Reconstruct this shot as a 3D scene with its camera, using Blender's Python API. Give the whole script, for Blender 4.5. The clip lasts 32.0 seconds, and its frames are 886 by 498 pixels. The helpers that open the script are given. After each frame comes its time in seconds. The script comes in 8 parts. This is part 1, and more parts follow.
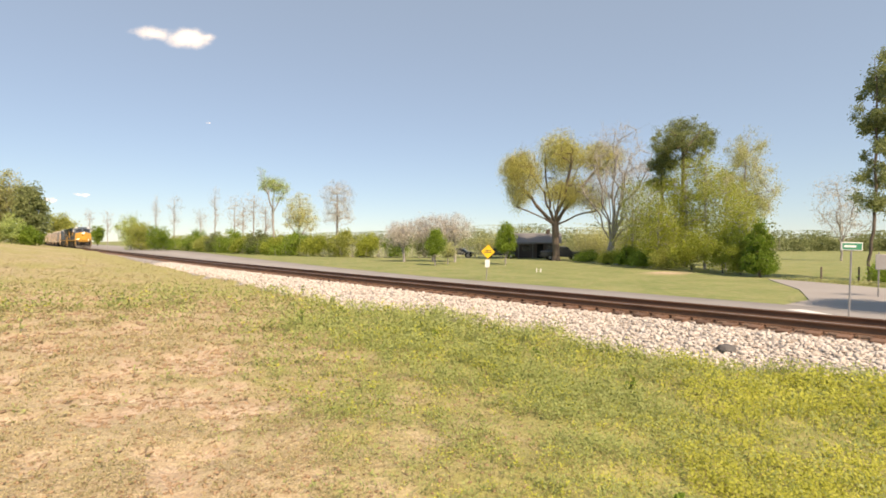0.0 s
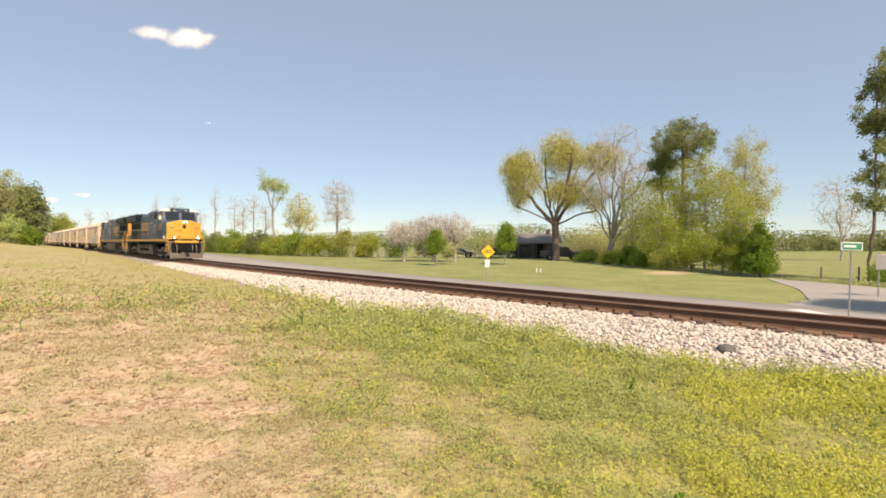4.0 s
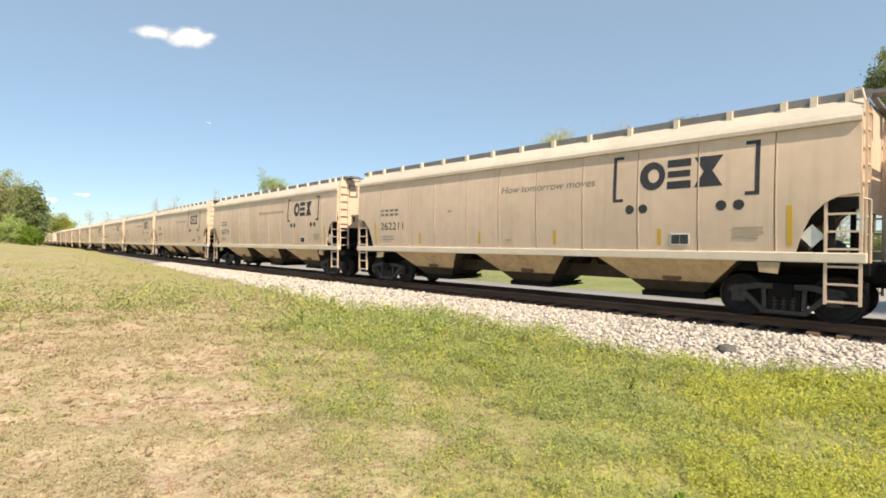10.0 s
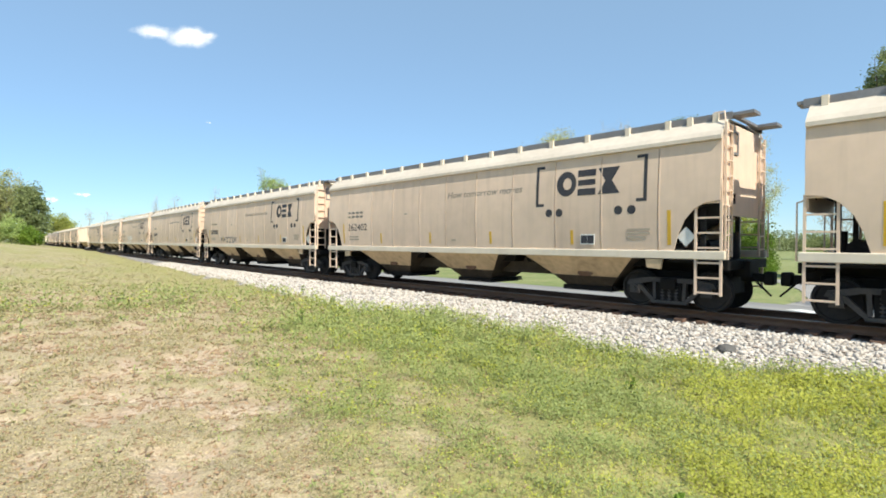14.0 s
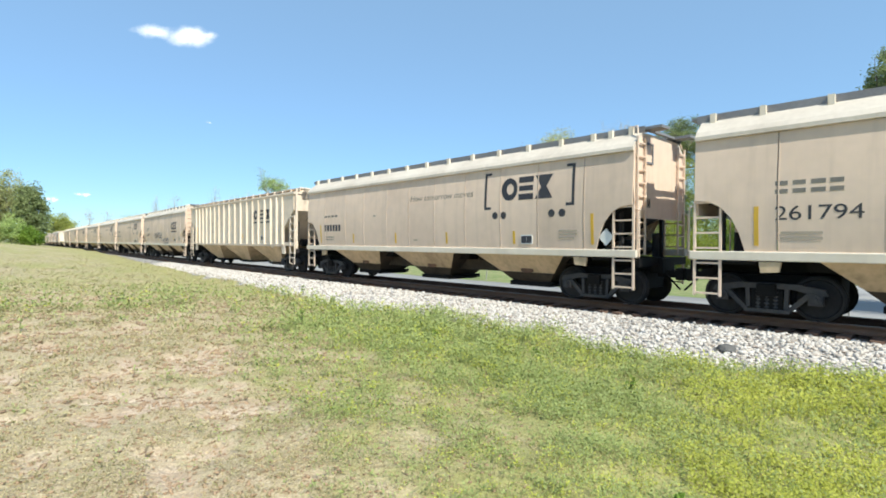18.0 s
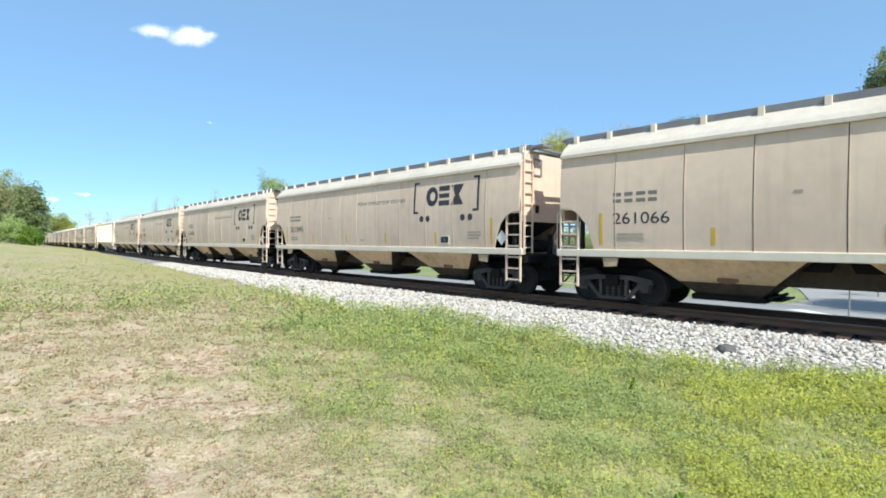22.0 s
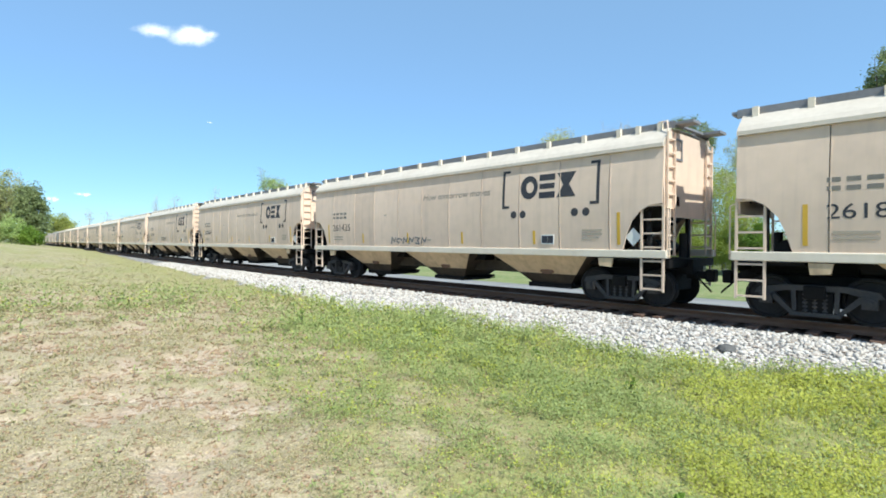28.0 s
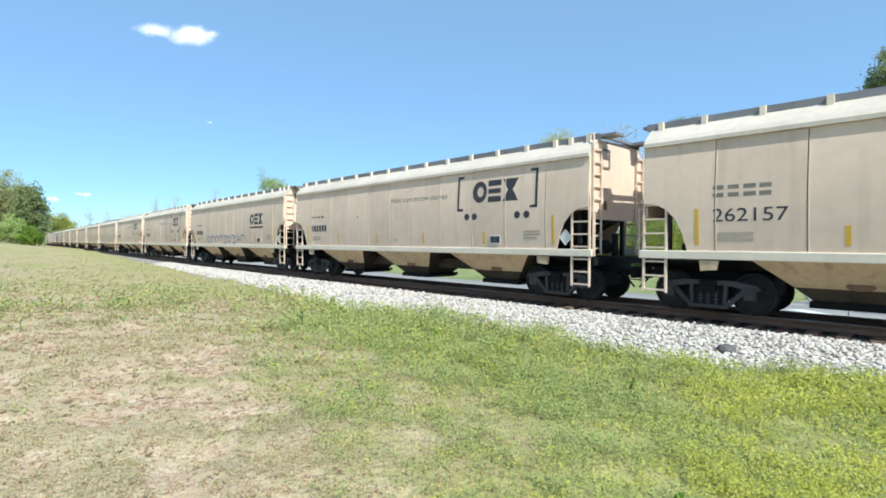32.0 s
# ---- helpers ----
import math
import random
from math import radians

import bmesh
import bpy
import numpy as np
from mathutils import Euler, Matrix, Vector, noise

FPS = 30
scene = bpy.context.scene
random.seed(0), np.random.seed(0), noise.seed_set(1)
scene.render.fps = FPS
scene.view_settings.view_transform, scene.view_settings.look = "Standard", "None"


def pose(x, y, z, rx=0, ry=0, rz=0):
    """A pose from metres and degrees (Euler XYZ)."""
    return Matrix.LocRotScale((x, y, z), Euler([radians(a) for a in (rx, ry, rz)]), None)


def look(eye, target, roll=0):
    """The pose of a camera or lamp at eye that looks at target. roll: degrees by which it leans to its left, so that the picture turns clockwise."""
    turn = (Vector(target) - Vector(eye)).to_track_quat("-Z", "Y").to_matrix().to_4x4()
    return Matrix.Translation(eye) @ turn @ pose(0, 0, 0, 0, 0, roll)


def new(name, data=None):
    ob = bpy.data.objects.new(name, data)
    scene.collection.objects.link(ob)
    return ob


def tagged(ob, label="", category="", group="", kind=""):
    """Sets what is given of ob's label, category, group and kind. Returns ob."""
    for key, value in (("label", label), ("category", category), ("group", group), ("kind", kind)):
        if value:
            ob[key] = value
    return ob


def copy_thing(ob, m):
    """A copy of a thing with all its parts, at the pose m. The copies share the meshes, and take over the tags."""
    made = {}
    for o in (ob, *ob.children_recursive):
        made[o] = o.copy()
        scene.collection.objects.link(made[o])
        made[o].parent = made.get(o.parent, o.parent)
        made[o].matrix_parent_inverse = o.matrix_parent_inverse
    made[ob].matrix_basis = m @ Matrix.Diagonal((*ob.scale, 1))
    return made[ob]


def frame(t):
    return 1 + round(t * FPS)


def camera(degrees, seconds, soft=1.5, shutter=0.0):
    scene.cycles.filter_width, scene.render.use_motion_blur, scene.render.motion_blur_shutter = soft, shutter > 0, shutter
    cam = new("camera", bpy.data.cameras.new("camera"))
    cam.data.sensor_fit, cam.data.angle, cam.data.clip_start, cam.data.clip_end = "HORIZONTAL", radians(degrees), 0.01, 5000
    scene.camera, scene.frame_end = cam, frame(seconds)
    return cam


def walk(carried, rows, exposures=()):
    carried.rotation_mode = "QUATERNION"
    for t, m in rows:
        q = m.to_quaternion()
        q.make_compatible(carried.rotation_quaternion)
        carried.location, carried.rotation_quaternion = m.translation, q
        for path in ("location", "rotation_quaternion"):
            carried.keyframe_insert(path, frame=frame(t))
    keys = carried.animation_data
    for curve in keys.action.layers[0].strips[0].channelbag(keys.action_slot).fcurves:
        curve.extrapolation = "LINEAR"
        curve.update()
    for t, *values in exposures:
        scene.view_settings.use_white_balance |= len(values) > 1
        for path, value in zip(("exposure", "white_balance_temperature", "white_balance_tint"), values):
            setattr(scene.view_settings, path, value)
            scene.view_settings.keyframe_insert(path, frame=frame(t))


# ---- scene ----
SECONDS = 32.0
cam = camera(81.914, SECONDS, soft=1.8, shutter=0.0)
_fw, _rt, _up = Vector((-0.70513612, 0.7089624, -0.01246465)), Vector((0.70896826, 0.70522469, 0.00470668)), Vector((-0.01212723, 0.00551819, 0.99991124))
EYE = Vector((0.0, 0.0, 1.652))
STAND = Matrix(((_rt.x, _up.x, -_fw.x, EYE.x), (_rt.y, _up.y, -_fw.y, EYE.y), (_rt.z, _up.z, -_fw.z, EYE.z), (0, 0, 0, 1)))
EXPO = [(0.0, 0.42, 8700, 19), (4.5, 0.42, 8700, 19), (6.5, 0.48, 8350, 17), (7.0, 0.48, 8350, 17), (9.0, 0.47, 8100, 15), (10.0, 0.46, 7800, 10), (11.0, 0.46, 7500, 9), (13.0, 0.46, 6800, 6), (14.0, 0.48, 6600, 4), (19.0, 0.48, 6100, 2), (25.0, 0.48, 5850, 1), (32.0, 0.48, 5850, 1)]
walk(cam, [(0.0, STAND), (SECONDS, STAND)], EXPO)

# ---- world and sun ----
SUN_AZ, SUN_EL = -14.0, 48.0     # degrees from +x, towards the viewer's side; height
world = bpy.data.worlds.new("world")
scene.world = world
world.use_nodes = True
_nt = world.node_tree
_sky = _nt.nodes.new("ShaderNodeTexSky")
_sky.sky_type, _sky.sun_disc = "NISHITA", False
_sky.sun_elevation, _sky.sun_rotation = radians(SUN_EL), radians(90 - SUN_AZ)
_sky.altitude, _sky.air_density, _sky.dust_density, _sky.ozone_density = 200, 1.0, 0.0, 6.0
_tint = _nt.nodes.new("ShaderNodeMix")
_tint.data_type, _tint.blend_type = "RGBA", "MULTIPLY"
_tint.inputs[0].default_value, _tint.inputs[7].default_value = 1.0, (0.85, 0.995, 1.135, 1)
_haze = _nt.nodes.new("ShaderNodeMix")
_haze.data_type = "RGBA"
_haze.inputs[0].default_value, _haze.inputs[7].default_value = 0.45, (3.3, 4.62, 5.86, 1)
_nt.links.new(_sky.outputs[0], _tint.inputs[6])
_nt.links.new(_tint.outputs[2], _haze.inputs[6])
_nt.links.new(_haze.outputs[2], _nt.nodes["Background"].inputs[0])
_nt.nodes["Background"].inputs[1].default_value = 0.112
sun_data = bpy.data.lights.new("sun", "SUN")
sun_data.energy, sun_data.angle, sun_data.color = 5.0, radians(0.6), (1.0, 0.94, 0.85)
sun = new("sun", sun_data)
_d = Vector((math.cos(radians(SUN_AZ)) * math.cos(radians(SUN_EL)), math.sin(radians(SUN_AZ)) * math.cos(radians(SUN_EL)), math.sin(radians(SUN_EL))))
sun.matrix_world = look(_d * 60, (0, 0, 0))

# ---- materials ----
def nodes_of(name):
    m = bpy.data.materials.new(name)
    m.use_nodes = True
    return m, m.node_tree.nodes, m.node_tree.links


def surface(name, base, dirt, amount=0.4, rough=0.6, metal=0.0, scale=1.0, bump=0.1, grain=14.0, streak=0.0, spread=0.0, stretch=(1, 1, 1)):
    """Colour with broad stains, fine grain and, where asked, streaks that run down; the pieces differ a little from each other."""
    m, n, l = nodes_of(name)
    b = n["Principled BSDF"]
    b.inputs["Roughness"].default_value, b.inputs["Metallic"].default_value = rough, metal
    tc, info = n.new("ShaderNodeTexCoord"), n.new("ShaderNodeObjectInfo")
    mp = n.new("ShaderNodeMapping")
    mp.inputs["Scale"].default_value = stretch
    l.new(tc.outputs["Object"], mp.inputs[0])

    def noise_of(sc, detail, vec):
        t = n.new("ShaderNodeTexNoise")
        t.noise_dimensions = "4D"
        t.inputs["Scale"].default_value, t.inputs["Detail"].default_value = sc, detail
        l.new(vec, t.inputs["Vector"])
        w = n.new("ShaderNodeMath")
        w.operation = "MULTIPLY"
        w.inputs[1].default_value = 37.0
        l.new(info.outputs["Random"], w.inputs[0])
        l.new(w.outputs[0], t.inputs["W"])
        return t.outputs["Fac"]

    def math_node(op, a, c):
        k = n.new("ShaderNodeMath")
        k.operation = op
        k.use_clamp = op != "SUBTRACT"
        for i, v in enumerate((a, c)):
            if isinstance(v, (int, float)):
                k.inputs[i].default_value = v
            else:
                l.new(v, k.inputs[i])
        return k.outputs[0]

    big, fine = noise_of(0.9 * scale, 6, mp.outputs[0]), noise_of(grain * scale, 8, mp.outputs[0])
    ramp = n.new("ShaderNodeMapRange")
    ramp.inputs[1].default_value, ramp.inputs[2].default_value = 0.38, 0.72
    l.new(big, ramp.inputs[0])
    f = math_node("MULTIPLY", ramp.outputs[0], amount)
    ramp2 = n.new("ShaderNodeMapRange")
    ramp2.inputs[1].default_value, ramp2.inputs[2].default_value = 0.35, 0.75
    l.new(fine, ramp2.inputs[0])
    f = math_node("ADD", f, math_node("MULTIPLY", ramp2.outputs[0], amount * 0.6))
    if streak:
        mp2 = n.new("ShaderNodeMapping")
        mp2.inputs["Scale"].default_value = (5, 5, 0.35)
        l.new(tc.outputs["Object"], mp2.inputs[0])
        s = n.new("ShaderNodeMapRange")
        s.inputs[1].default_value, s.inputs[2].default_value = 0.5, 0.8
        l.new(noise_of(1.0, 5, mp2.outputs[0]), s.inputs[0])
        f = math_node("ADD", f, math_node("MULTIPLY", s.outputs[0], streak))
    mix = n.new("ShaderNodeMix")
    mix.data_type = "RGBA"
    mix.inputs[6].default_value, mix.inputs[7].default_value = (*base, 1), (*dirt, 1)
    l.new(f, mix.inputs[0])
    col = mix.outputs[2]
    if spread:
        hs = n.new("ShaderNodeHueSaturation")
        v = n.new("ShaderNodeMapRange")
        v.inputs[3].default_value, v.inputs[4].default_value = 1 - spread, 1 + spread
        l.new(info.outputs["Random"], v.inputs[0])
        l.new(v.outputs[0], hs.inputs["Value"])
        l.new(col, hs.inputs["Color"])
        col = hs.outputs[0]
    l.new(col, b.inputs["Base Color"])
    if bump:
        bp = n.new("ShaderNodeBump")
        bp.inputs["Strength"].default_value, bp.inputs["Distance"].default_value = bump, 0.02
        l.new(fine, bp.inputs["Height"])
        l.new(bp.outputs[0], b.inputs["Normal"])
    r = n.new("ShaderNodeMapRange")
    r.inputs[3].default_value, r.inputs[4].default_value = max(0.05, rough - 0.12), min(1, rough + 0.15)
    l.new(big, r.inputs[0])
    l.new(r.outputs[0], b.inputs["Roughness"])
    return m


def leafy(name, dark, light, thin=0.35, scale=0.25):
    """Leaves or blades: each island has its own shade, and light comes through."""
    m, n, l = nodes_of(name)
    n.remove(n["Principled BSDF"])
    geo = n.new("ShaderNodeNewGeometry")
    t = n.new("ShaderNodeTexNoise")
    t.inputs["Scale"].default_value, t.inputs["Detail"].default_value = scale, 3
    l.new(geo.outputs["Position"], t.inputs["Vector"])
    add = n.new("ShaderNodeMath")
    add.operation = "ADD"
    half = n.new("ShaderNodeMath")
    half.operation = "MULTIPLY"
    half.inputs[1].default_value = 0.6
    l.new(geo.outputs["Random Per Island"], half.inputs[0])
    l.new(t.outputs["Fac"], add.inputs[0])
    l.new(half.outputs[0], add.inputs[1])
    r = n.new("ShaderNodeMapRange")
    r.inputs[1].default_value, r.inputs[2].default_value = 0.4, 1.1
    l.new(add.outputs[0], r.inputs[0])
    mix = n.new("ShaderNodeMix")
    mix.data_type = "RGBA"
    mix.inputs[6].default_value, mix.inputs[7].default_value = (*dark, 1), (*light, 1)
    l.new(r.outputs[0], mix.inputs[0])
    d, tr, ms = n.new("ShaderNodeBsdfDiffuse"), n.new("ShaderNodeBsdfTranslucent"), n.new("ShaderNodeMixShader")
    l.new(mix.outputs[2], d.inputs[0])
    l.new(mix.outputs[2], tr.inputs[0])
    ms.inputs[0].default_value = thin
    l.new(d.outputs[0], ms.inputs[1])
    l.new(tr.outputs[0], ms.inputs[2])
    l.new(ms.outputs[0], n["Material Output"].inputs[0])
    return m


def glowing(name, colour, strength):
    m, n, l = nodes_of(name)
    b = n["Principled BSDF"]
    b.inputs["Base Color"].default_value = (*colour, 1)
    b.inputs["Emission Color"].default_value = (*colour, 1)
    b.inputs["Emission Strength"].default_value = strength
    return m


M = {
    "beige": surface("beige_paint", (0.775, 0.59, 0.45), (0.48, 0.365, 0.28), 0.34, 0.5, 0, 0.45, 0.04, 7, 0.34, 0.06),
    "beige_light": surface("roof_paint", (0.76, 0.66, 0.53), (0.52, 0.43, 0.33), 0.32, 0.5, 0, 0.8, 0.06, 9, 0.2),
    "roof_paint": surface("dusty_roof_paint", (0.63, 0.55, 0.455), (0.42, 0.35, 0.28), 0.45, 0.6, 0, 0.9, 0.08, 9, 0.2),
    "tan": surface("hopper_paint", (0.69, 0.51, 0.32), (0.19, 0.135, 0.085), 0.40, 0.6, 0, 0.9, 0.08, 8, 0.4),
    # Grimy steel on throats; shade put into the colour on slope sheets and shrouds.
    "grime": surface("shaded_grimy_sheet", (0.085, 0.064, 0.046), (0.030, 0.024, 0.019), 0.6, 0.7, 0, 1.2, 0.1, 10, 0.3),
    "ribbed": surface("ribbed_paint", (0.78, 0.645, 0.51), (0.46, 0.37, 0.285), 0.4, 0.55, 0, 0.7, 0.08, 9, 0.4, 0.05),
    "pale": surface("pale_paint", (0.82, 0.71, 0.58), (0.56, 0.47, 0.37), 0.33, 0.55, 0, 0.7, 0.08, 9, 0.4, 0.05),
    "walkway": surface("galvanised_walkway", (0.27, 0.26, 0.26), (0.15, 0.14, 0.14), 0.5, 0.6, 0.4, 1, 0.2, 20),
    "black": surface("grimy_black", (0.006, 0.0055, 0.0055), (0.018, 0.015, 0.013), 0.5, 0.7, 0, 1, 0.2, 12),
    "steel": surface("dusty_steel", (0.022, 0.021, 0.023), (0.055, 0.047, 0.042), 0.6, 0.65, 0.2, 1, 0.2, 14),
    "truck_frame": surface("dusty_cast_steel", (0.050, 0.048, 0.050), (0.115, 0.098, 0.086), 0.55, 0.65, 0.1, 1, 0.2, 14),
    "bright_steel": surface("worn_steel", (0.45, 0.43, 0.41), (0.22, 0.17, 0.14), 0.4, 0.35, 0.8, 1, 0.1, 20),
    "letter": surface("dark_lettering", (0.045, 0.045, 0.055), (0.10, 0.095, 0.09), 0.35, 0.6, 0, 1, 0.02, 12),
    "letter_mid": surface("worn_lettering", (0.17, 0.155, 0.135), (0.30, 0.26, 0.21), 0.5, 0.6, 0, 1, 0.02, 12),
    "letter_faint": surface("faded_lettering", (0.36, 0.30, 0.235), (0.46, 0.37, 0.28), 0.6, 0.6, 0, 1, 0.02, 12),
    "amber": surface("reflector_yellow", (0.72, 0.42, 0.03), (0.45, 0.28, 0.06), 0.4, 0.4, 0, 1, 0.02, 12),
    "white": surface("white_paint", (0.78, 0.77, 0.74), (0.5, 0.47, 0.42), 0.3, 0.5, 0, 1, 0.04, 10),
    "blue": surface("dark_blue_paint", (0.024, 0.068, 0.132), (0.072, 0.092, 0.115), 0.40, 0.42, 0, 0.7, 0.05, 9, 0.35, 0.08),
    "blue_grey": surface("weathered_blue_paint", (0.046, 0.078, 0.116), (0.120, 0.120, 0.118), 0.45, 0.5, 0, 0.8, 0.06, 9, 0.4, 0.08),
    "yellow": surface("yellow_paint", (0.74, 0.38, 0.04), (0.38, 0.22, 0.08), 0.45, 0.45, 0, 0.9, 0.05, 9, 0.25),
    "grille": surface("dark_grille", (0.006, 0.006, 0.008), (0.020, 0.017, 0.015), 0.4, 0.6, 0, 1, 0.3, 40),
    "bronze": surface("bronze_mesh", (0.16, 0.11, 0.07), (0.06, 0.045, 0.035), 0.5, 0.6, 0.3, 1, 0.3, 40),
    "frame_grey": surface("dusty_grey_tank", (0.150, 0.128, 0.104), (0.048, 0.041, 0.035), 0.55, 0.7, 0, 0.9, 0.1, 10, 0.3),
    "frame_dust": surface("dust_caked_steel", (0.145, 0.120, 0.094), (0.045, 0.037, 0.030), 0.6, 0.75, 0, 1.0, 0.12, 10, 0.3),
    # Hood blue darkened: the shade on the radiator wing and base is in the colour.
    "navy": surface("shaded_navy_paint", (0.006, 0.014, 0.021), (0.014, 0.020, 0.025), 0.4, 0.4, 0, 0.8, 0.05, 9, 0.3),
    "dirty_blue": surface("grey_dusty_blue", (0.10, 0.105, 0.11), (0.16, 0.15, 0.135), 0.6, 0.6, 0, 0.8, 0.06, 9, 0.3),
    "slate": surface("dusty_slate_panel", (0.030, 0.040, 0.056), (0.075, 0.074, 0.075), 0.5, 0.5, 0, 0.8, 0.05, 9, 0.4, 0.1),
    "glass": surface("dark_cab_glass", (0.015, 0.02, 0.025), (0.03, 0.03, 0.03), 0.2, 0.08, 0, 1, 0.0, 10),
    "rail": surface("rusty_rail", (0.20, 0.105, 0.06), (0.10, 0.052, 0.033), 0.6, 0.7, 0.2, 1, 0.2, 20),
    "tie": surface("creosoted_timber", (0.20, 0.11, 0.07), (0.08, 0.048, 0.034), 0.7, 0.85, 0, 1, 0.4, 10, 0, 0.3, (1, 6, 6)),
    "bark": surface("bark", (0.19, 0.145, 0.11), (0.07, 0.055, 0.045), 0.6, 0.9, 0, 1, 0.6, 8),
    "bark_pale": surface("pale_bark", (0.40, 0.375, 0.345), (0.20, 0.18, 0.16), 0.6, 0.9, 0, 1, 0.5, 8),
    "bark_dark": surface("dark_bark", (0.085, 0.065, 0.05), (0.04, 0.032, 0.028), 0.6, 0.9, 0, 1, 0.6, 8),
    "roof": surface("grey_shingle", (0.15, 0.145, 0.145), (0.21, 0.20, 0.19), 0.5, 0.9, 0, 1, 0.4, 12),
    "brick": surface("house_wall", (0.10, 0.075, 0.065), (0.06, 0.05, 0.045), 0.5, 0.9, 0, 1, 0.3, 12),
    "green_sign": surface("green_sign_sheet", (0.02, 0.22, 0.12), (0.05, 0.20, 0.12), 0.3, 0.4, 0, 1, 0.0, 12),
    "sign_yellow": surface("yellow_sign_sheet", (0.85, 0.50, 0.02), (0.70, 0.42, 0.04), 0.3, 0.4, 0, 1, 0.0, 12),
    "galv": surface("galvanised_post", (0.36, 0.35, 0.34), (0.24, 0.22, 0.20), 0.5, 0.5, 0.5, 1, 0.1, 15),
    "orange": surface("lettering_orange", (0.62, 0.31, 0.05), (0.28, 0.18, 0.09), 0.55, 0.5, 0, 1, 0.03, 10),
    "red": surface("faded_red", (0.52, 0.16, 0.12), (0.35, 0.12, 0.09), 0.4, 0.6),
    "car_paint": surface("dark_car_paint", (0.02, 0.022, 0.026), (0.05, 0.05, 0.05), 0.2, 0.25),
    "stone": surface("dark_stone", (0.11, 0.105, 0.10), (0.06, 0.055, 0.05), 0.6, 0.9, 0, 3, 0.5, 12),
    "lamp": glowing("headlight", (1.0, 0.93, 0.8), 6.0),
}
for k in ("beige", "beige_light", "roof_paint", "ribbed", "pale", "tan", "letter", "letter_mid", "letter_faint", "navy", "grille", "slate", "black", "steel", "truck_frame", "frame_grey", "grime"):
    M[k].node_tree.nodes["Principled BSDF"].inputs["Specular IOR Level"].default_value = 0.15
for k, dark, light, thin in (
        ("leaf_willow", (0.46, 0.45, 0.14), (0.70, 0.67, 0.28), 0.55), ("leaf_spring", (0.24, 0.30, 0.05), (0.50, 0.53, 0.12), 0.55), ("leaf_far", (0.15, 0.19, 0.08), (0.34, 0.37, 0.18), 0.5),
        ("leaf_green", (0.12, 0.21, 0.035), (0.32, 0.43, 0.085), 0.5), ("leaf_pine", (0.135, 0.175, 0.07), (0.36, 0.40, 0.18), 0.45), ("leaf_hedge", (0.22, 0.26, 0.06), (0.52, 0.54, 0.17), 0.5), ("leaf_fresh", (0.34, 0.43, 0.15), (0.58, 0.66, 0.28), 0.55),
        ("leaf_bud", (0.50, 0.475, 0.40), (0.74, 0.70, 0.61), 0.5), ("leaf_dull", (0.36, 0.38, 0.17), (0.62, 0.61, 0.31), 0.55),
        ("leaf_redbud", (0.50, 0.46, 0.40), (0.72, 0.67, 0.60), 0.5), ("thatch", (0.15, 0.10, 0.045), (0.42, 0.31, 0.15), 0.3),
        ("blade", (0.43, 0.45, 0.095), (0.60, 0.59, 0.135), 0.45), ("blade_lush", (0.285, 0.335, 0.115), (0.445, 0.485, 0.20), 0.45), ("weed_olive", (0.27, 0.24, 0.115), (0.43, 0.39, 0.19), 0.4),
        ("blade_dry", (0.37, 0.30, 0.16), (0.62, 0.52, 0.31), 0.4)):
    M[k] = leafy(k, dark, light, thin, 0.12 if k.startswith("leaf") else 0.7)

# ---- building helpers ----
def part(name, bm, material, parent=None, label="", smooth=False):
    me = bpy.data.meshes.new(name)
    bm.normal_update()
    if smooth:
        for f in bm.faces:
            f.smooth = True
    bm.to_mesh(me)
    bm.free()
    me.materials.append(M[material] if isinstance(material, str) else material)
    ob = new(name, me)
    ob.parent = parent
    if label:
        ob["label"] = label
    return ob


def shared(name, source, parent, m=None):
    """Another piece on the same mesh."""
    ob = new(name, source.data)
    ob.parent = parent
    if m is not None:
        ob.matrix_basis = m
    return ob


def box(bm, x0, x1, y0, y1, z0, z1, bevel=0.0):
    v = [bm.verts.new((x, y, z)) for x in (x0, x1) for y in (y0, y1) for z in (z0, z1)]
    fs = [bm.faces.new([v[i] for i in q]) for q in ((0, 1, 3, 2), (4, 6, 7, 5), (0, 4, 5, 1), (2, 3, 7, 6), (0, 2, 6, 4), (1, 5, 7, 3))]
    if bevel:
        es = list({e for f in fs for e in f.edges})
        bmesh.ops.bevel(bm, geom=es, offset=bevel, segments=2, affect="EDGES", profile=0.5)
    return v


def prism(bm, pts, axis, a, b, bevel=0.0):
    """A polygon pushed along an axis; pts are (x, z) for y, (y, z) for x, (x, y) for z."""
    def at(p, c):
        return {"x": (c, p[0], p[1]), "y": (p[0], c, p[1]), "z": (p[0], p[1], c)}[axis]
    lo, hi = [bm.verts.new(at(p, a)) for p in pts], [bm.verts.new(at(p, b)) for p in pts]
    k = len(pts)
    fs = [bm.faces.new(lo), bm.faces.new(hi[::-1])]
    fs += [bm.faces.new((lo[i], hi[i], hi[(i + 1) % k], lo[(i + 1) % k])) for i in range(k)]
    bmesh.ops.recalc_face_normals(bm, faces=fs)
    if bevel:
        bmesh.ops.bevel(bm, geom=list({e for f in fs for e in f.edges}), offset=bevel, segments=2, affect="EDGES", profile=0.5)
    return fs


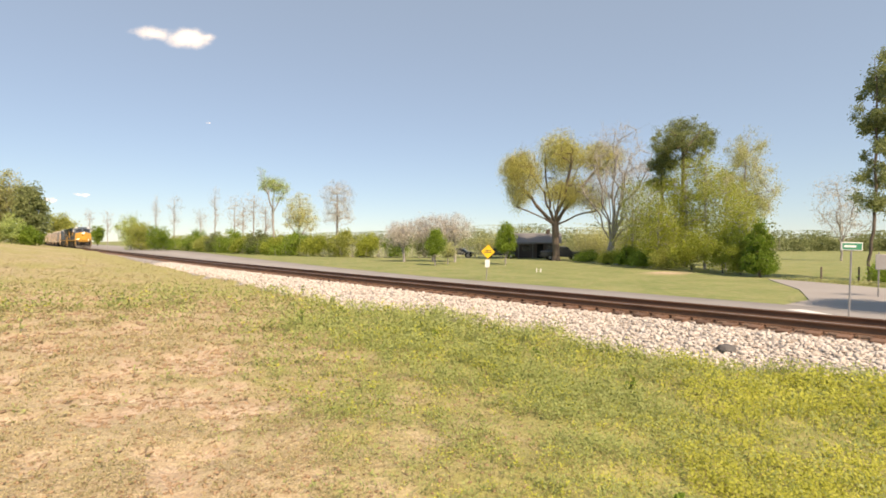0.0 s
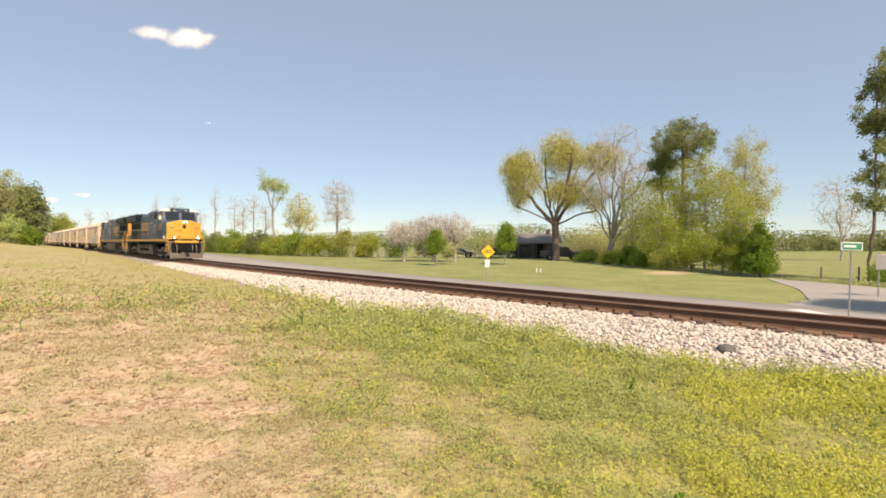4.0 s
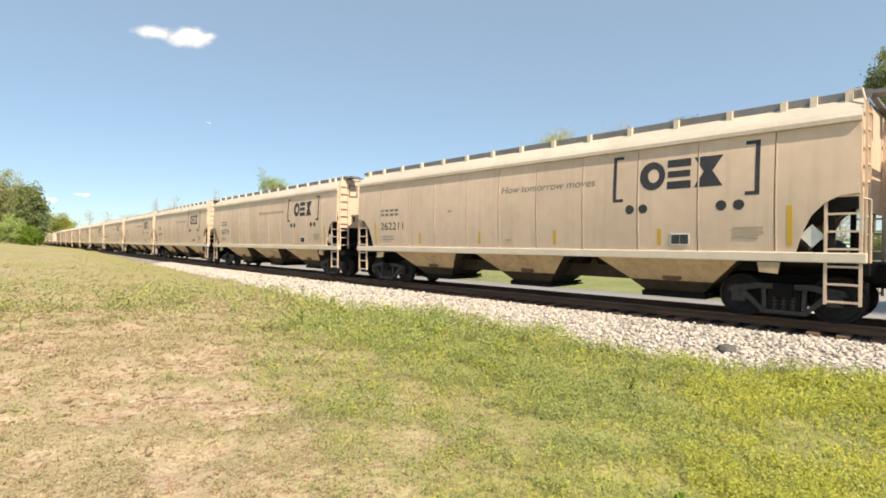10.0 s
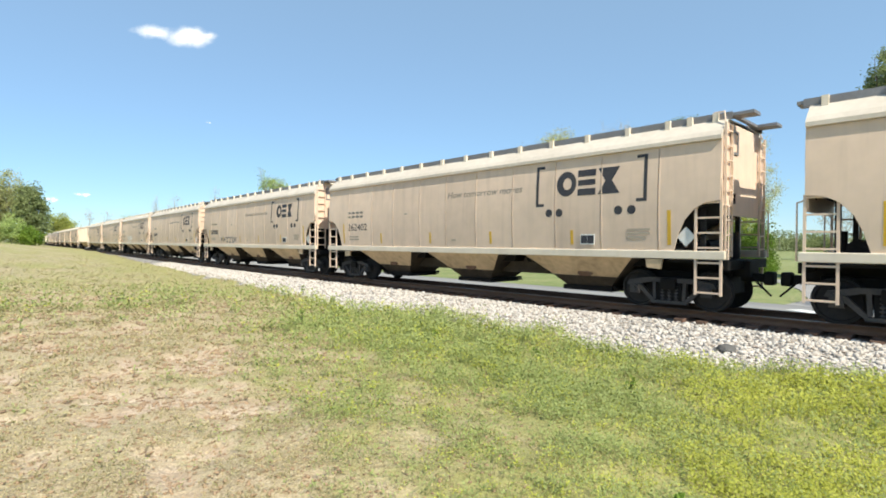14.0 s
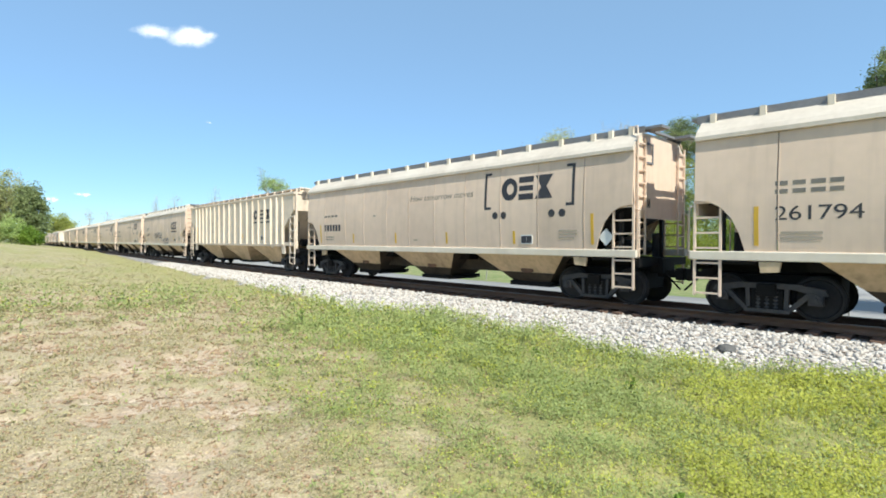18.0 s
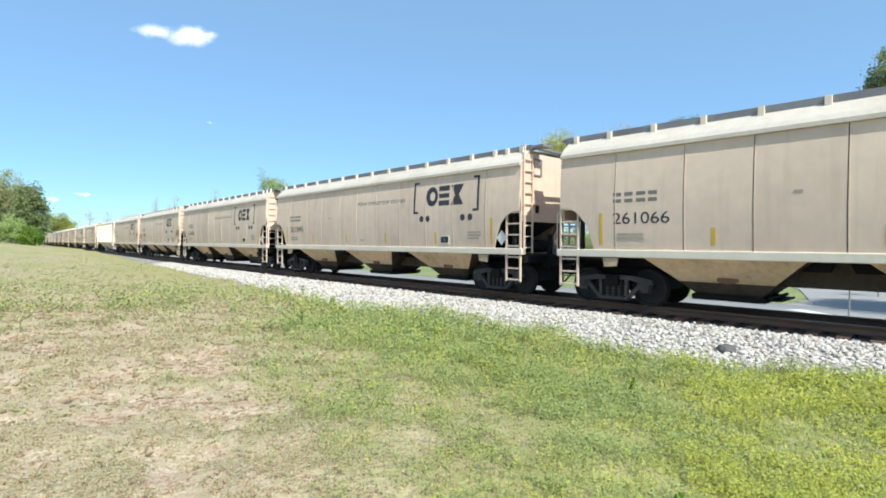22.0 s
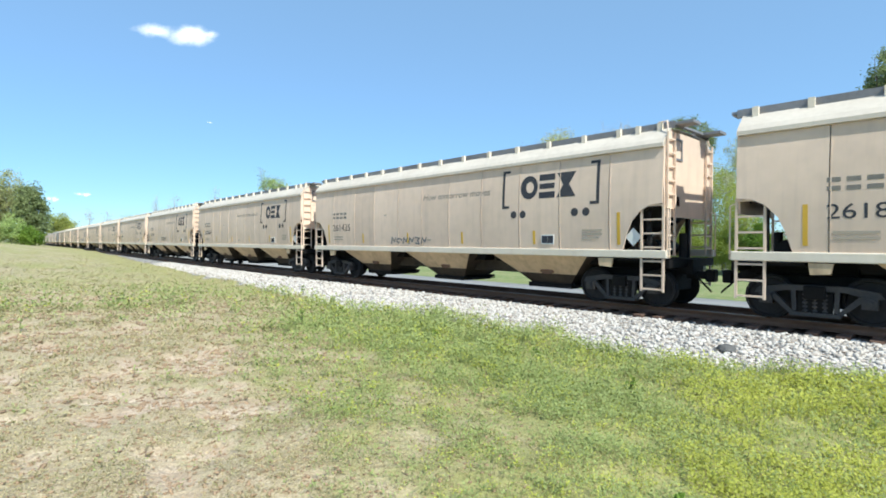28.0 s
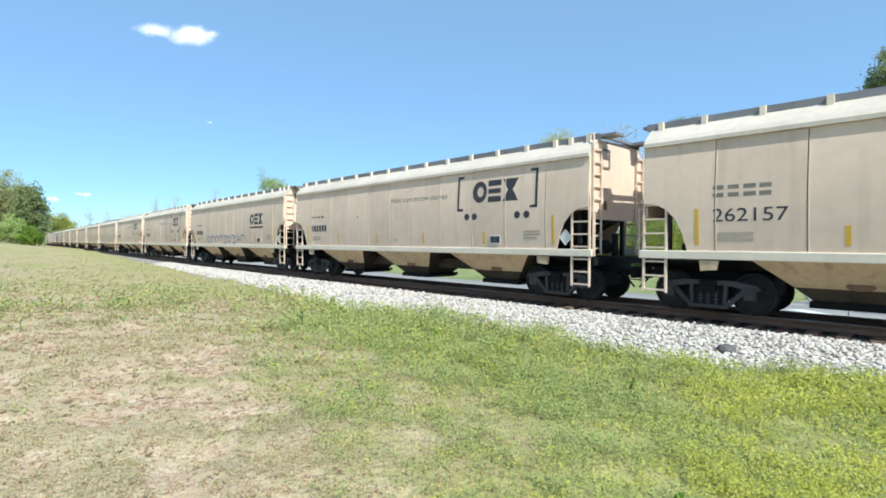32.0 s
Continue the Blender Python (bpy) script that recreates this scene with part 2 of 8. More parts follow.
def rod(bm, p, q, r, n=8, r2=None):
    p, q = Vector(p), Vector(q)
    d = q - p
    m = Matrix.Translation((p + q) / 2) @ d.to_track_quat("Z", "Y").to_matrix().to_4x4()
    bmesh.ops.create_cone(bm, cap_ends=True, segments=n, radius1=r, radius2=r if r2 is None else r2, depth=d.length, matrix=m)


def tube(bm, pts, r, n=6):
    """A bent bar or hose: one skin along the points."""
    pts = [Vector(p) for p in pts]
    rings, side = [], None
    for i, p in enumerate(pts):
        a, b = pts[max(0, i - 1)], pts[min(len(pts) - 1, i + 1)]
        d = ((p - a).normalized() + (b - p).normalized()).normalized()
        if side is None:
            side = d.orthogonal()
        side = (side - d * side.dot(d)).normalized()
        up = d.cross(side)
        rings.append([bm.verts.new(p + (side * math.cos(2 * math.pi * k / n) + up * math.sin(2 * math.pi * k / n)) * r) for k in range(n)])
    for ra, rb in zip(rings, rings[1:]):
        for k in range(n):
            bm.faces.new((ra[k], ra[(k + 1) % n], rb[(k + 1) % n], rb[k]))
    bm.faces.new(rings[0][::-1])
    bm.faces.new(rings[-1])


def ladder(bm, x0, x1, y, z0, z1, steps, r=0.022, lean=0.0):
    for x in (x0, x1):
        box(bm, x - r, x + r, y - r, y + r, z0, z1)
    for i in range(steps):
        z = z0 + 0.06 + (z1 - z0 - 0.12) * i / max(1, steps - 1)
        box(bm, x0, x1, y - r * 0.9, y + r * 0.9, z - r * 0.8, z + r * 0.8)


def loft(bm, rings, caps=True):
    """Skin over rings of points, all of one length."""
    vs = [[bm.verts.new(p) for p in ring] for ring in rings]
    k = len(vs[0])
    for a, b in zip(vs, vs[1:]):
        for i in range(k):
            bm.faces.new((a[i], a[(i + 1) % k], b[(i + 1) % k], b[i]))
    if caps:
        bm.faces.new(vs[0][::-1])
        bm.faces.new(vs[-1])
    bmesh.ops.recalc_face_normals(bm, faces=bm.faces[:])


def lathe_y(bm, profile, y_scale=1.0, n=24, at=(0, 0, 0)):
    """A turned solid about the y axis; profile: (radius, y)."""
    rings = []
    for r, y in profile:
        rings.append([(at[0] + r * math.cos(2 * math.pi * i / n), at[1] + y * y_scale, at[2] + r * math.sin(2 * math.pi * i / n)) for i in range(n)])
    loft(bm, rings)


def word(text, height, depth=0.006):
    """Lettering as a mesh that stands upright, faces -y, starts at x 0 and sits on z 0."""
    cu = bpy.data.curves.new("lettering", "FONT")
    cu.body, cu.size, cu.extrude = text, height / 0.72, depth / 2
    ob = bpy.data.objects.new("lettering", cu)
    me = bpy.data.meshes.new_from_object(ob)
    me.transform(Matrix.Rotation(radians(90), 4, "X"))
    bpy.data.objects.remove(ob)
    bpy.data.curves.remove(cu)
    return me


def lettering(name, text, height, width, x, y, z, material, parent, side=-1, label="", slant=0.0):
    me = word(text, height)
    for v in me.vertices:
        v.co.x += slant * v.co.z
    xs = [v.co.x for v in me.vertices] or [0]
    w = max(xs) - min(xs)
    me.transform(Matrix.Translation((-min(xs), 0, 0)))
    me.transform(Matrix.Diagonal((width / w, 1, 1, 1)))
    if side > 0:
        me.transform(Matrix.Rotation(radians(180), 4, "Z") )
        me.transform(Matrix.Translation((width, 0, 0)))
    me.transform(Matrix.Translation((x, y, z)))
    me.materials.append(M[material])
    ob = new(name, me)
    ob.parent = parent
    if label:
        ob["label"] = label
    return ob


def plate(bm, pts, y, thick=0.008):
    """A flat shape (x, z) on a side wall."""
    prism(bm, pts, "y", y, y - thick)


def ring_shape(cx, cz, rx, rz, k=20):
    return [(cx + rx * math.cos(2 * math.pi * i / k), cz + rz * math.sin(2 * math.pi * i / k)) for i in range(k)]


def emblem(parent, x0, x1, z0, z1, y, material, side=-1):
    """Three plain bold shapes in a row: a thick ring, a barred block and a bow tie."""
    w = (x1 - x0) / 3.05
    h = z1 - z0
    def place(px):
        return px if side < 0 else x0 + x1 - px
    bm = bmesh.new()
    o, i = ring_shape(x0 + w * 0.5, (z0 + z1) / 2, w * 0.5, h * 0.5, 24), ring_shape(x0 + w * 0.55, (z0 + z1) / 2, w * 0.22, h * 0.24, 24)
    ring = [[bm.verts.new((place(px), py, pz)) for px, pz in loop] for loop, py in ((o, y), (o, y + 0.008 * side), (i, y + 0.008 * side), (i, y))]
    for k in range(24):
        j = (k + 1) % 24
        for r0, r1 in zip(ring, ring[1:]):
            bm.faces.new((r0[k], r0[j], r1[j], r1[k]))
    bmesh.ops.recalc_face_normals(bm, faces=bm.faces[:])
    part("ring_shape", bm, material, parent)
    bm = bmesh.new()
    a = x0 + w * 1.05
    t = h / 5
    for (p0, p1, q0, q1) in ((0.03, 0.97, 3.7, 5), (0.05, 0.95, 1.95, 3.05), (0.03, 0.97, 0, 1.3)):
        prism(bm, [(place(a + w * 0.92 * p0), z0 + t * q0), (place(a + w * 0.92 * p1), z0 + t * q0), (place(a + w * 0.92 * p1), z0 + t * q1), (place(a + w * 0.92 * p0), z0 + t * q1)], "y", y, y + 0.008 * side)
    part("barred_shape", bm, material, parent)
    bm = bmesh.new()
    a = x0 + w * 2.03
    for e0, e1 in ((z0, (z0 + z1) / 2), (z1, (z0 + z1) / 2)):
        prism(bm, [(place(a + w * 0.02), e0), (place(a + w), e0), (place(a + w * 0.66), e1), (place(a + w * 0.36), e1)], "y", y, y + 0.008 * side)
    part("bow_tie_shape", bm, material, parent)


def thing(name, label, category, group="", m=None):
    ob = new(name)
    ob.empty_display_size = 0.3
    tagged(ob, label, category, group)
    if m is not None:
        ob.matrix_basis = m
    return ob


def mesh_of(name, verts, faces, material, smooth=False):
    """One mesh from arrays: verts (n, 3), faces (m, k) of one size."""
    me = bpy.data.meshes.new(name)
    verts, faces = np.asarray(verts, np.float32), np.asarray(faces, np.int32)
    me.vertices.add(len(verts))
    me.vertices.foreach_set("co", verts.ravel())
    k = faces.shape[1]
    me.loops.add(faces.size)
    me.loops.foreach_set("vertex_index", faces.ravel())
    me.polygons.add(len(faces))
    me.polygons.foreach_set("loop_start", np.arange(0, faces.size, k, dtype=np.int32))
    me.update(calc_edges=True)
    if smooth:
        me.polygons.foreach_set("use_smooth", np.ones(len(faces), bool))
    me.materials.append(M[material] if isinstance(material, str) else material)
    return me


# ---- the line of the track ----
TRACK_Y, BEND, BEND_X, SLOPE = 13.9095, 0.00125, 16.9, 0.088


def track_y(x):
    w = np.maximum(0.0, BEND_X - np.asarray(x, float))
    c = np.minimum(w, SLOPE / BEND)
    return TRACK_Y + BEND * c * c / 2 + BEND * c * (w - c)


def track_turn(x):
    return -math.atan(BEND * min(max(0.0, BEND_X - x), SLOPE / BEND))


def on_track(s, lateral=0.0, z=0.0):
    a = track_turn(s)
    return Matrix.Translation((s - lateral * math.sin(a), float(track_y(s)) + lateral * math.cos(a), z)) @ Matrix.Rotation(a, 4, "Z")


def gone(t):
    """How far the train has come by t, against its place at 9 s."""
    return 22.365 * (t - 9) + 0.0031 * (t - 9) ** 2


def smooth01(v):
    v = np.clip(v, 0, 1)
    return v * v * (3 - 2 * v)

# ---- ground, ballast, track, road ----
TOE_X = np.array([-130, -71, -41, -28, -19.4, -14.2, -13.0, -12.2, -10.7, -9.4, -7.6, -6.7, -5.8, -5.0, -3.4, -2.6, -1.9, -0.7, 6.0])
TOE_W = np.array([1.3, 2.1, 2.9, 3.1, 3.9, 4.9, 4.9, 4.0, 3.2, 3.2, 4.4, 3.3, 4.3, 4.6, 4.3, 4.4, 3.8, 3.5, 3.6])


def waves(x, y):
    return (0.035 * np.sin(0.9 * x + 0.4 * y) * np.sin(0.7 * y - 0.3 * x + 1.0) + 0.02 * np.sin(2.3 * x + 1.7 * y) + 0.012 * np.sin(5.1 * x - 3.3 * y + 0.5)
            + 0.010 * np.sin(7.7 * y + 2.9 * x))


def ground_z(x, y):
    x, y = np.asarray(x, float), np.asarray(y, float)
    lat = track_y(x) - y
    near = -0.5 + 0.42 * smooth01((lat - 5) / 9)
    left = smooth01((-x - 20) / 90)
    near = near + 0.55 * left + 1.5 * smooth01((-x - 40) / 140) * smooth01((lat - 5) / 25)
    near = near - 1.0 * smooth01((np.interp(x, TOE_X, TOE_W) + 0.2 - lat) / 0.6) + waves(x, y) + 0.02 * (rough_field(x, y, 0.35, 8) - 0.5) - 0.05 * bareness(x, y)
    far = -0.62 + 0.3 * left - 0.6 * smooth01((4.0 + lat) / 1.2) + 0.2 * waves(x, y) * smooth01((-lat - 9) / 3)
    far = far + 0.012 * np.maximum(0, -lat - 120)
    return np.where(lat > 0, near, far)


def rough_field(x, y, cell, seed):
    """Smooth uneven values from 0 to 1 over the plan, in three sizes."""
    x, y = np.asarray(x, float), np.asarray(y, float)
    table = np.random.default_rng(seed).random((64, 64))
    out, amp, total = 0.0, 1.0, 0.0
    for k in range(3):
        u, v = x / cell * 2 ** k + 13.7 * k, y / cell * 2 ** k + 5.1 * k
        i, j = np.floor(u).astype(int), np.floor(v).astype(int)
        fu, fv = smooth01(u - i), smooth01(v - j)
        a, b = table[i % 64, j % 64], table[(i + 1) % 64, j % 64]
        c, d = table[i % 64, (j + 1) % 64], table[(i + 1) % 64, (j + 1) % 64]
        out = out + amp * ((a * (1 - fu) + b * fu) * (1 - fv) + (c * (1 - fu) + d * fu) * fv)
        total += amp
        amp *= 0.6
    return np.clip((out / total - 0.5) * 1.5 + 0.5, 0, 1)


def bareness(x, y):
    """1 where the soil lies open, on the dry side of the meadow."""
    dry = 1 - smooth01((lushness(x, y) - 0.18) / 0.5)
    # the washed-out bank beside the green
    bank = 0.0
    for px, py, r in ((-6.57, 1.94, 0.5), (-8.9, 3.5, 0.7), (-12.1, 5.5, 0.8), (-7.9, 2.6, 0.65), (-7.8, 1.6, 0.5), (-5.95, 1.2, 0.42), (-5.67, 2.45, 0.2), (-4.94, 2.06, 0.22), (-4.14, 1.26, 0.26), (-4.6, 2.6, 0.16), (-4.9, 0.55, 0.3)):
        bank = np.maximum(bank, 1.25 - np.hypot(x - px, (y - py) * 1.3) / r)
    bank = smooth01(bank + 0.9 * (rough_field(x, y, 0.4, 29) - 0.5))
    return np.maximum(bank * 0.9, 1.0 * smooth01((rough_field(x, y, 1.3, 19) * 0.55 + rough_field(x, y, 0.34, 23) * 0.55 - 0.60) / 0.12) * dry * smooth01((30 + x) / 12))


def lushness(x, y):
    """0: bare, dry soil; 1: thick green."""
    d = y - (2.3 + (-x - 2.5) * 0.43)
    w = 1.5 * (rough_field(x, y, 1.6, 3) - 0.5) + 1.2 * (rough_field(x, y, 0.5, 4) - 0.5)
    lush = smooth01((d * (4.5 / (4.5 + np.maximum(0, -x) * 0.12)) + 2.7 + w * 1.3) / 5.6) * 0.92
    strip = smooth01((9 - (track_y(x) - y)) / 4) * 0.55 * smooth01((-x - 12) / 8)
    meadow = 0.14 + 0.32 * smooth01((-x - 10) / 14) + 0.5 * (rough_field(x, y, 2.4, 6) - 0.5)
    lush = np.maximum(lush * (1 - 0.5 * smooth01((-x - 14) / 8)), np.maximum(strip, meadow))
    return np.where(track_y(x) - y < 0, 0.78 + 0.22 * np.sin(0.31 * x + 0.4 * np.sin(0.2 * y)) * np.sin(0.27 * y + 0.8), lush)


def yellowness(x, y):
    """1 where the clover is in yellow-green growth, beside the side road's end of the meadow."""
    beside, ahead = 0.709 * x + 0.705 * y, 0.709 * y - 0.705 * x
    lat = track_y(x) - y - np.interp(x, TOE_X, TOE_W)
    edge = 0.25 + 0.75 * smooth01((lat - 0.3 + 0.8 * (rough_field(x, y, 0.6, 92) - 0.5)) / 1.0)
    return edge * smooth01((beside - 0.36 * ahead + 0.1 + 1.5 * (rough_field(x, y, 1.2, 91) - 0.5)) / 1.3)


def ground_material():
    m, n, l = nodes_of("meadow_soil")
    b = n["Principled BSDF"]
    b.inputs["Roughness"].default_value = 0.95
    geo = n.new("ShaderNodeNewGeometry")
    at = n.new("ShaderNodeAttribute")
    at.attribute_name = "lush"

    def noise_of(sc, detail=6):
        t = n.new("ShaderNodeTexNoise")
        t.inputs["Scale"].default_value, t.inputs["Detail"].default_value = sc, detail
        l.new(geo.outputs["Position"], t.inputs["Vector"])
        return t.outputs["Fac"]

    def mixed(f, a, c):
        k = n.new("ShaderNodeMix")
        k.data_type = "RGBA"
        for i, v in ((0, f), (6, a), (7, c)):
            if isinstance(v, tuple):
                k.inputs[i].default_value = (*v, 1)
            else:
                l.new(v, k.inputs[i])
        return k.outputs[2]

    def span(v, lo, hi):
        k = n.new("ShaderNodeMapRange")
        k.inputs[1].default_value, k.inputs[2].default_value = lo, hi
        l.new(v, k.inputs[0])
        return k.outputs[0]

    bare = n.new("ShaderNodeAttribute")
    bare.attribute_name = "bare"
    lawn = n.new("ShaderNodeAttribute")
    lawn.attribute_name = "lawn"
    soil = mixed(span(noise_of(3.1), 0.35, 0.7), (0.43, 0.31, 0.21), (0.65, 0.52, 0.38))
    soil = mixed(span(noise_of(28), 0.5, 0.7), soil, (0.38, 0.27, 0.18))
    dry = mixed(span(noise_of(2.6), 0.35, 0.65), (0.31, 0.235, 0.135), (0.42, 0.335, 0.195))
    dry = mixed(span(noise_of(24), 0.48, 0.66), dry, (0.25, 0.19, 0.105))
    dry = mixed(span(noise_of(70, 3), 0.46, 0.62), dry, (0.50, 0.41, 0.26))
    soil = mixed(span(noise_of(60, 3), 0.50, 0.66), soil, (0.35, 0.25, 0.165))
    soil = mixed(bare.outputs["Fac"], dry, soil)
    green = mixed(span(noise_of(2.2), 0.35, 0.7), (0.27, 0.265, 0.09), (0.40, 0.37, 0.135))
    green = mixed(span(noise_of(22), 0.42, 0.66), green, (0.25, 0.22, 0.08))
    turf = mixed(span(noise_of(0.35), 0.38, 0.64), (0.155, 0.205, 0.055), (0.25, 0.27, 0.10))
    turf = mixed(span(noise_of(1.6), 0.45, 0.7), turf, (0.30, 0.27, 0.13))
    turf = mixed(span(noise_of(14), 0.45, 0.75), turf, (0.13, 0.15, 0.045))
    add = n.new("ShaderNodeMath")
    add.operation = "ADD"
    l.new(at.outputs["Fac"], add.inputs[0])
    l.new(noise_of(3.7, 8), add.inputs[1])
    col = mixed(span(add.outputs[0], 0.72, 1.12), soil, green)
    col = mixed(lawn.outputs["Fac"], col, turf)
    l.new(col, b.inputs["Base Color"])
    bp = n.new("ShaderNodeBump")
    bp.inputs["Strength"].default_value, bp.inputs["Distance"].default_value = 0.8, 0.06
    l.new(noise_of(16, 9), bp.inputs["Height"])
    l.new(bp.outputs[0], b.inputs["Normal"])
    return m


def make_ground():
    def axis(lo, hi, step, out):
        a = np.arange(lo, hi, step)
        g = np.cumsum(np.geomspace(step, 260, 42))
        g = g[g < out]
        return np.concatenate([(lo - g)[::-1], a, hi + g])
    xs, ys = axis(-30, 6, 0.13, 2600), axis(-2, 15, 0.13, 2600)
    X, Y = np.meshgrid(xs, ys, indexing="ij")
    Z = ground_z(X, Y)
    ny = len(ys)
    i, j = np.meshgrid(np.arange(len(xs) - 1), np.arange(ny - 1), indexing="ij")
    a = (i * ny + j).ravel()
    faces = np.stack([a, a + ny, a + ny + 1, a + 1], 1)
    me = mesh_of("ground", np.stack([X.ravel(), Y.ravel(), Z.ravel()], 1), faces, ground_material(), True)
    at = me.attributes.new("lush", "FLOAT", "POINT")
    at.data.foreach_set("value", (lushness(X, Y) * (1 - smooth01(2 * np.exp(-(((X * 0.709 + Y * 0.705) - 17.5) / 2.8) ** 2 - (((Y * 0.709 - X * 0.705) - 39.6) / 1.3) ** 2)))).ravel().astype(np.float32))
    at = me.attributes.new("bare", "FLOAT", "POINT")
    # a worn sandy strip at the edge of the grove
    worn = smooth01(2.2 * np.exp(-(((X * 0.709 + Y * 0.705) - 17.5) / 2.8) ** 2 - (((Y * 0.709 - X * 0.705) - 39.6) / 1.3) ** 2) * (0.4 + rough_field(X, Y, 1.5, 12)) - 0.6)
    at.data.foreach_set("value", np.maximum(bareness(X, Y), worn).ravel().astype(np.float32))
    at = me.attributes.new("lawn", "FLOAT", "POINT")
    at.data.foreach_set("value", (smooth01((Y - track_y(X) - 1) / 2) * (1 - worn)).ravel().astype(np.float32))
    tagged(new("ground", me), "dry tan soil and patchy spring grass meadow", "ground", kind="structure")


def ballast_material():
    m, n, l = nodes_of("white_ballast")
    b = n["Principled BSDF"]
    b.inputs["Roughness"].default_value = 0.9
    geo = n.new("ShaderNodeNewGeometry")
    v = n.new("ShaderNodeTexVoronoi")
    v.inputs["Scale"].default_value = 17
    l.new(geo.outputs["Position"], v.inputs["Vector"])
    r = n.new("ShaderNodeValToRGB")
    r.color_ramp.elements[0].color, r.color_ramp.elements[1].color = (0.30, 0.26, 0.23, 1), (0.66, 0.62, 0.58, 1)
    l.new(v.outputs["Color"], r.inputs[0])
    # Crevice shade between the stones, multiplied into their colour towards the cell borders.
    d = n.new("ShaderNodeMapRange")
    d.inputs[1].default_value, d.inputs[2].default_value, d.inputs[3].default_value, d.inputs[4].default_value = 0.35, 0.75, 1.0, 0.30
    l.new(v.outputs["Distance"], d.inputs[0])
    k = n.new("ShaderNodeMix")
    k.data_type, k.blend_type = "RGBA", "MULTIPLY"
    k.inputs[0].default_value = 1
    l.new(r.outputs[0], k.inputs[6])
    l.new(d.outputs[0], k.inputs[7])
    dust = n.new("ShaderNodeAttribute")
    dust.attribute_name = "dust"
    dk = n.new("ShaderNodeMix")
    dk.data_type, dk.blend_type = "RGBA", "MULTIPLY"
    l.new(dust.outputs["Fac"], dk.inputs[0])
    l.new(k.outputs[2], dk.inputs[6])
    dk.inputs[7].default_value = (0.48, 0.33, 0.24, 1)
    l.new(dk.outputs[2], b.inputs["Base Color"])
    bp = n.new("ShaderNodeBump")
    bp.inputs["Strength"].default_value, bp.inputs["Distance"].default_value = 1.0, 0.05
    bp.invert = True
    l.new(v.outputs["Distance"], bp.inputs["Height"])
    l.new(bp.outputs[0], b.inputs["Normal"])
    return m


def stone_material():
    m, n, l = nodes_of("ballast_stone")
    b = n["Principled BSDF"]
    b.inputs["Roughness"].default_value = 0.85
    geo = n.new("ShaderNodeNewGeometry")
    r = n.new("ShaderNodeValToRGB")
    e = r.color_ramp.elements
    e[0].color, e[1].color = (0.36, 0.295, 0.24, 1), (0.74, 0.68, 0.615, 1)
    e.new(0.25).color = (0.57, 0.50, 0.43, 1)
    l.new(geo.outputs["Random Per Island"], r.inputs[0])
    t = n.new("ShaderNodeTexNoise")
    t.inputs["Scale"].default_value = 60
    l.new(geo.outputs["Position"], t.inputs["Vector"])
    k = n.new("ShaderNodeMix")
    k.data_type, k.blend_type = "RGBA", "MULTIPLY"
    k.inputs[0].default_value = 0.35
    l.new(r.outputs[0], k.inputs[6])
    l.new(t.outputs["Fac"], k.inputs[7])
    l.new(k.outputs[2], b.inputs["Base Color"])
    return m


BED = [(-6.5, -1.3), (-4.2, -0.62), (-2.9, -0.46), (-1.9, -0.25), (-1.45, -0.255), (-0.86, -0.255), (0, -0.255), (0.86, -0.255), (1.3, -0.262), (1.45, -0.265), (1.75, -0.255), (3.0, -0.43), (4.2, -0.52), (5.6, -0.64), (7.0, -1.4)]


def bed_z(lat):
    p = np.array(BED)
    return np.interp(lat, p[:, 0], p[:, 1])


def swept(name, profile, xs, material):
    """A closed profile (lateral, z) carried along the track."""
    k = len(profile)
    rows = []
    for x in xs:
        m = on_track(x)
        rows += [m @ Vector((0, p[0], p[1])) for p in profile]
    v = np.array([tuple(p) for p in rows])
    i, j = np.meshgrid(np.arange(len(xs) - 1), np.arange(k), indexing="ij")
    a, c = (i * k + j).ravel(), (i * k + (j + 1) % k).ravel()
    return mesh_of(name, v, np.stack([a, c, c + k, a + k], 1), material)


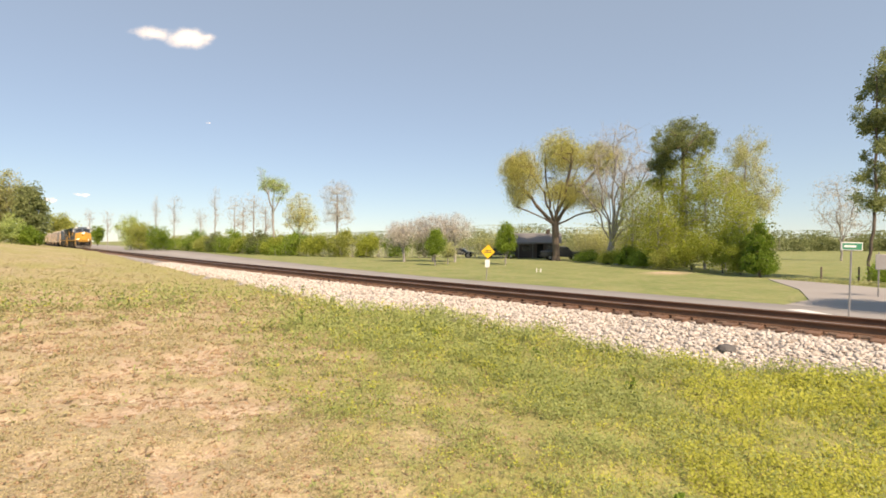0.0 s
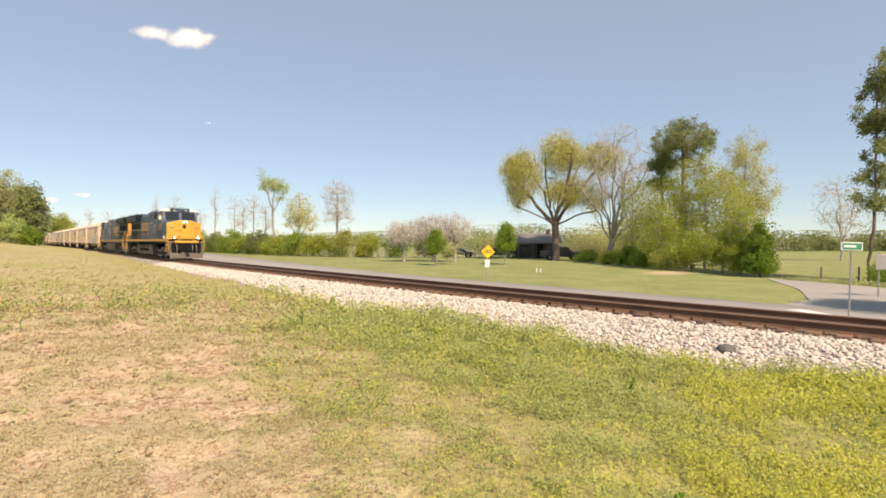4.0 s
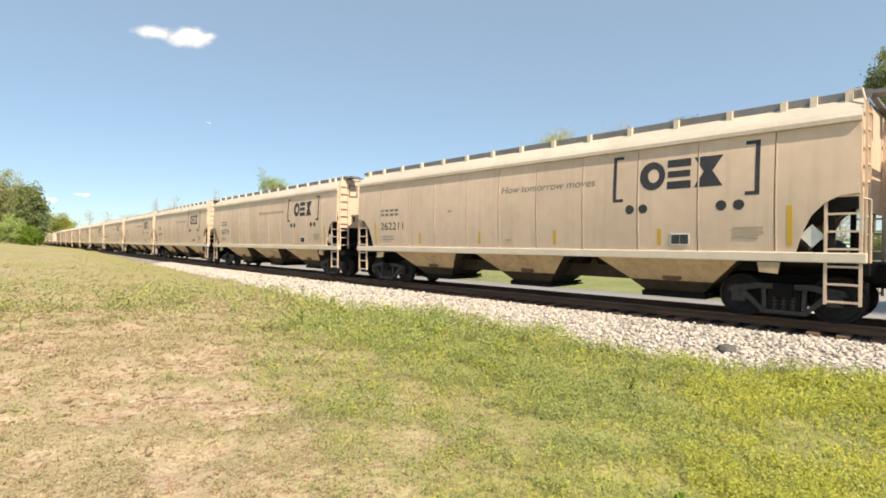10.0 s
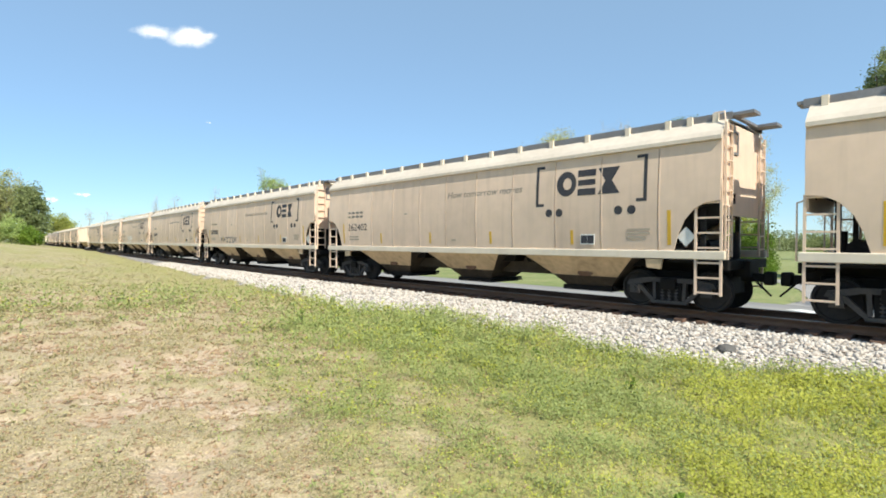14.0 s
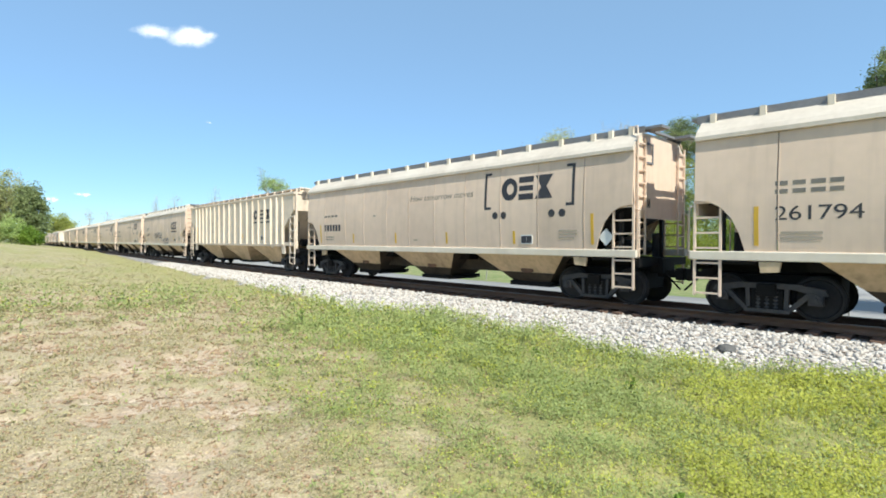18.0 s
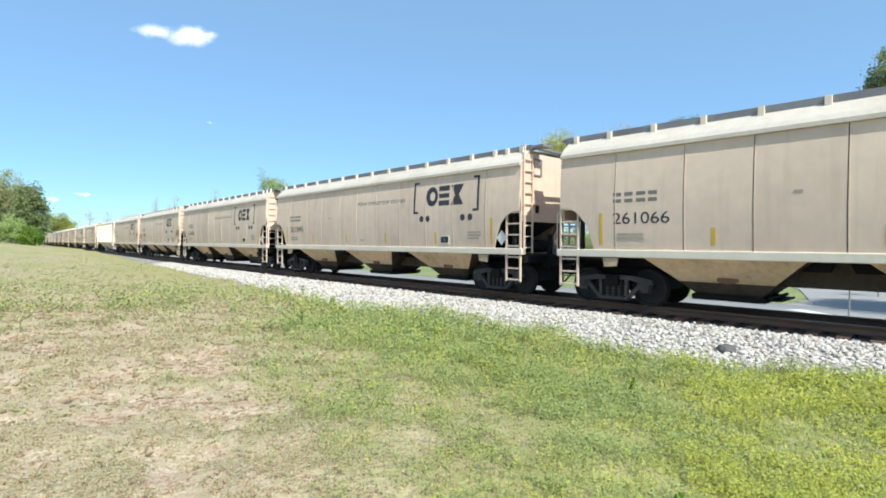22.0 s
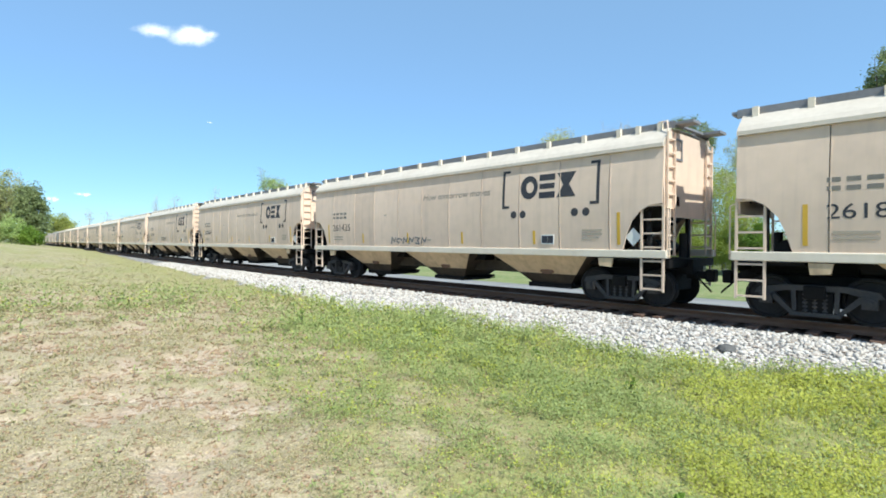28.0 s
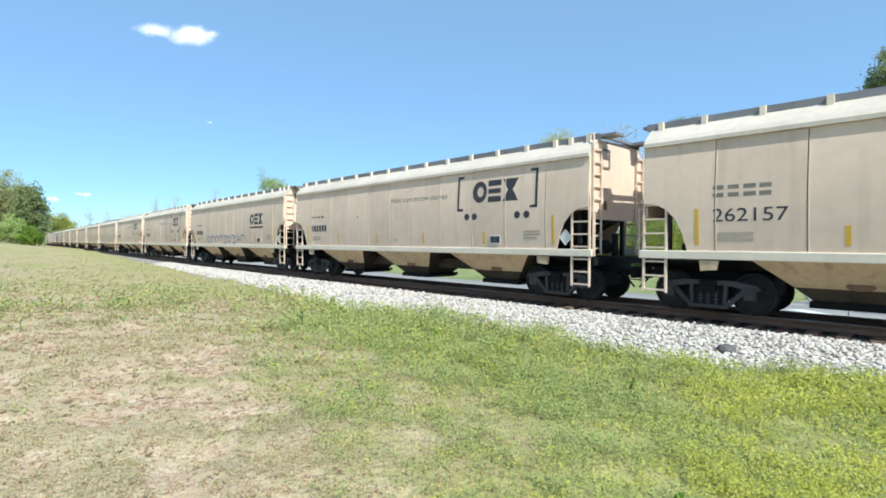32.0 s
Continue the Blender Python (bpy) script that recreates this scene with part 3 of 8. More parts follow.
def make_track():
    xs = np.concatenate([np.arange(-700, -60, 8.0), np.arange(-60, 16, 1.0), np.arange(16, 900, 30.0)])
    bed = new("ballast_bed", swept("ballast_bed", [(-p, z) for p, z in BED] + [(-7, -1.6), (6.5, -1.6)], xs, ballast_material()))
    lats = np.array([-p for p, z in BED] + [-7, 6.5])
    at = bed.data.attributes.new("dust", "FLOAT", "POINT")
    at.data.foreach_set("value", np.tile((np.abs(lats) < 0.9).astype(np.float32), len(xs)))
    tagged(bed, "white crushed-stone ballast bed", "ballast", kind="structure")
    track = thing("railway_track", "single railway track with rusty rails on timber ties", "track")
    track["kind"] = "structure"
    head = [(-0.037, 0), (0.037, 0), (0.037, -0.04), (0.010, -0.055), (0.010, -0.15), (0.07, -0.165), (0.07, -0.18), (-0.07, -0.18), (-0.07, -0.165), (-0.010, -0.15), (-0.010, -0.055), (-0.037, -0.04)]
    for side in (-1, 1):
        ob = new("rail", swept("rail", [(side * 0.755 + a, z) for a, z in head], xs, "rail"))
        ob.parent = track
        strip = new("rail_head", swept("rail_head", [(side * 0.755 - 0.03, 0.003), (side * 0.755 + 0.03, 0.003), (side * 0.755 + 0.03, -0.002), (side * 0.755 - 0.03, -0.002)], xs, "bright_steel"))
        strip.parent = ob
        strip["label"] = "polished steel running band"
    bm = bmesh.new()
    box(bm, -0.115, 0.115, -1.32, 1.32, -0.40, -0.185, 0.012)
    first = part("tie", bm, "tie", track)
    bm = bmesh.new()
    box(bm, -0.10, 0.10, -0.17, 0.17, -0.186, -0.168)
    for a in (-1, 1):
        rod(bm, (0.05 * a, -0.09, -0.17), (0.05 * a, -0.09, -0.145), 0.016, 6)
        rod(bm, (-0.05 * a, 0.09, -0.17), (-0.05 * a, 0.09, -0.145), 0.016, 6)
    plate0 = part("tie_plate", bm, "rail", first)
    plate0.location = (0, -0.755, 0)
    rng = random.Random(3)
    s, count = 7.0, 0
    far_v, far_f = [], []
    while s > -420:
        m = on_track(s, rng.uniform(-0.06, 0.06), rng.uniform(-0.012, 0.006)) @ Matrix.Rotation(rng.uniform(-0.02, 0.02), 4, "Z")
        if s > -75:
            if count == 0:
                ob = first
                ob.matrix_basis = m
            else:
                ob = shared("tie", first, track, m)
                q = shared("tie_plate", plate0, ob, Matrix.Translation((0, -0.755, 0)))
            count += 1
        else:
            b0 = len(far_v)
            far_v += [tuple(m @ Vector((x, y, z))) for x in (-0.115, 0.115) for y in (-1.32, 1.32) for z in (-0.4, -0.185)]
            far_f += [[b0 + i for i in q] for q in ((0, 1, 3, 2), (4, 6, 7, 5), (0, 4, 5, 1), (2, 3, 7, 6), (0, 2, 6, 4), (1, 5, 7, 3))]
        s -= 0.53
    ob = new("distant_ties", mesh_of("distant_ties", far_v, far_f, "tie"))
    ob.parent = track
    ob["kind"] = "stuff"


def make_stones():
    """Loose stones over the near shoulder of the bed."""
    rng = np.random.default_rng(5)
    t = (1 + 5 ** 0.5) / 2
    ico = np.array([(-1, t, 0), (1, t, 0), (-1, -t, 0), (1, -t, 0), (0, -1, t), (0, 1, t), (0, -1, -t), (0, 1, -t), (t, 0, -1), (t, 0, 1), (-t, 0, -1), (-t, 0, 1)]) / 1.9
    tri = np.array([(0, 11, 5), (0, 5, 1), (0, 1, 7), (0, 7, 10), (0, 10, 11), (1, 5, 9), (5, 11, 4), (11, 10, 2), (10, 7, 6), (7, 1, 8), (3, 9, 4), (3, 4, 2), (3, 2, 6), (3, 6, 8), (3, 8, 9), (4, 9, 5), (2, 4, 11), (6, 2, 10), (8, 6, 7), (9, 8, 1)])
    k = 21000
    near = rng.random(k) < 0.62
    x = np.where(near, rng.uniform(-14, 2.5, k), -14 - 36 * rng.random(k) ** 1.3)
    lat = rng.uniform(1.40, 5.6, k)
    lat = np.where(lat > np.interp(x, TOE_X, TOE_W) + 0.5, rng.uniform(1.2, 3.0, k), lat)
    y = track_y(x) - lat
    z = bed_z(lat) + rng.uniform(-0.02, 0.025, k)
    size = rng.uniform(0.026, 0.054, k) * np.where(near, 1, 1.5)
    v = ico[None] * rng.uniform(0.6, 1.35, (k, 12, 1)) * np.stack([rng.uniform(0.8, 1.5, k), rng.uniform(0.7, 1.2, k), rng.uniform(0.5, 0.9, k)], 1)[:, None]
    a = rng.uniform(0, 6.28, k)
    c, s = np.cos(a)[:, None], np.sin(a)[:, None]
    v = np.stack([v[..., 0] * c - v[..., 1] * s, v[..., 0] * s + v[..., 1] * c, v[..., 2]], -1) * size[:, None, None] + np.stack([x, y, z], 1)[:, None]
    f = (tri[None] + 12 * np.arange(k)[:, None, None]).reshape(-1, 3)
    ob = new("ballast_stones", mesh_of("ballast_stones", v.reshape(-1, 3), f, stone_material()))
    tagged(ob, "loose white and pinkish crushed ballast stones", "stones", kind="stuff")


def make_road():
    asphalt = surface("pale_asphalt", (0.31, 0.29, 0.27), (0.23, 0.21, 0.20), 0.5, 0.9, 0, 0.35, 0.3, 60)
    xs = np.concatenate([np.arange(-420, -40, 8.0), np.arange(-40, 60, 1.5)])
    near = track_y(xs) + 3.7
    far = track_y(xs) + 8.0 + np.clip((-xs - 25) * 0.075, 0, 14)
    z = -0.57 + 0.3 * smooth01((-xs - 20) / 90)
    k = len(xs)
    top = np.concatenate([np.stack([xs, near, z], 1), np.stack([xs, far, z], 1), np.stack([xs, near, z - 0.3], 1), np.stack([xs, far, z - 0.3], 1)])
    i = np.arange(k - 1)
    f = np.concatenate([np.stack([i, i + 1, i + 1 + k, i + k], 1), np.stack([i, i + 2 * k, i + 2 * k + 1, i + 1], 1), np.stack([i + k, i + k + 1, i + 3 * k + 1, i + 3 * k], 1)])
    tagged(new("road", mesh_of("road", top, f, asphalt)), "pale worn asphalt road beside the track", "road", kind="structure")
    bm = bmesh.new()
    prism(bm, [(-4.4, 22.0), (-4.05, 25.2), (-5.3, 30.5), (-8.4, 38.3), (-6.2, 37.6), (-2.2, 34.6), (4, 30.4), (26, 26), (40, 21)], "z", -0.8, -0.592)
    tagged(part("side_road", bm, asphalt), "pale asphalt side road turning off the lane", "road", kind="structure")


def make_stop_line():
    bm = bmesh.new()
    prism(bm, [(-3.95, 20.55), (-3.55, 20.95), (-2.55, 20.05), (-2.85, 19.75)], "z", -0.60, -0.564)
    tagged(part("stop_line", bm, "white"), "worn white stop line on the asphalt", "road marking", kind="structure")


make_ground()
make_track()
make_road()
make_stop_line()

# ---- rolling stock; x forward, -y towards the viewer, z from the top of the rail ----
WHEEL_R = 0.483


def truck(parent, x, wheelbase=1.778, frame_mat="truck_frame", springs=True):
    """A two-axle freight truck: side frames, springs, bolster, wheelsets."""
    bm = bmesh.new()
    box(bm, x - 0.19, x + 0.19, -1.15, 1.15, 0.50, 0.78, 0.02)
    tr = part("truck", bm, "black", parent, "two-axle freight truck in grimy steel")
    h = wheelbase / 2
    bm = bmesh.new()
    box(bm, x - 1.25, x + 1.25, -0.55, 0.55, 0.42, 0.98, 0.03)
    part("brake_rigging", bm, "black", tr)
    for sy in (-1, 1):
        y = sy * 1.0
        bm = bmesh.new()
        t = 0.07
        prism(bm, [(x - h - 0.22, 0.58), (x - h - 0.16, 0.70), (x - 0.55, 0.79), (x + 0.55, 0.79), (x + h + 0.16, 0.70), (x + h + 0.22, 0.58), (x + h + 0.05, 0.56), (x + 0.50, 0.67), (x - 0.50, 0.67), (x - h - 0.05, 0.56)], "y", y - t, y + t)
        for g in (-1, 1):
            prism(bm, [(x + g * (h + 0.0), 0.60), (x + g * (h - 0.16), 0.60), (x + g * 0.42, 0.28), (x + g * 0.30, 0.16), (x + g * 0.44, 0.17)], "y", y - t, y + t)
            prism(bm, [(x + g * 0.34, 0.70), (x + g * 0.42, 0.70), (x + g * 0.40, 0.24), (x + g * 0.32, 0.24)], "y", y - t, y + t)
            box(bm, x + g * h - 0.13, x + g * h + 0.13, y - 0.09, y + 0.09, 0.36, 0.62)
        box(bm, x - 0.44, x + 0.44, y - 0.11, y + 0.11, 0.14, 0.22)
        part("side_frame", bm, frame_mat, tr, smooth=False)
        bm = bmesh.new()
        box(bm, x - 0.3, x + 0.3, y - 0.05, y + 0.05, 0.2, 0.64)
        part("spring_seat", bm, "black", tr)
        for i in (-1, 0, 1) if springs else ():
            bm = bmesh.new()
            loft(bm, [[(x + i * 0.17 + r * math.cos(a * math.pi / 4), y + r * math.sin(a * math.pi / 4), 0.215 + 0.042 * k) for a in range(8)] for k in range(11) for r in ((0.052, 0.075)[k % 2],)])
            part("spring", bm, frame_mat, tr)
        for g in (-1, 1):
            bm = bmesh.new()
            rod(bm, (x + g * h, y - sy * 0.04, WHEEL_R), (x + g * h, y + sy * 0.13, WHEEL_R), 0.115, 14)
            rod(bm, (x + g * h, y + sy * 0.12, WHEEL_R), (x + g * h, y + sy * 0.165, WHEEL_R), 0.055, 10)
            part("axle_box", bm, frame_mat, tr)
    for g in (-1, 1):
        bm = bmesh.new()
        for sy in (-1, 1):
            prof = [(0.08, 0.66), (WHEEL_R - 0.09, 0.685), (WHEEL_R - 0.06, 0.665), (WHEEL_R + 0.025, 0.67), (WHEEL_R + 0.025, 0.695), (WHEEL_R, 0.71), (WHEEL_R - 0.006, 0.80), (WHEEL_R - 0.06, 0.81), (WHEEL_R - 0.085, 0.77), (0.16, 0.75), (0.12, 0.80), (0.08, 0.80)]
            lathe_y(bm, prof, sy, 20, (0, 0, 0))
        rod(bm, (0, -0.95, 0), (0, 0.95, 0), 0.08, 10)
        w = part("wheelset", bm, "steel", tr)
        w.location = (x + g * h, 0, WHEEL_R)
    return tr


def coupler(parent, x, g):
    bm = bmesh.new()
    box(bm, min(x, x + g * 0.55), max(x, x + g * 0.55), -0.09, 0.09, 0.74, 0.94, 0.02)
    box(bm, min(x + g * 0.5, x + g * 0.72), max(x + g * 0.5, x + g * 0.72), -0.17, 0.15, 0.68, 1.0, 0.04)
    c = part("coupler", bm, "black", parent)
    bm = bmesh.new()
    tube(bm, [(x + g * (0.30 + 0.45 * math.sin(i * 0.45) * 0.9), -0.28, 0.86 - 0.42 * math.sin(i * math.pi / 7)) for i in range(8)], 0.025, 6)
    part("air_hose", bm, "black", c)


HALF = 8.46      # half of the hopper body's length


def side_y(z):
    """The gently bowed side of the hopper."""
    u = (z - 1.42) / (4.02 - 1.42)
    return 1.50 + 0.10 * math.sin(math.pi * min(1, max(0, 0.12 + 0.80 * u)))


def hopper_shell(parent, wall="beige", trim="beige_light", split=True):
    zs = [1.42 + 2.60 * i / 14 for i in range(15)]
    edges = [-HALF] + [-HALF + u for u in (1.66, 3.40, 4.86, 6.48, 7.90, 9.36, 10.92, 12.50, 13.95, 15.50)] + [HALF]
    for sy in (-1, 1):
        shell = bmesh.new()
        for k in range(len(edges) - 1):
            a, b = edges[k] + 0.009, edges[k + 1] - 0.009
            whole = sy > 0 or not split
            if whole and 1 < k < len(edges) - 2:
                continue
            if whole and k == 1:
                b = edges[-2] - 0.009
            bm = bmesh.new() if sy < 0 and split else shell
            if k in (0, len(edges) - 2):
                g = -1 if k == 0 else 1
                x_in, x_out = (b, a) if k == 0 else (a, b)
                # the arched cut-away over the end platform
                arch = [(x_out, 2.64), (x_out - g * 0.30, 2.61), (x_out - g * 0.55, 2.48), (x_out - g * 0.78, 2.22), (x_out - g * 0.92, 1.90), (x_out - g * 1.06, 1.42)]
                rows = sorted([(z, x) for x, z in arch]) + [(z, x_out) for z in (2.8, 3.0, 3.2, 3.4, 3.6, 3.8, 4.02)]
                loft(bm, [[(x_in, sy * side_y(z), z), (xo, sy * side_y(z), z), (xo, sy * (side_y(z) - 0.03), z), (x_in, sy * (side_y(z) - 0.03), z)] for z, xo in rows])
            else:
                loft(bm, [[(x, sy * side_y(z), z) for z in zs] + [(x, sy * (side_y(z) - 0.04), z) for z in zs[::-1]] for x in (a, b)])
            if k and not whole:
                e = edges[k]
                loft(bm, [[(x, sy * (side_y(z) + dy), z) for z, dy in [(z, 0.007) for z in zs] + [(z, -0.03) for z in zs[::-1]]] for x in (e + 0.010, e + 0.036)])
            if sy < 0 and split:
                part("side_panel", bm, wall, parent)
        if sy > 0 or not split:
            part("side_wall", shell, wall, parent)
        else:
            shell.free()
        bm = bmesh.new()
        box(bm, -HALF - 0.1, HALF + 0.1, min(sy * 1.44, sy * 1.60), max(sy * 1.44, sy * 1.60), 1.29, 1.49, 0.02)
        part("side_sill", bm, trim, parent)
        bm = bmesh.new()
        prism(bm, [(sy * 1.545, 4.02), (sy * 1.60, 4.03), (sy * 1.595, 4.12), (sy * 1.50, 4.24), (sy * 1.16, 4.53), (sy * 1.14, 4.48), (sy * 1.5, 4.06)], "x", -HALF, HALF)
        part("roof_eave", bm, "roof_paint", parent)
    bm = bmesh.new()
    prism(bm, [(-1.17, 4.47), (-1.15, 4.53), (-0.7, 4.55), (0, 4.56), (0.7, 4.55), (1.15, 4.53), (1.17, 4.47)], "x", -HALF, HALF)
    part("roof", bm, trim, parent)
    for g in (-1, 1):
        bm = bmesh.new()
        x = g * HALF
        pts = [(-1.42, 2.32), (1.42, 2.32), (1.5, 2.70), (1.58, 3.3), (1.53, 4.05), (1.14, 4.49), (0, 4.54), (-1.14, 4.49), (-1.53, 4.05), (-1.58, 3.3), (-1.5, 2.70)]
        prism(bm, pts, "x", x - g * 0.05, x)
        part("end_wall", bm, wall, parent)
        bm = bmesh.new()
        prism(bm, [(x, 2.72), (x - g * 2.9, 1.30), (x - g * 3.2, 1.30), (x - g * 0.2, 2.80)], "y", -1.46, 1.46)
        part("end_slope", bm, "black", parent)
        bm = bmesh.new()
        box(bm, min(x - g * 2.0, x + g * 0.25), max(x - g * 2.0, x + g * 0.25), -0.35, 0.35, 0.86, 1.25)
        box(bm, min(x, x + g * 0.12), max(x, x + g * 0.12), -1.45, 1.45, 1.05, 1.27)
        box(bm, min(x - g * 1.25, x), max(x - g * 1.25, x), -1.46, 1.46, 1.20, 1.262)
        part("end_platform", bm, "black", parent)
        bm = bmesh.new()
        for sy in (-1, 1):
            box(bm, x - g * 0.5 - 0.05, x - g * 0.5 + 0.05, sy * 1.2 - 0.05, sy * 1.2 + 0.05, 1.26, 2.6)
        rod(bm, (x - g * 0.75, -0.55, 1.55), (x - g * 0.75, 0.75, 1.55), 0.21, 12)
        rod(bm, (x - g * 0.35, 0.5, 1.28), (x - g * 0.35, 0.5, 1.95), 0.10, 10)
        part("brake_gear", bm, "steel", parent)
    # underframe hoppers
    for cx in (-4.36, 0.06, 4.58):
        bm = bmesh.new()
        loft(bm, [[(cx + sx * 1.72, sy * 1.45, 1.29) for sx, sy in ((-1, -1), (1, -1), (1, 1), (-1, 1))], [(cx + sx * 1.04, sy * 0.906, 0.72) for sx, sy in ((-1, -1), (1, -1), (1, 1), (-1, 1))]])
        hp = part("hopper_bay", bm, "tan", parent)
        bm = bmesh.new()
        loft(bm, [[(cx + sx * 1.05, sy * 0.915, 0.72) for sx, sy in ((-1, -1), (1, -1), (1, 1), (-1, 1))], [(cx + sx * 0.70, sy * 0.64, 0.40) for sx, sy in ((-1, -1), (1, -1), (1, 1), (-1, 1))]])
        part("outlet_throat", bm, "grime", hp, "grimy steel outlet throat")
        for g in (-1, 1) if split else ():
            # Dark sheet over the bay's sloping end: its shade is put into the colour.
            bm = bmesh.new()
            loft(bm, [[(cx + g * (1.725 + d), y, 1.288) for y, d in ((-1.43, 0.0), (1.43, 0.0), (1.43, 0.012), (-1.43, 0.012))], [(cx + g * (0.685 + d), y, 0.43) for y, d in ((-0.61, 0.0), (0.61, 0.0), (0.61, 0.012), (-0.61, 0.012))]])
            part("slope_sheet", bm, "grime", hp, "grimy slope sheet coloured dark for its shade")
            bm = bmesh.new()
            loft(bm, [[(cx + g * 1.76, y, 1.287), (cx + g * 2.08, y, 1.287), (cx + g * 1.98, y, 1.06), (cx + g * 1.50, y, 1.06)] for y in (-0.95, 0.95)])
            part("bay_stiffener", bm, "black", hp)
        bm = bmesh.new()
        box(bm, cx - 0.80, cx + 0.80, -0.74, 0.74, 0.28, 0.42, 0.01)
        box(bm, cx + 0.80, cx + 1.10, -0.62, 0.62, 0.34, 0.38)
        rod(bm, (cx + 0.9, -0.78, 0.42), (cx + 0.9, 0.78, 0.42), 0.04, 8)
        part("outlet_gate", bm, "black", hp)
        bm = bmesh.new()
        prism(bm, ring_shape(cx + 0.1, 0.80, 0.24, 0.09, 14), "y", -1.03, -0.985)
        part("inspection_port", bm, "rail", hp)
    bm = bmesh.new()
    box(bm, -HALF, HALF, -0.25, 0.25, 0.90, 1.27)
    part("centre_sill", bm, "black", parent)
    # Shrouds between the bays, darkened in colour for the shade there.
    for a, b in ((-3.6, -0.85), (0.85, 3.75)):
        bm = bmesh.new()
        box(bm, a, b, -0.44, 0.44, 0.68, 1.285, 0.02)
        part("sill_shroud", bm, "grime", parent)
    # roof walkways with their brackets, hatch trough
    for sy in (-1, 1):
        bm = bmesh.new()
        box(bm, -HALF - 0.12, HALF + 0.08, min(sy * 0.62, sy * 1.12), max(sy * 0.62, sy * 1.12), 4.63, 4.68)
        box(bm, -HALF - 0.12, HALF + 0.08, sy * 1.12 - 0.012, sy * 1.12 + 0.012, 4.52, 4.70)
        part("running_board", bm, "walkway", parent)
    src = None
    for u in [0.26, 1.28] + [2.49 + 1.2 * i for i in range(11)] + [15.55, 16.08, 16.66] if split else [0.3, 8.46, 16.6]:
        x = -HALF + u
        if src is None:
            bm = bmesh.new()
            box(bm, -0.06, 0.06, -1.22, -1.13, 4.36, 4.70)
            box(bm, -0.04, 0.04, -1.16, 1.16, 4.56, 4.62)
            box(bm, -0.06, 0.06, 1.13, 1.22, 4.36, 4.70)
            src = part("walkway_bracket", bm, trim, parent)
            src.location.x = x
        else:
            shared("walkway_bracket", src, parent, Matrix.Translation((x, 0, 0)))
    bm = bmesh.new()
    box(bm, -HALF + 0.5, HALF - 0.5, -0.42, 0.42, 4.54, 4.64, 0.03)
    part("hatch_cover", bm, trim, parent)
    for g in (-1, 1):
        bm = bmesh.new()
        for y0, y1 in ((-1.12, -0.66), (0.66, 1.12)):
            box(bm, g * (HALF + 0.12) - 0.12, g * (HALF + 0.12) + (0.40 if g > 0 else 0.12), y0, y1, 4.60, 4.67)
        box(bm, *sorted((g * HALF, g * (HALF + 0.10))), -0.66, 0.66, 4.60, 4.66)
        part("end_walkway", bm, "walkway", parent)
    # ladders: the tall one at the leading end, the short ones beside it
    for sy in (-1, 1):
        bm = bmesh.new()
        for yy in (1.02, 1.44):
            box(bm, HALF + 0.03, HALF + 0.075, sy * yy - 0.022, sy * yy + 0.022, 1.35, 4.40)
        for i in range(9):
            box(bm, HALF + 0.035, HALF + 0.07, min(sy * 1.02, sy * 1.44), max(sy * 1.02, sy * 1.44), 1.5 + i * 0.34, 1.535 + i * 0.34)
        tube(bm, [(HALF + 0.02, sy * 1.36, 4.40), (HALF - 0.05, sy * 1.25, 4.70), (HALF - 0.3, sy * 1.15, 4.72)], 0.02)
        part("end_ladder", bm, wall, parent)
        for g in (-1, 1):
            x = g * HALF
            bm = bmesh.new()
            xs = sorted((x - g * 0.55, x))
            ladder(bm, xs[0], xs[1], sy * 1.53, 0.46, 2.66, 7, 0.026)
            part("side_ladder", bm, wall, parent)
            bm = bmesh.new()
            tube(bm, [(x - g * 1.10, sy * 1.49, 1.42), (x - g * 1.02, sy * 1.49, 2.05), (x - g * 0.72, sy * 1.50, 2.45), (x - g * 0.55, sy * 1.5, 2.55)], 0.022)
            part("grab_iron", bm, wall, parent)
            bm = bmesh.new()
            tube(bm, [(x, sy * 1.50, 2.55), (x + g * 0.14, sy * 1.50, 2.5), (x + g * 0.14, sy * 1.5, 1.3)], 0.02)
            part("grab_iron", bm, wall, parent)
            bm = bmesh.new()
            prism(bm, [(x - g * 1.32, 1.27), (x - g * 1.74, 1.27), (x - g * 1.70, 1.06), (x - g * 1.36, 1.03)], "y", sy * 1.57, sy * 1.50)
            part("jacking_pad", bm, "tan", parent)
    for g in (-1, 1):
        bm = bmesh.new()
        prism(bm, [(HALF * g - g * 0.05, 2.6), (HALF * g, 2.6), (HALF * g, 2.85), (HALF * g - g * 0.05, 2.85)], "y", -0.8, -0.6)
        part("end_recess", bm, "black", parent)
        bm = bmesh.new()
        for y0, y1, z0, z1 in ((-0.95, -0.90, 3.80, 4.28), (-0.55, -0.50, 3.80, 4.28), (-0.95, -0.50, 3.76, 3.81), (-0.95, -0.50, 4.26, 4.31)):
            box(bm, min(HALF * g, HALF * g + g * 0.03), max(HALF * g, HALF * g + g * 0.03), y0, y1, z0, z1)
        part("end_hatch", bm, "walkway", parent)
        truck(parent, g * (HALF - 1.36), springs=split)
        coupler(parent, g * (HALF - 0.02), g)


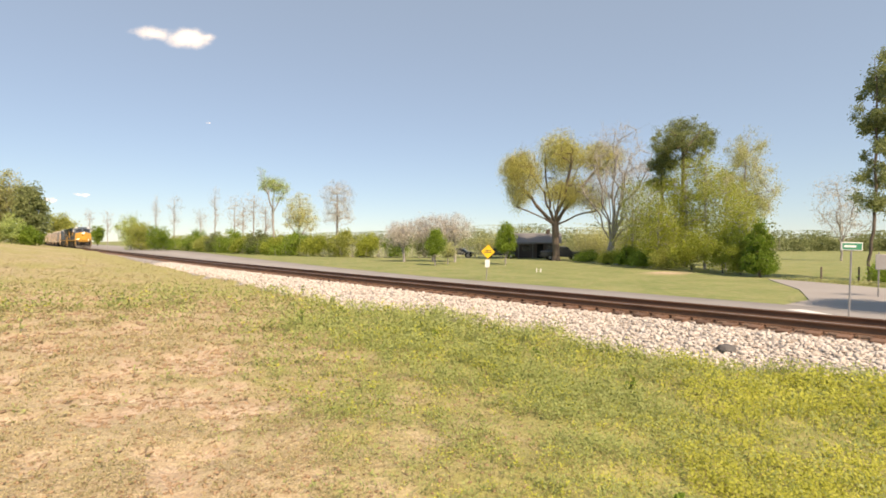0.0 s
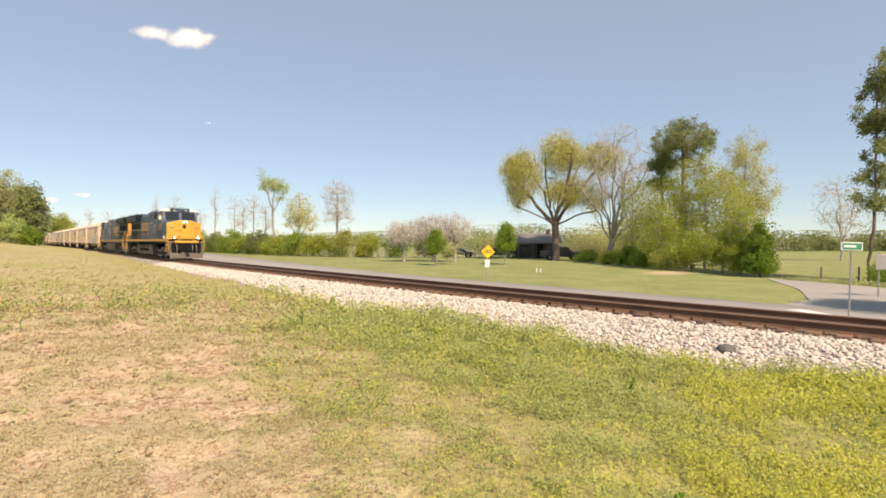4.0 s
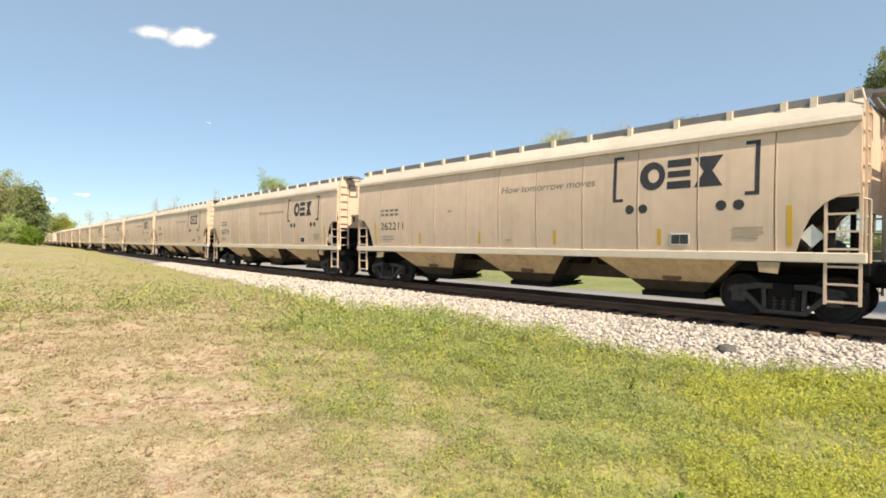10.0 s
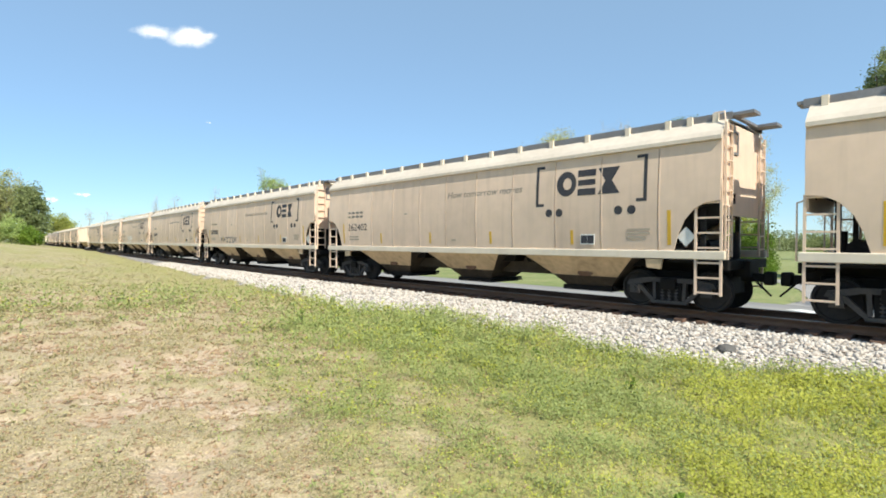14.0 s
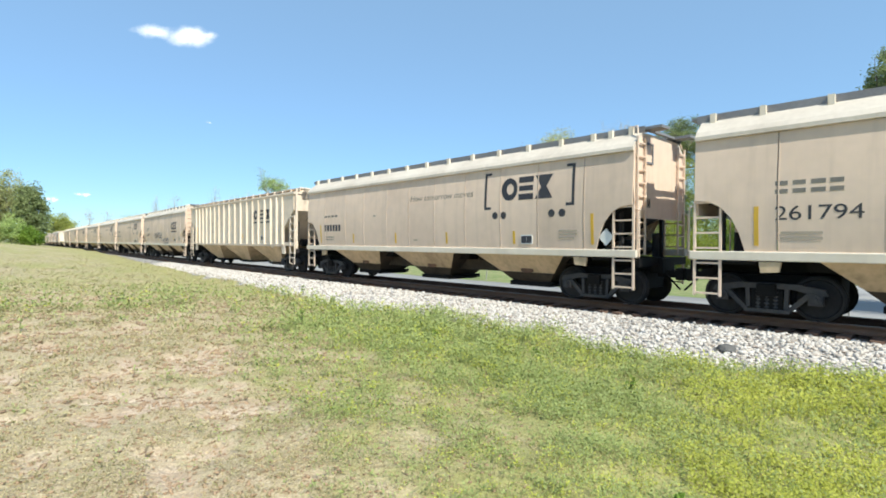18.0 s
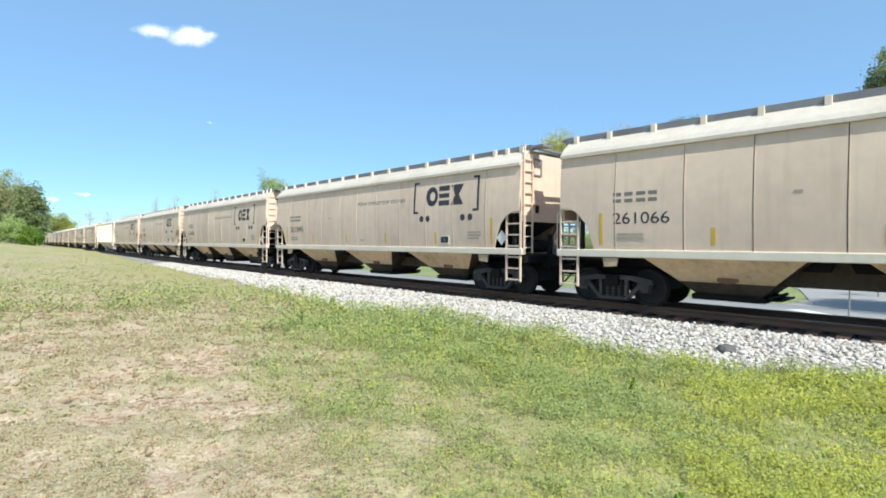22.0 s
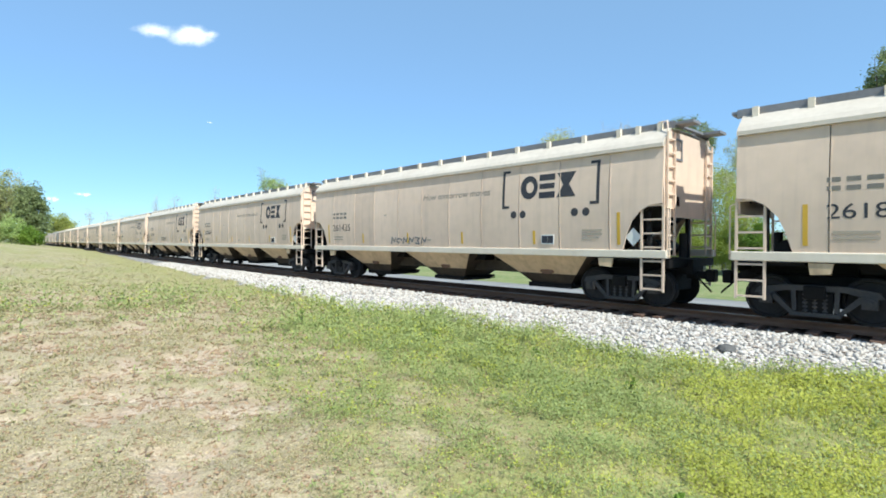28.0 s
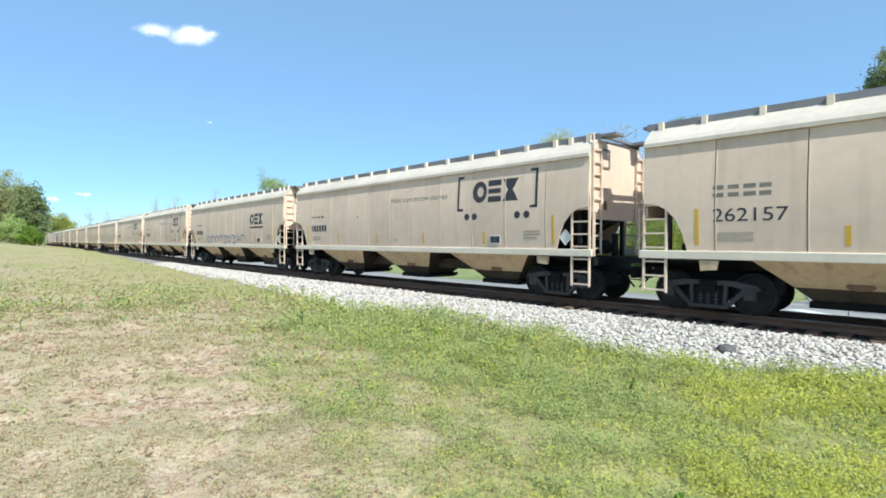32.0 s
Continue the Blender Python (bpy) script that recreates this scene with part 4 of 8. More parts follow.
def reflector(parent, x, z0, z1, y, w=0.09):
    bm = bmesh.new()
    rows = [z0 + (z1 - z0) * i / 5 for i in range(6)]
    deep = [(-side_y(z) if y is None else y) for z in rows]
    loft(bm, [[(x - w / 2, d - 0.004, z), (x + w / 2, d - 0.004, z), (x + w / 2, d + 0.002, z), (x - w / 2, d + 0.002, z)] for z, d in zip(rows, deep)])
    part("reflector", bm, "amber", parent)


def hug(parent, since):
    """Presses the lettering made since then onto the bowed side."""
    for ob in list(bpy.data.objects):
        if ob.parent == parent and ob.name not in since:
            for v in ob.data.vertices:
                v.co.y = -side_y(v.co.z) - 0.002 + 0.25 * min(0.0, v.co.y + 1.605)


def hopper_marks(parent, brackets=True):
    """Lettering and plates on the near side."""
    y = -1.605
    u0 = -HALF
    since = {o.name for o in bpy.data.objects}
    if brackets:
        emblem(parent, u0 + 12.56, u0 + 14.50, 2.97, 3.67, y, "letter")
        for a, g in ((u0 + 11.84, 1), (u0 + 15.22, -1)):
            bm = bmesh.new()
            rows = [(2.72, 0.28), (2.80, 0.28)] + [(2.80 + 0.102 * i, 0.09) for i in range(11)] + [(3.82, 0.28), (3.90, 0.28)]
            loft(bm, [[(a, y - 0.008, z), (a + g * w, y - 0.008, z), (a + g * w, y, z), (a, y, z)] for z, w in rows])
            part("bracket_shape", bm, "letter", parent)
        for x in (12.30, 12.65, 14.46, 14.82):
            bm = bmesh.new()
            plate(bm, ring_shape(u0 + x, 2.52, 0.115, 0.115, 16), y)
            part("dot_shape", bm, "letter", parent)
        lettering("slogan", "How tomorrow moves", 0.22, 3.30, u0 + 8.02, y - 0.003, 3.20, "letter_mid", parent, slant=0.22)
    else:
        emblem(parent, u0 + 12.2, u0 + 14.15, 2.68, 3.32, y, "letter")
        bm = bmesh.new()
        box(bm, u0 + 12.2, u0 + 14.2, y - 0.008, y, 2.46, 2.56)
        part("underline_shape", bm, "letter", parent)
    hug(parent, since)
    for x in (1.27, 4.06, 7.08, 10.02, 13.06, 15.77):
        big = x in (1.27, 15.77)
        reflector(parent, u0 + x, 1.62, 2.46 if big else 2.02, None)
    bm = bmesh.new()
    box(bm, u0 + 13.34, u0 + 13.77, y + 0.02, y + 0.035, 1.62, 1.90)
    pl = part("data_plate", bm, "white", parent)
    for k in (0, 1):
        bm = bmesh.new()
        box(bm, u0 + 13.36 + k * 0.2, u0 + 13.55 + k * 0.2, y + 0.015, y + 0.02, 1.65, 1.87)
        part("dark_square", bm, "letter", pl)
    bm = bmesh.new()
    plate(bm, [(u0 + 16.14 - 0.22, 1.82), (u0 + 16.14, 1.58), (u0 + 16.14 + 0.22, 1.82), (u0 + 16.14, 2.06)], -1.50)
    part("placard", bm, "white", parent, "white diamond placard")
    for x, z, w in ((1.72, 1.86, 0.72), (1.72, 1.75, 0.72), (14.7, 1.98, 0.6), (14.7, 1.88, 0.6), (14.7, 1.78, 0.5), (8.2, 1.72, 0.22), (5.6, 2.72, 0.16)):
        bm = bmesh.new()
        box(bm, u0 + x, u0 + x + w, -side_y(z) - 0.008, -side_y(z) - 0.001, z, z + 0.055)
        part("small_print", bm, "letter_faint", parent)


def hopper_number(parent, number):
    u0 = -HALF
    y = -1.605
    since = {o.name for o in bpy.data.objects}
    for i, w in enumerate((0.22, 0.22, 0.24, 0.22)):
        for z in (2.71, 2.88) if number else (2.80,):
            bm = bmesh.new()
            box(bm, u0 + 1.62 + i * 0.31, u0 + 1.62 + i * 0.31 + w, y - 0.008, y, z, z + 0.09)
            part("reporting_mark", bm, "letter_mid", parent)
    if number:
        lettering("car_number", number, 0.30, 1.46, u0 + 1.62, -1.610, 2.16, "letter", parent)
    else:
        for i in range(6):
            bm = bmesh.new()
            box(bm, u0 + 1.62 + i * 0.245, u0 + 1.62 + i * 0.245 + 0.17, y - 0.008, y, 2.16, 2.45)
            part("car_number", bm, "letter", parent)
    hug(parent, since)


def ribbed_hopper(parent, wall="ribbed"):
    """An older hopper with upright ribs and open sloping ends."""
    half = 9.18
    for sy in (-1, 1):
        bm = bmesh.new()
        y0, y1 = sorted((sy * 1.47, sy * 1.51))
        prism(bm, [(-half + 1.3, 1.55), (half - 1.3, 1.55), (half - 1.3, 2.40), (half - 0.14, 3.32), (half - 0.1, 4.22), (-half + 0.1, 4.22), (-half + 0.14, 3.32), (-half + 1.3, 2.40)], "y", y0, y1)
        part("side_wall", bm, wall, parent)
        src = None
        for x in (-7.62, -6.83, -6.03, -5.18, -4.30, -3.40, -2.48, -1.50, -0.48, 0.57, 1.60, 2.62, 3.54, 4.44, 5.35, 6.22, 7.0, 7.75):
            if src is None:
                bm = bmesh.new()
                prism(bm, [(-0.085, sy * 1.50), (-0.06, sy * 1.60), (0.06, sy * 1.60), (0.085, sy * 1.50)], "z", 1.52, 4.10)
                src = part("rib", bm, wall, parent)
                src.location.x = x
            else:
                shared("rib", src, parent, Matrix.Translation((x, 0, 0)))
        bm = bmesh.new()
        box(bm, -half + 1.3, half - 1.3, min(sy * 1.44, sy * 1.53), max(sy * 1.44, sy * 1.53), 1.40, 1.56, 0.02)
        box(bm, -half, -half + 1.35, min(sy * 1.30, sy * 1.5), max(sy * 1.30, sy * 1.5), 1.46, 1.63)
        box(bm, half - 1.35, half, min(sy * 1.30, sy * 1.5), max(sy * 1.30, sy * 1.5), 1.46, 1.63)
        part("side_sill", bm, wall, parent)
        bm = bmesh.new()
        box(bm, -half, half, min(sy * 1.38, sy * 1.56), max(sy * 1.38, sy * 1.56), 4.15, 4.27, 0.02)
        part("top_chord", bm, wall, parent)
        bm = bmesh.new()
        box(bm, -half, half, min(sy * 0.65, sy * 1.15), max(sy * 0.65, sy * 1.15), 4.47, 4.52)
        part("running_board", bm, wall, parent)
        for g in (-1, 1):
            x = g * half
            bm = bmesh.new()
            ladder(bm, *sorted((x, x - g * 0.52)), sy * 1.50, 1.02, 3.06 if g > 0 else 2.8, 6, 0.032)
            part("side_ladder", bm, wall, parent)
            bm = bmesh.new()
            tube(bm, [(x - g * 0.58, sy * 1.5, 1.30), (x - g * 0.58, sy * 1.5, 0.52), (x, sy * 1.5, 0.50), (x, sy * 1.5, 1.30)], 0.02)
            tube(bm, [(x - g * 0.58, sy * 1.5, 0.84), (x, sy * 1.5, 0.82)], 0.02)
            part("sill_step", bm, wall, parent)
            bm = bmesh.new()
            prism(bm, [(x - g * 1.65, 1.44), (x - g * 1.22, 1.44), (x - g * 1.18, 1.02), (x - g * 1.56, 1.02)], "y", sy * 1.50, sy * 1.42)
            part("jacking_pad", bm, wall, parent)
            bm = bmesh.new()
            box(bm, min(x - g * 1.28, x - g * 0.98), max(x - g * 1.28, x - g * 0.98), sy * 1.2 - 0.02, sy * 1.2 + 0.02, 1.48, 2.42)
            part("end_gusset", bm, wall, parent)
            bm = bmesh.new()
            tube(bm, [(x - g * 0.98, sy * 1.38, 2.28), (x, sy * 1.38, 2.28)], 0.03)
            tube(bm, [(x - g * 0.34, sy * 1.1, 2.75), (x - g * 0.42, sy * 1.1, 1.5)], 0.03)
            part("end_brace", bm, "steel", parent)
            bm = bmesh.new()
            box(bm, x - 0.05, x + 0.05, sy * 1.40 - 0.05, sy * 1.40 + 0.05, 1.3, 4.45)
            rod(bm, (x - g * 0.05, sy * 1.38, 3.5), (x - g * 0.2, sy * 1.38, 1.45), 0.03)
            box(bm, x - g * 0.75 - 0.04, x - g * 0.75 + 0.04, sy * 1.4 - 0.04, sy * 1.4 + 0.04, 1.45, 2.72)
            part("end_post", bm, wall, parent)
    src = None
    for k in range(18):
        x = -half + 0.1 + (2 * half - 0.2) * k / 17
        if src is None:
            bm = bmesh.new()
            box(bm, -0.03, 0.03, -1.2, 1.2, 4.40, 4.47)
            box(bm, -0.05, 0.05, -1.2, -1.14, 4.20, 4.52)
            src = part("walkway_bracket", bm, wall, parent)
            src.location.x = x
        else:
            shared("walkway_bracket", src, parent, Matrix.Translation((x, 0, 0)))
    bm = bmesh.new()
    prism(bm, [(-1.4, 4.18), (-1.3, 4.26), (0, 4.42), (1.3, 4.26), (1.4, 4.18)], "x", -half + 0.05, half - 0.05)
    part("roof", bm, wall, parent)
    bm = bmesh.new()
    box(bm, -half + 0.8, half - 0.8, -0.45, 0.45, 4.36, 4.52, 0.03)
    part("hatch_cover", bm, wall, parent)
    for g in (-1, 1):
        x = g * half
        bm = bmesh.new()
        prism(bm, [(x - g * 0.1, 4.2), (x - g * 0.16, 3.30), (x - g * 1.32, 2.38), (x - g * 2.9, 1.30), (x - g * 3.1, 1.36), (x - g * 1.5, 2.48), (x - g * 0.34, 3.40), (x - g * 0.25, 4.2)], "y", -1.45, 1.45)
        part("end_slope", bm, wall, parent)
        bm = bmesh.new()
        box(bm, min(x - g * 2.6, x + g * 0.2), max(x - g * 2.6, x + g * 0.2), -0.35, 0.35, 0.86, 1.30)
        box(bm, min(x, x + g * 0.1), max(x, x + g * 0.1), -1.45, 1.45, 1.1, 1.3)
        rod(bm, (x - g * 1.1, -0.6, 1.62), (x - g * 1.1, 0.6, 1.62), 0.2, 12)
        part("end_platform", bm, "steel", parent)
        bm = bmesh.new()
        box(bm, min(x, x + g * 0.36), max(x, x + g * 0.36), -1.1, 1.1, 4.42, 4.46)
        tube(bm, [(x + g * 0.34, -0.9, 4.43), (x + g * 0.05, -0.9, 3.9)], 0.025)
        part("end_walkway", bm, wall, parent)
        if g > 0:
            bm = bmesh.new()
            rod(bm, (x + 0.08, -0.55, 2.9), (x + 0.16, -0.55, 2.9), 0.28, 14)
            part("brake_wheel", bm, "black", parent)
        truck(parent, g * (half - 1.53))
        coupler(parent, g * (half - 0.02), g)
    for cx in (-4.75, 0.3, 5.15):
        bm = bmesh.new()
        loft(bm, [[(cx + sx * 2.1, sy * 1.44, 1.42) for sx, sy in ((-1, -1), (1, -1), (1, 1), (-1, 1))], [(cx + sx * 0.62, sy * 0.62, 0.42) for sx, sy in ((-1, -1), (1, -1), (1, 1), (-1, 1))]])
        hp = part("hopper_bay", bm, "tan" if wall == "ribbed" else wall, parent)
        bm = bmesh.new()
        box(bm, cx - 0.75, cx + 0.75, -0.7, 0.7, 0.32, 0.42, 0.01)
        box(bm, cx - 1.0, cx + 1.0, -0.76, -0.70, 0.36, 0.46)
        part("outlet_gate", bm, "black", hp)
    bm = bmesh.new()
    box(bm, -half, half, -0.25, 0.25, 0.95, 1.3)
    part("centre_sill", bm, "black", parent)
    # three separate shapes with bars under them
    y = -1.512
    for k, x in enumerate((3.70, 4.66, 5.49)):
        if k == 0:
            bm = bmesh.new()
            o, i = ring_shape(x + 0.28, 3.24, 0.29, 0.27, 20), ring_shape(x + 0.31, 3.24, 0.13, 0.13, 20)
            loops = [[bm.verts.new((px, py, pz)) for px, pz in loop] for loop, py in ((o, y), (o, y - 0.008), (i, y - 0.008), (i, y))]
            for r0, r1 in zip(loops, loops[1:] + loops[:1]):
                for a in range(20):
                    bm.faces.new((r0[a], r0[(a + 1) % 20], r1[(a + 1) % 20], r1[a]))
            bmesh.ops.recalc_face_normals(bm, faces=bm.faces[:])
            part("ring_shape", bm, "letter", parent)
        elif k == 1:
            bm = bmesh.new()
            for p0, p1, q in ((0.03, 0.42, 4), (0.0, 0.45, 2), (0.03, 0.42, 0)):
                box(bm, x + p0, x + p1, y - 0.008, y, 2.97 + q * 0.108, 2.97 + (q + 1) * 0.108)
            part("barred_shape", bm, "letter", parent)
        else:
            bm = bmesh.new()
            plate(bm, [(x, 2.97), (x + 0.56, 2.97), (x + 0.37, 3.24), (x + 0.19, 3.24)], y)
            plate(bm, [(x, 3.51), (x + 0.56, 3.51), (x + 0.37, 3.24), (x + 0.19, 3.24)], y)
            part("bow_tie_shape", bm, "letter", parent)
        bm = bmesh.new()
        box(bm, x, x + 0.54, y - 0.008, y, 2.75, 2.83)
        part("underline_shape", bm, "letter", parent)
    for x in (-7.5, 1.9, 4.18, 7.52):
        reflector(parent, x, 1.80, 2.74 if abs(x) > 6 else 2.14, y)
    bm = bmesh.new()
    box(bm, 4.78, 5.2, y - 0.01, y, 1.72, 2.0)
    pl = part("data_plate", bm, "white", parent)
    for k in (0, 1):
        bm = bmesh.new()
        box(bm, 4.81 + k * 0.19, 4.97 + k * 0.19, y - 0.014, y - 0.01, 1.75, 1.97)
        part("dark_square", bm, "letter", pl)
    for z in (2.72, 2.24):
        for i in range(4):
            bm = bmesh.new()
            box(bm, -6.3 + i * 0.82, -6.05 + i * 0.82, y - 0.006, y, z, z + 0.28)
            part("faded_mark", bm, "letter_faint", parent)


def loco_truck(parent, x, g, frame_mat="frame_grey"):
    """A three-axle locomotive truck."""
    bm = bmesh.new()
    box(bm, x - 2.2, x + 2.2, -0.9, 0.9, 0.75, 1.05)
    tr = part("truck", bm, "black", parent, "three-axle locomotive truck, grey with dust")
    ax = [x - 2.1, x, x + 2.1]
    bm = bmesh.new()
    box(bm, x - 2.5, x + 2.5, -0.5, 0.5, 0.30, 0.80, 0.04)
    part("traction_motor", bm, "black", tr)
    for sy in (-1, 1):
        y = sy * 1.12
        bm = bmesh.new()
        prism(bm, [(x - 2.75, 0.72), (x - 2.6, 0.92), (x - 0.9, 0.90), (x - 0.6, 1.12), (x + 0.6, 1.12), (x + 0.9, 0.90), (x + 2.6, 0.92), (x + 2.75, 0.72), (x + 2.5, 0.60), (x + 0.75, 0.62), (x + 0.55, 0.70), (x - 0.55, 0.70), (x - 0.75, 0.62), (x - 2.5, 0.60)], "y", y - 0.09, y + 0.09, 0.02)
        part("side_frame", bm, frame_mat, tr)
        for a in ax:
            bm = bmesh.new()
            prism(bm, [(a - 0.42, 0.30), (a + 0.42, 0.30), (a + 0.24, 0.52), (a + 0.22, 0.86), (a - 0.22, 0.86), (a - 0.24, 0.52)], "y", y - 0.12, y + 0.12, 0.02)
            jb = part("journal_box", bm, "frame_grey", tr)
            bm = bmesh.new()
            rod(bm, (a, y + sy * 0.10, 0.56), (a, y + sy * 0.19, 0.56), 0.15, 14)
            part("axle_cap", bm, "steel", jb)
        for a in (x - 2.35, x + 2.35):
            bm = bmesh.new()
            rod(bm, (a - 0.2, y + sy * 0.12, 0.98), (a + 0.2, y + sy * 0.12, 0.98), 0.12, 12)
            rod(bm, (a, y + sy * 0.14, 0.98), (a + 0.25, y + sy * 0.14, 0.55), 0.04, 8)
            part("brake_cylinder", bm, frame_mat, tr)
        if g > 0:
            continue
        bm = bmesh.new()
        tube(bm, [(x - 2.2 + 4.4 * i / 18, y + sy * 0.1, 1.38 - 0.22 * abs(math.sin(i * math.pi / 6))) for i in range(19)], 0.014)
        part("sand_hose", bm, "galv", tr)
    for a in ax:
        bm = bmesh.new()
        r = 0.533
        for sy in (-1, 1):
            lathe_y(bm, [(0.1, 0.66), (r - 0.09, 0.685), (r + 0.025, 0.67), (r + 0.025, 0.695), (r, 0.71), (r, 0.81), (r - 0.06, 0.81), (r - 0.09, 0.76), (0.18, 0.75), (0.1, 0.80)], sy, 24)
        rod(bm, (0, -0.9, 0), (0, 0.9, 0), 0.1, 10)
        w = part("wheelset", bm, "steel", tr)
        w.location = (a, 0, r)


def locomotive(label, second=False):
    """A six-axle wide-nosed diesel: cab ahead at +x. second: the older unit."""
    lo = thing("diesel_locomotive", label, "locomotive")
    D = 0.80 if second else 0.0     # the older unit is longer at its cab end
    F, R = 11.55 + D, -11.45
    N = 11.13 + D     # the nose stands back from the deck end
    hood = "blue" if not second else "blue_grey"
    # underframe and walkway
    bm = bmesh.new()
    box(bm, R, F - 0.6, -1.50, 1.50, 1.45, 1.66, 0.01)
    part("underframe", bm, "black", lo)
    bm = bmesh.new()
    box(bm, R + 0.8, F - 1.2, -0.62, 0.62, 0.72, 1.46, 0.03)
    for a in (-10.2, -4.9, 4.6, 10.0):
        box(bm, a - 0.35, a + 0.35, -1.15, 1.15, 0.80, 1.46, 0.03)
    part("underframe_equipment", bm, "black", lo, "black piping and boxes under the deck")
    for sy in (-1, 1):
        bm = bmesh.new()
        box(bm, R + 0.1, F - 0.75, min(sy * 1.49, sy * 1.53), max(sy * 1.49, sy * 1.53), 1.655, 1.86)
        part("sill_stripe", bm, "yellow" if not second else "orange", lo, "yellow side stripe")
        if second:
            bm = bmesh.new()
            box(bm, R + 0.9, F - 1.3, min(sy * 1.47, sy * 1.51), max(sy * 1.47, sy * 1.51), 1.46, 1.65)
            part("side_skirt", bm, "blue_grey", lo, "dust-caked side sill")
            for a in (6.19, 5.06, 3.9, -5.2, -6.6):
                bm = bmesh.new()
                box(bm, a - 0.16, a + 0.16, min(sy * 1.51, sy * 1.516), max(sy * 1.51, sy * 1.516), 1.48, 1.60)
                part("reflective_sticker", bm, "red", lo)
    bm = bmesh.new()
    box(bm, R, F - 0.6, -1.49, 1.49, 1.66, 1.84)
    part("walkway_deck", bm, "black", lo)
    # nose and cab
    bm = bmesh.new()
    cab0, cab1 = F - (5.13 if second else 4.77), F - (2.62 if second else 2.35)
    noseback, nosefront = cab1, N - 0.33
    u0, u1 = (0.14, 0.26) if second else (0.0, 0.0)     # the older nose is higher
    loft(bm, [[(x, y, z) for y, z in ring] for x, ring in ((noseback, [(-1.46, 1.86), (-1.46, 3.40 + u1), (-0.95, 3.68 + u1), (0.95, 3.68 + u1), (1.46, 3.40 + u1), (1.46, 1.86)]), (N - 0.66, [(-1.46, 1.86), (-1.46, 3.36 + u0), (-0.95, 3.56 + u0), (0.95, 3.56 + u0), (1.46, 3.36 + u0), (1.46, 1.86)]))])
    part("nose", bm, hood, lo)
    bm = bmesh.new()
    plan = [(N - 0.68, -1.465, 3.37), (N - 0.60, -1.465, 3.37), (nosefront - 0.03, -0.62, 3.56), (nosefront, -0.5, 3.60), (nosefront, 0.5, 3.60), (nosefront - 0.03, 0.62, 3.56), (N - 0.60, 1.465, 3.37), (N - 0.68, 1.465, 3.37)]
    loft(bm, [[(x, y, 1.86) for x, y, z in plan], [(x, y, z + u0 - 0.06) for x, y, z in plan], [(x - 0.04, y * 0.985, z + u0) for x, y, z in plan]])
    part("nose_front", bm, "yellow" if not second else "orange", lo, "bright yellow nose front")
    bm = bmesh.new()
    box(bm, nosefront, nosefront + 0.03, -0.42, 0.30, 1.95, 3.35, 0.01)
    nd = part("nose_door", bm, "yellow" if not second else "orange", lo)
    bm = bmesh.new()
    box(bm, nosefront + 0.03, nosefront + 0.04, -0.20, 0.08, 2.85, 3.2, 0.02)
    part("door_window", bm, "glass", nd)
    for z in (2.1, 2.65, 3.2):
        bm = bmesh.new()
        rod(bm, (nosefront + 0.01, -0.44, z - 0.06), (nosefront + 0.01, -0.44, z + 0.06), 0.03, 8)
        part("door_hinge", bm, "black", nd)
    for sy in (-1, 1):
        bm = bmesh.new()
        tube(bm, [(N - 0.56, sy * 1.3, 2.1), (N - 0.50, sy * 1.28, 2.1), (N - 0.38, sy * 0.8, 2.85), (N - 0.42, sy * 0.8, 2.85)], 0.022)
        part("nose_handrail", bm, "yellow" if not second else "orange", lo)
        bm = bmesh.new()
        tube(bm, [(N - 0.55, sy * 1.25, 2.92), (N - 0.47, sy * 1.22, 2.92), (N - 0.42, sy * 0.95, 2.92), (N - 0.48, sy * 0.95, 2.92)], 0.018)
        part("grab_iron", bm, "black", lo)
    bm = bmesh.new()
    # cab shell: side profile with raked windscreen
    prof = [(cab0, 1.86), (cab1, 1.86), (cab1, 3.60), (cab1 - 0.28, 4.42), (cab1 - 0.55, 4.55), (cab0, 4.55)]
    prism(bm, prof, "y", -1.50, 1.50, 0.03)
    part("cab", bm, hood, lo)
    bm = bmesh.new()
    loft(bm, [[(x, y, z) for y, z in [(-1.52, 4.52), (-1.2, 4.76), (0, 4.83), (1.2, 4.76), (1.52, 4.52)]] for x in (cab0 - 0.05, cab1 - 0.40)])
    part("cab_roof", bm, "white", lo, "sun-bleached white cab roof")
    for sy in (-1, 1):
        for a, b in ((7.55, 8.14), (8.18, 8.90), (8.96, 9.36)) if second else ((7.04, 7.47), (7.54, 8.02), (8.02, 8.50), (8.54, 8.96)):
            bm = bmesh.new()
            y0 = sy * 1.505
            for q in ((a, a + 0.06, 3.66, 4.36), (b - 0.06, b, 3.66, 4.36), (a, b, 3.62, 3.68), (a, b, 4.33, 4.39)):
                box(bm, q[0], q[1], min(y0, y0 + sy * 0.03), max(y0, y0 + sy * 0.03), q[2], q[3])
            w = part("cab_window", bm, "galv" if not second else "black", lo)
            bm = bmesh.new()
            box(bm, a + 0.05, b - 0.05, min(y0, y0 + sy * 0.012), max(y0, y0 + sy * 0.012), 3.67, 4.35)
            part("pane", bm, "glass", w)
        bm = bmesh.new()
        prism(bm, [(sy * 1.5, 4.46), (sy * 1.86, 4.36), (sy * 1.86, 4.34), (sy * 1.5, 4.42)], "x", cab0 + (0.55 if second else 0.35), cab0 + 2.05)
        part("sunshade", bm, hood, lo)
        bm = bmesh.new()
        box(bm, *((8.92, 8.95) if second else (8.46, 8.54)), min(sy * 1.52, sy * 1.72), max(sy * 1.52, sy * 1.72), 3.72, 4.28)
        part("mirror", bm, "white", lo)
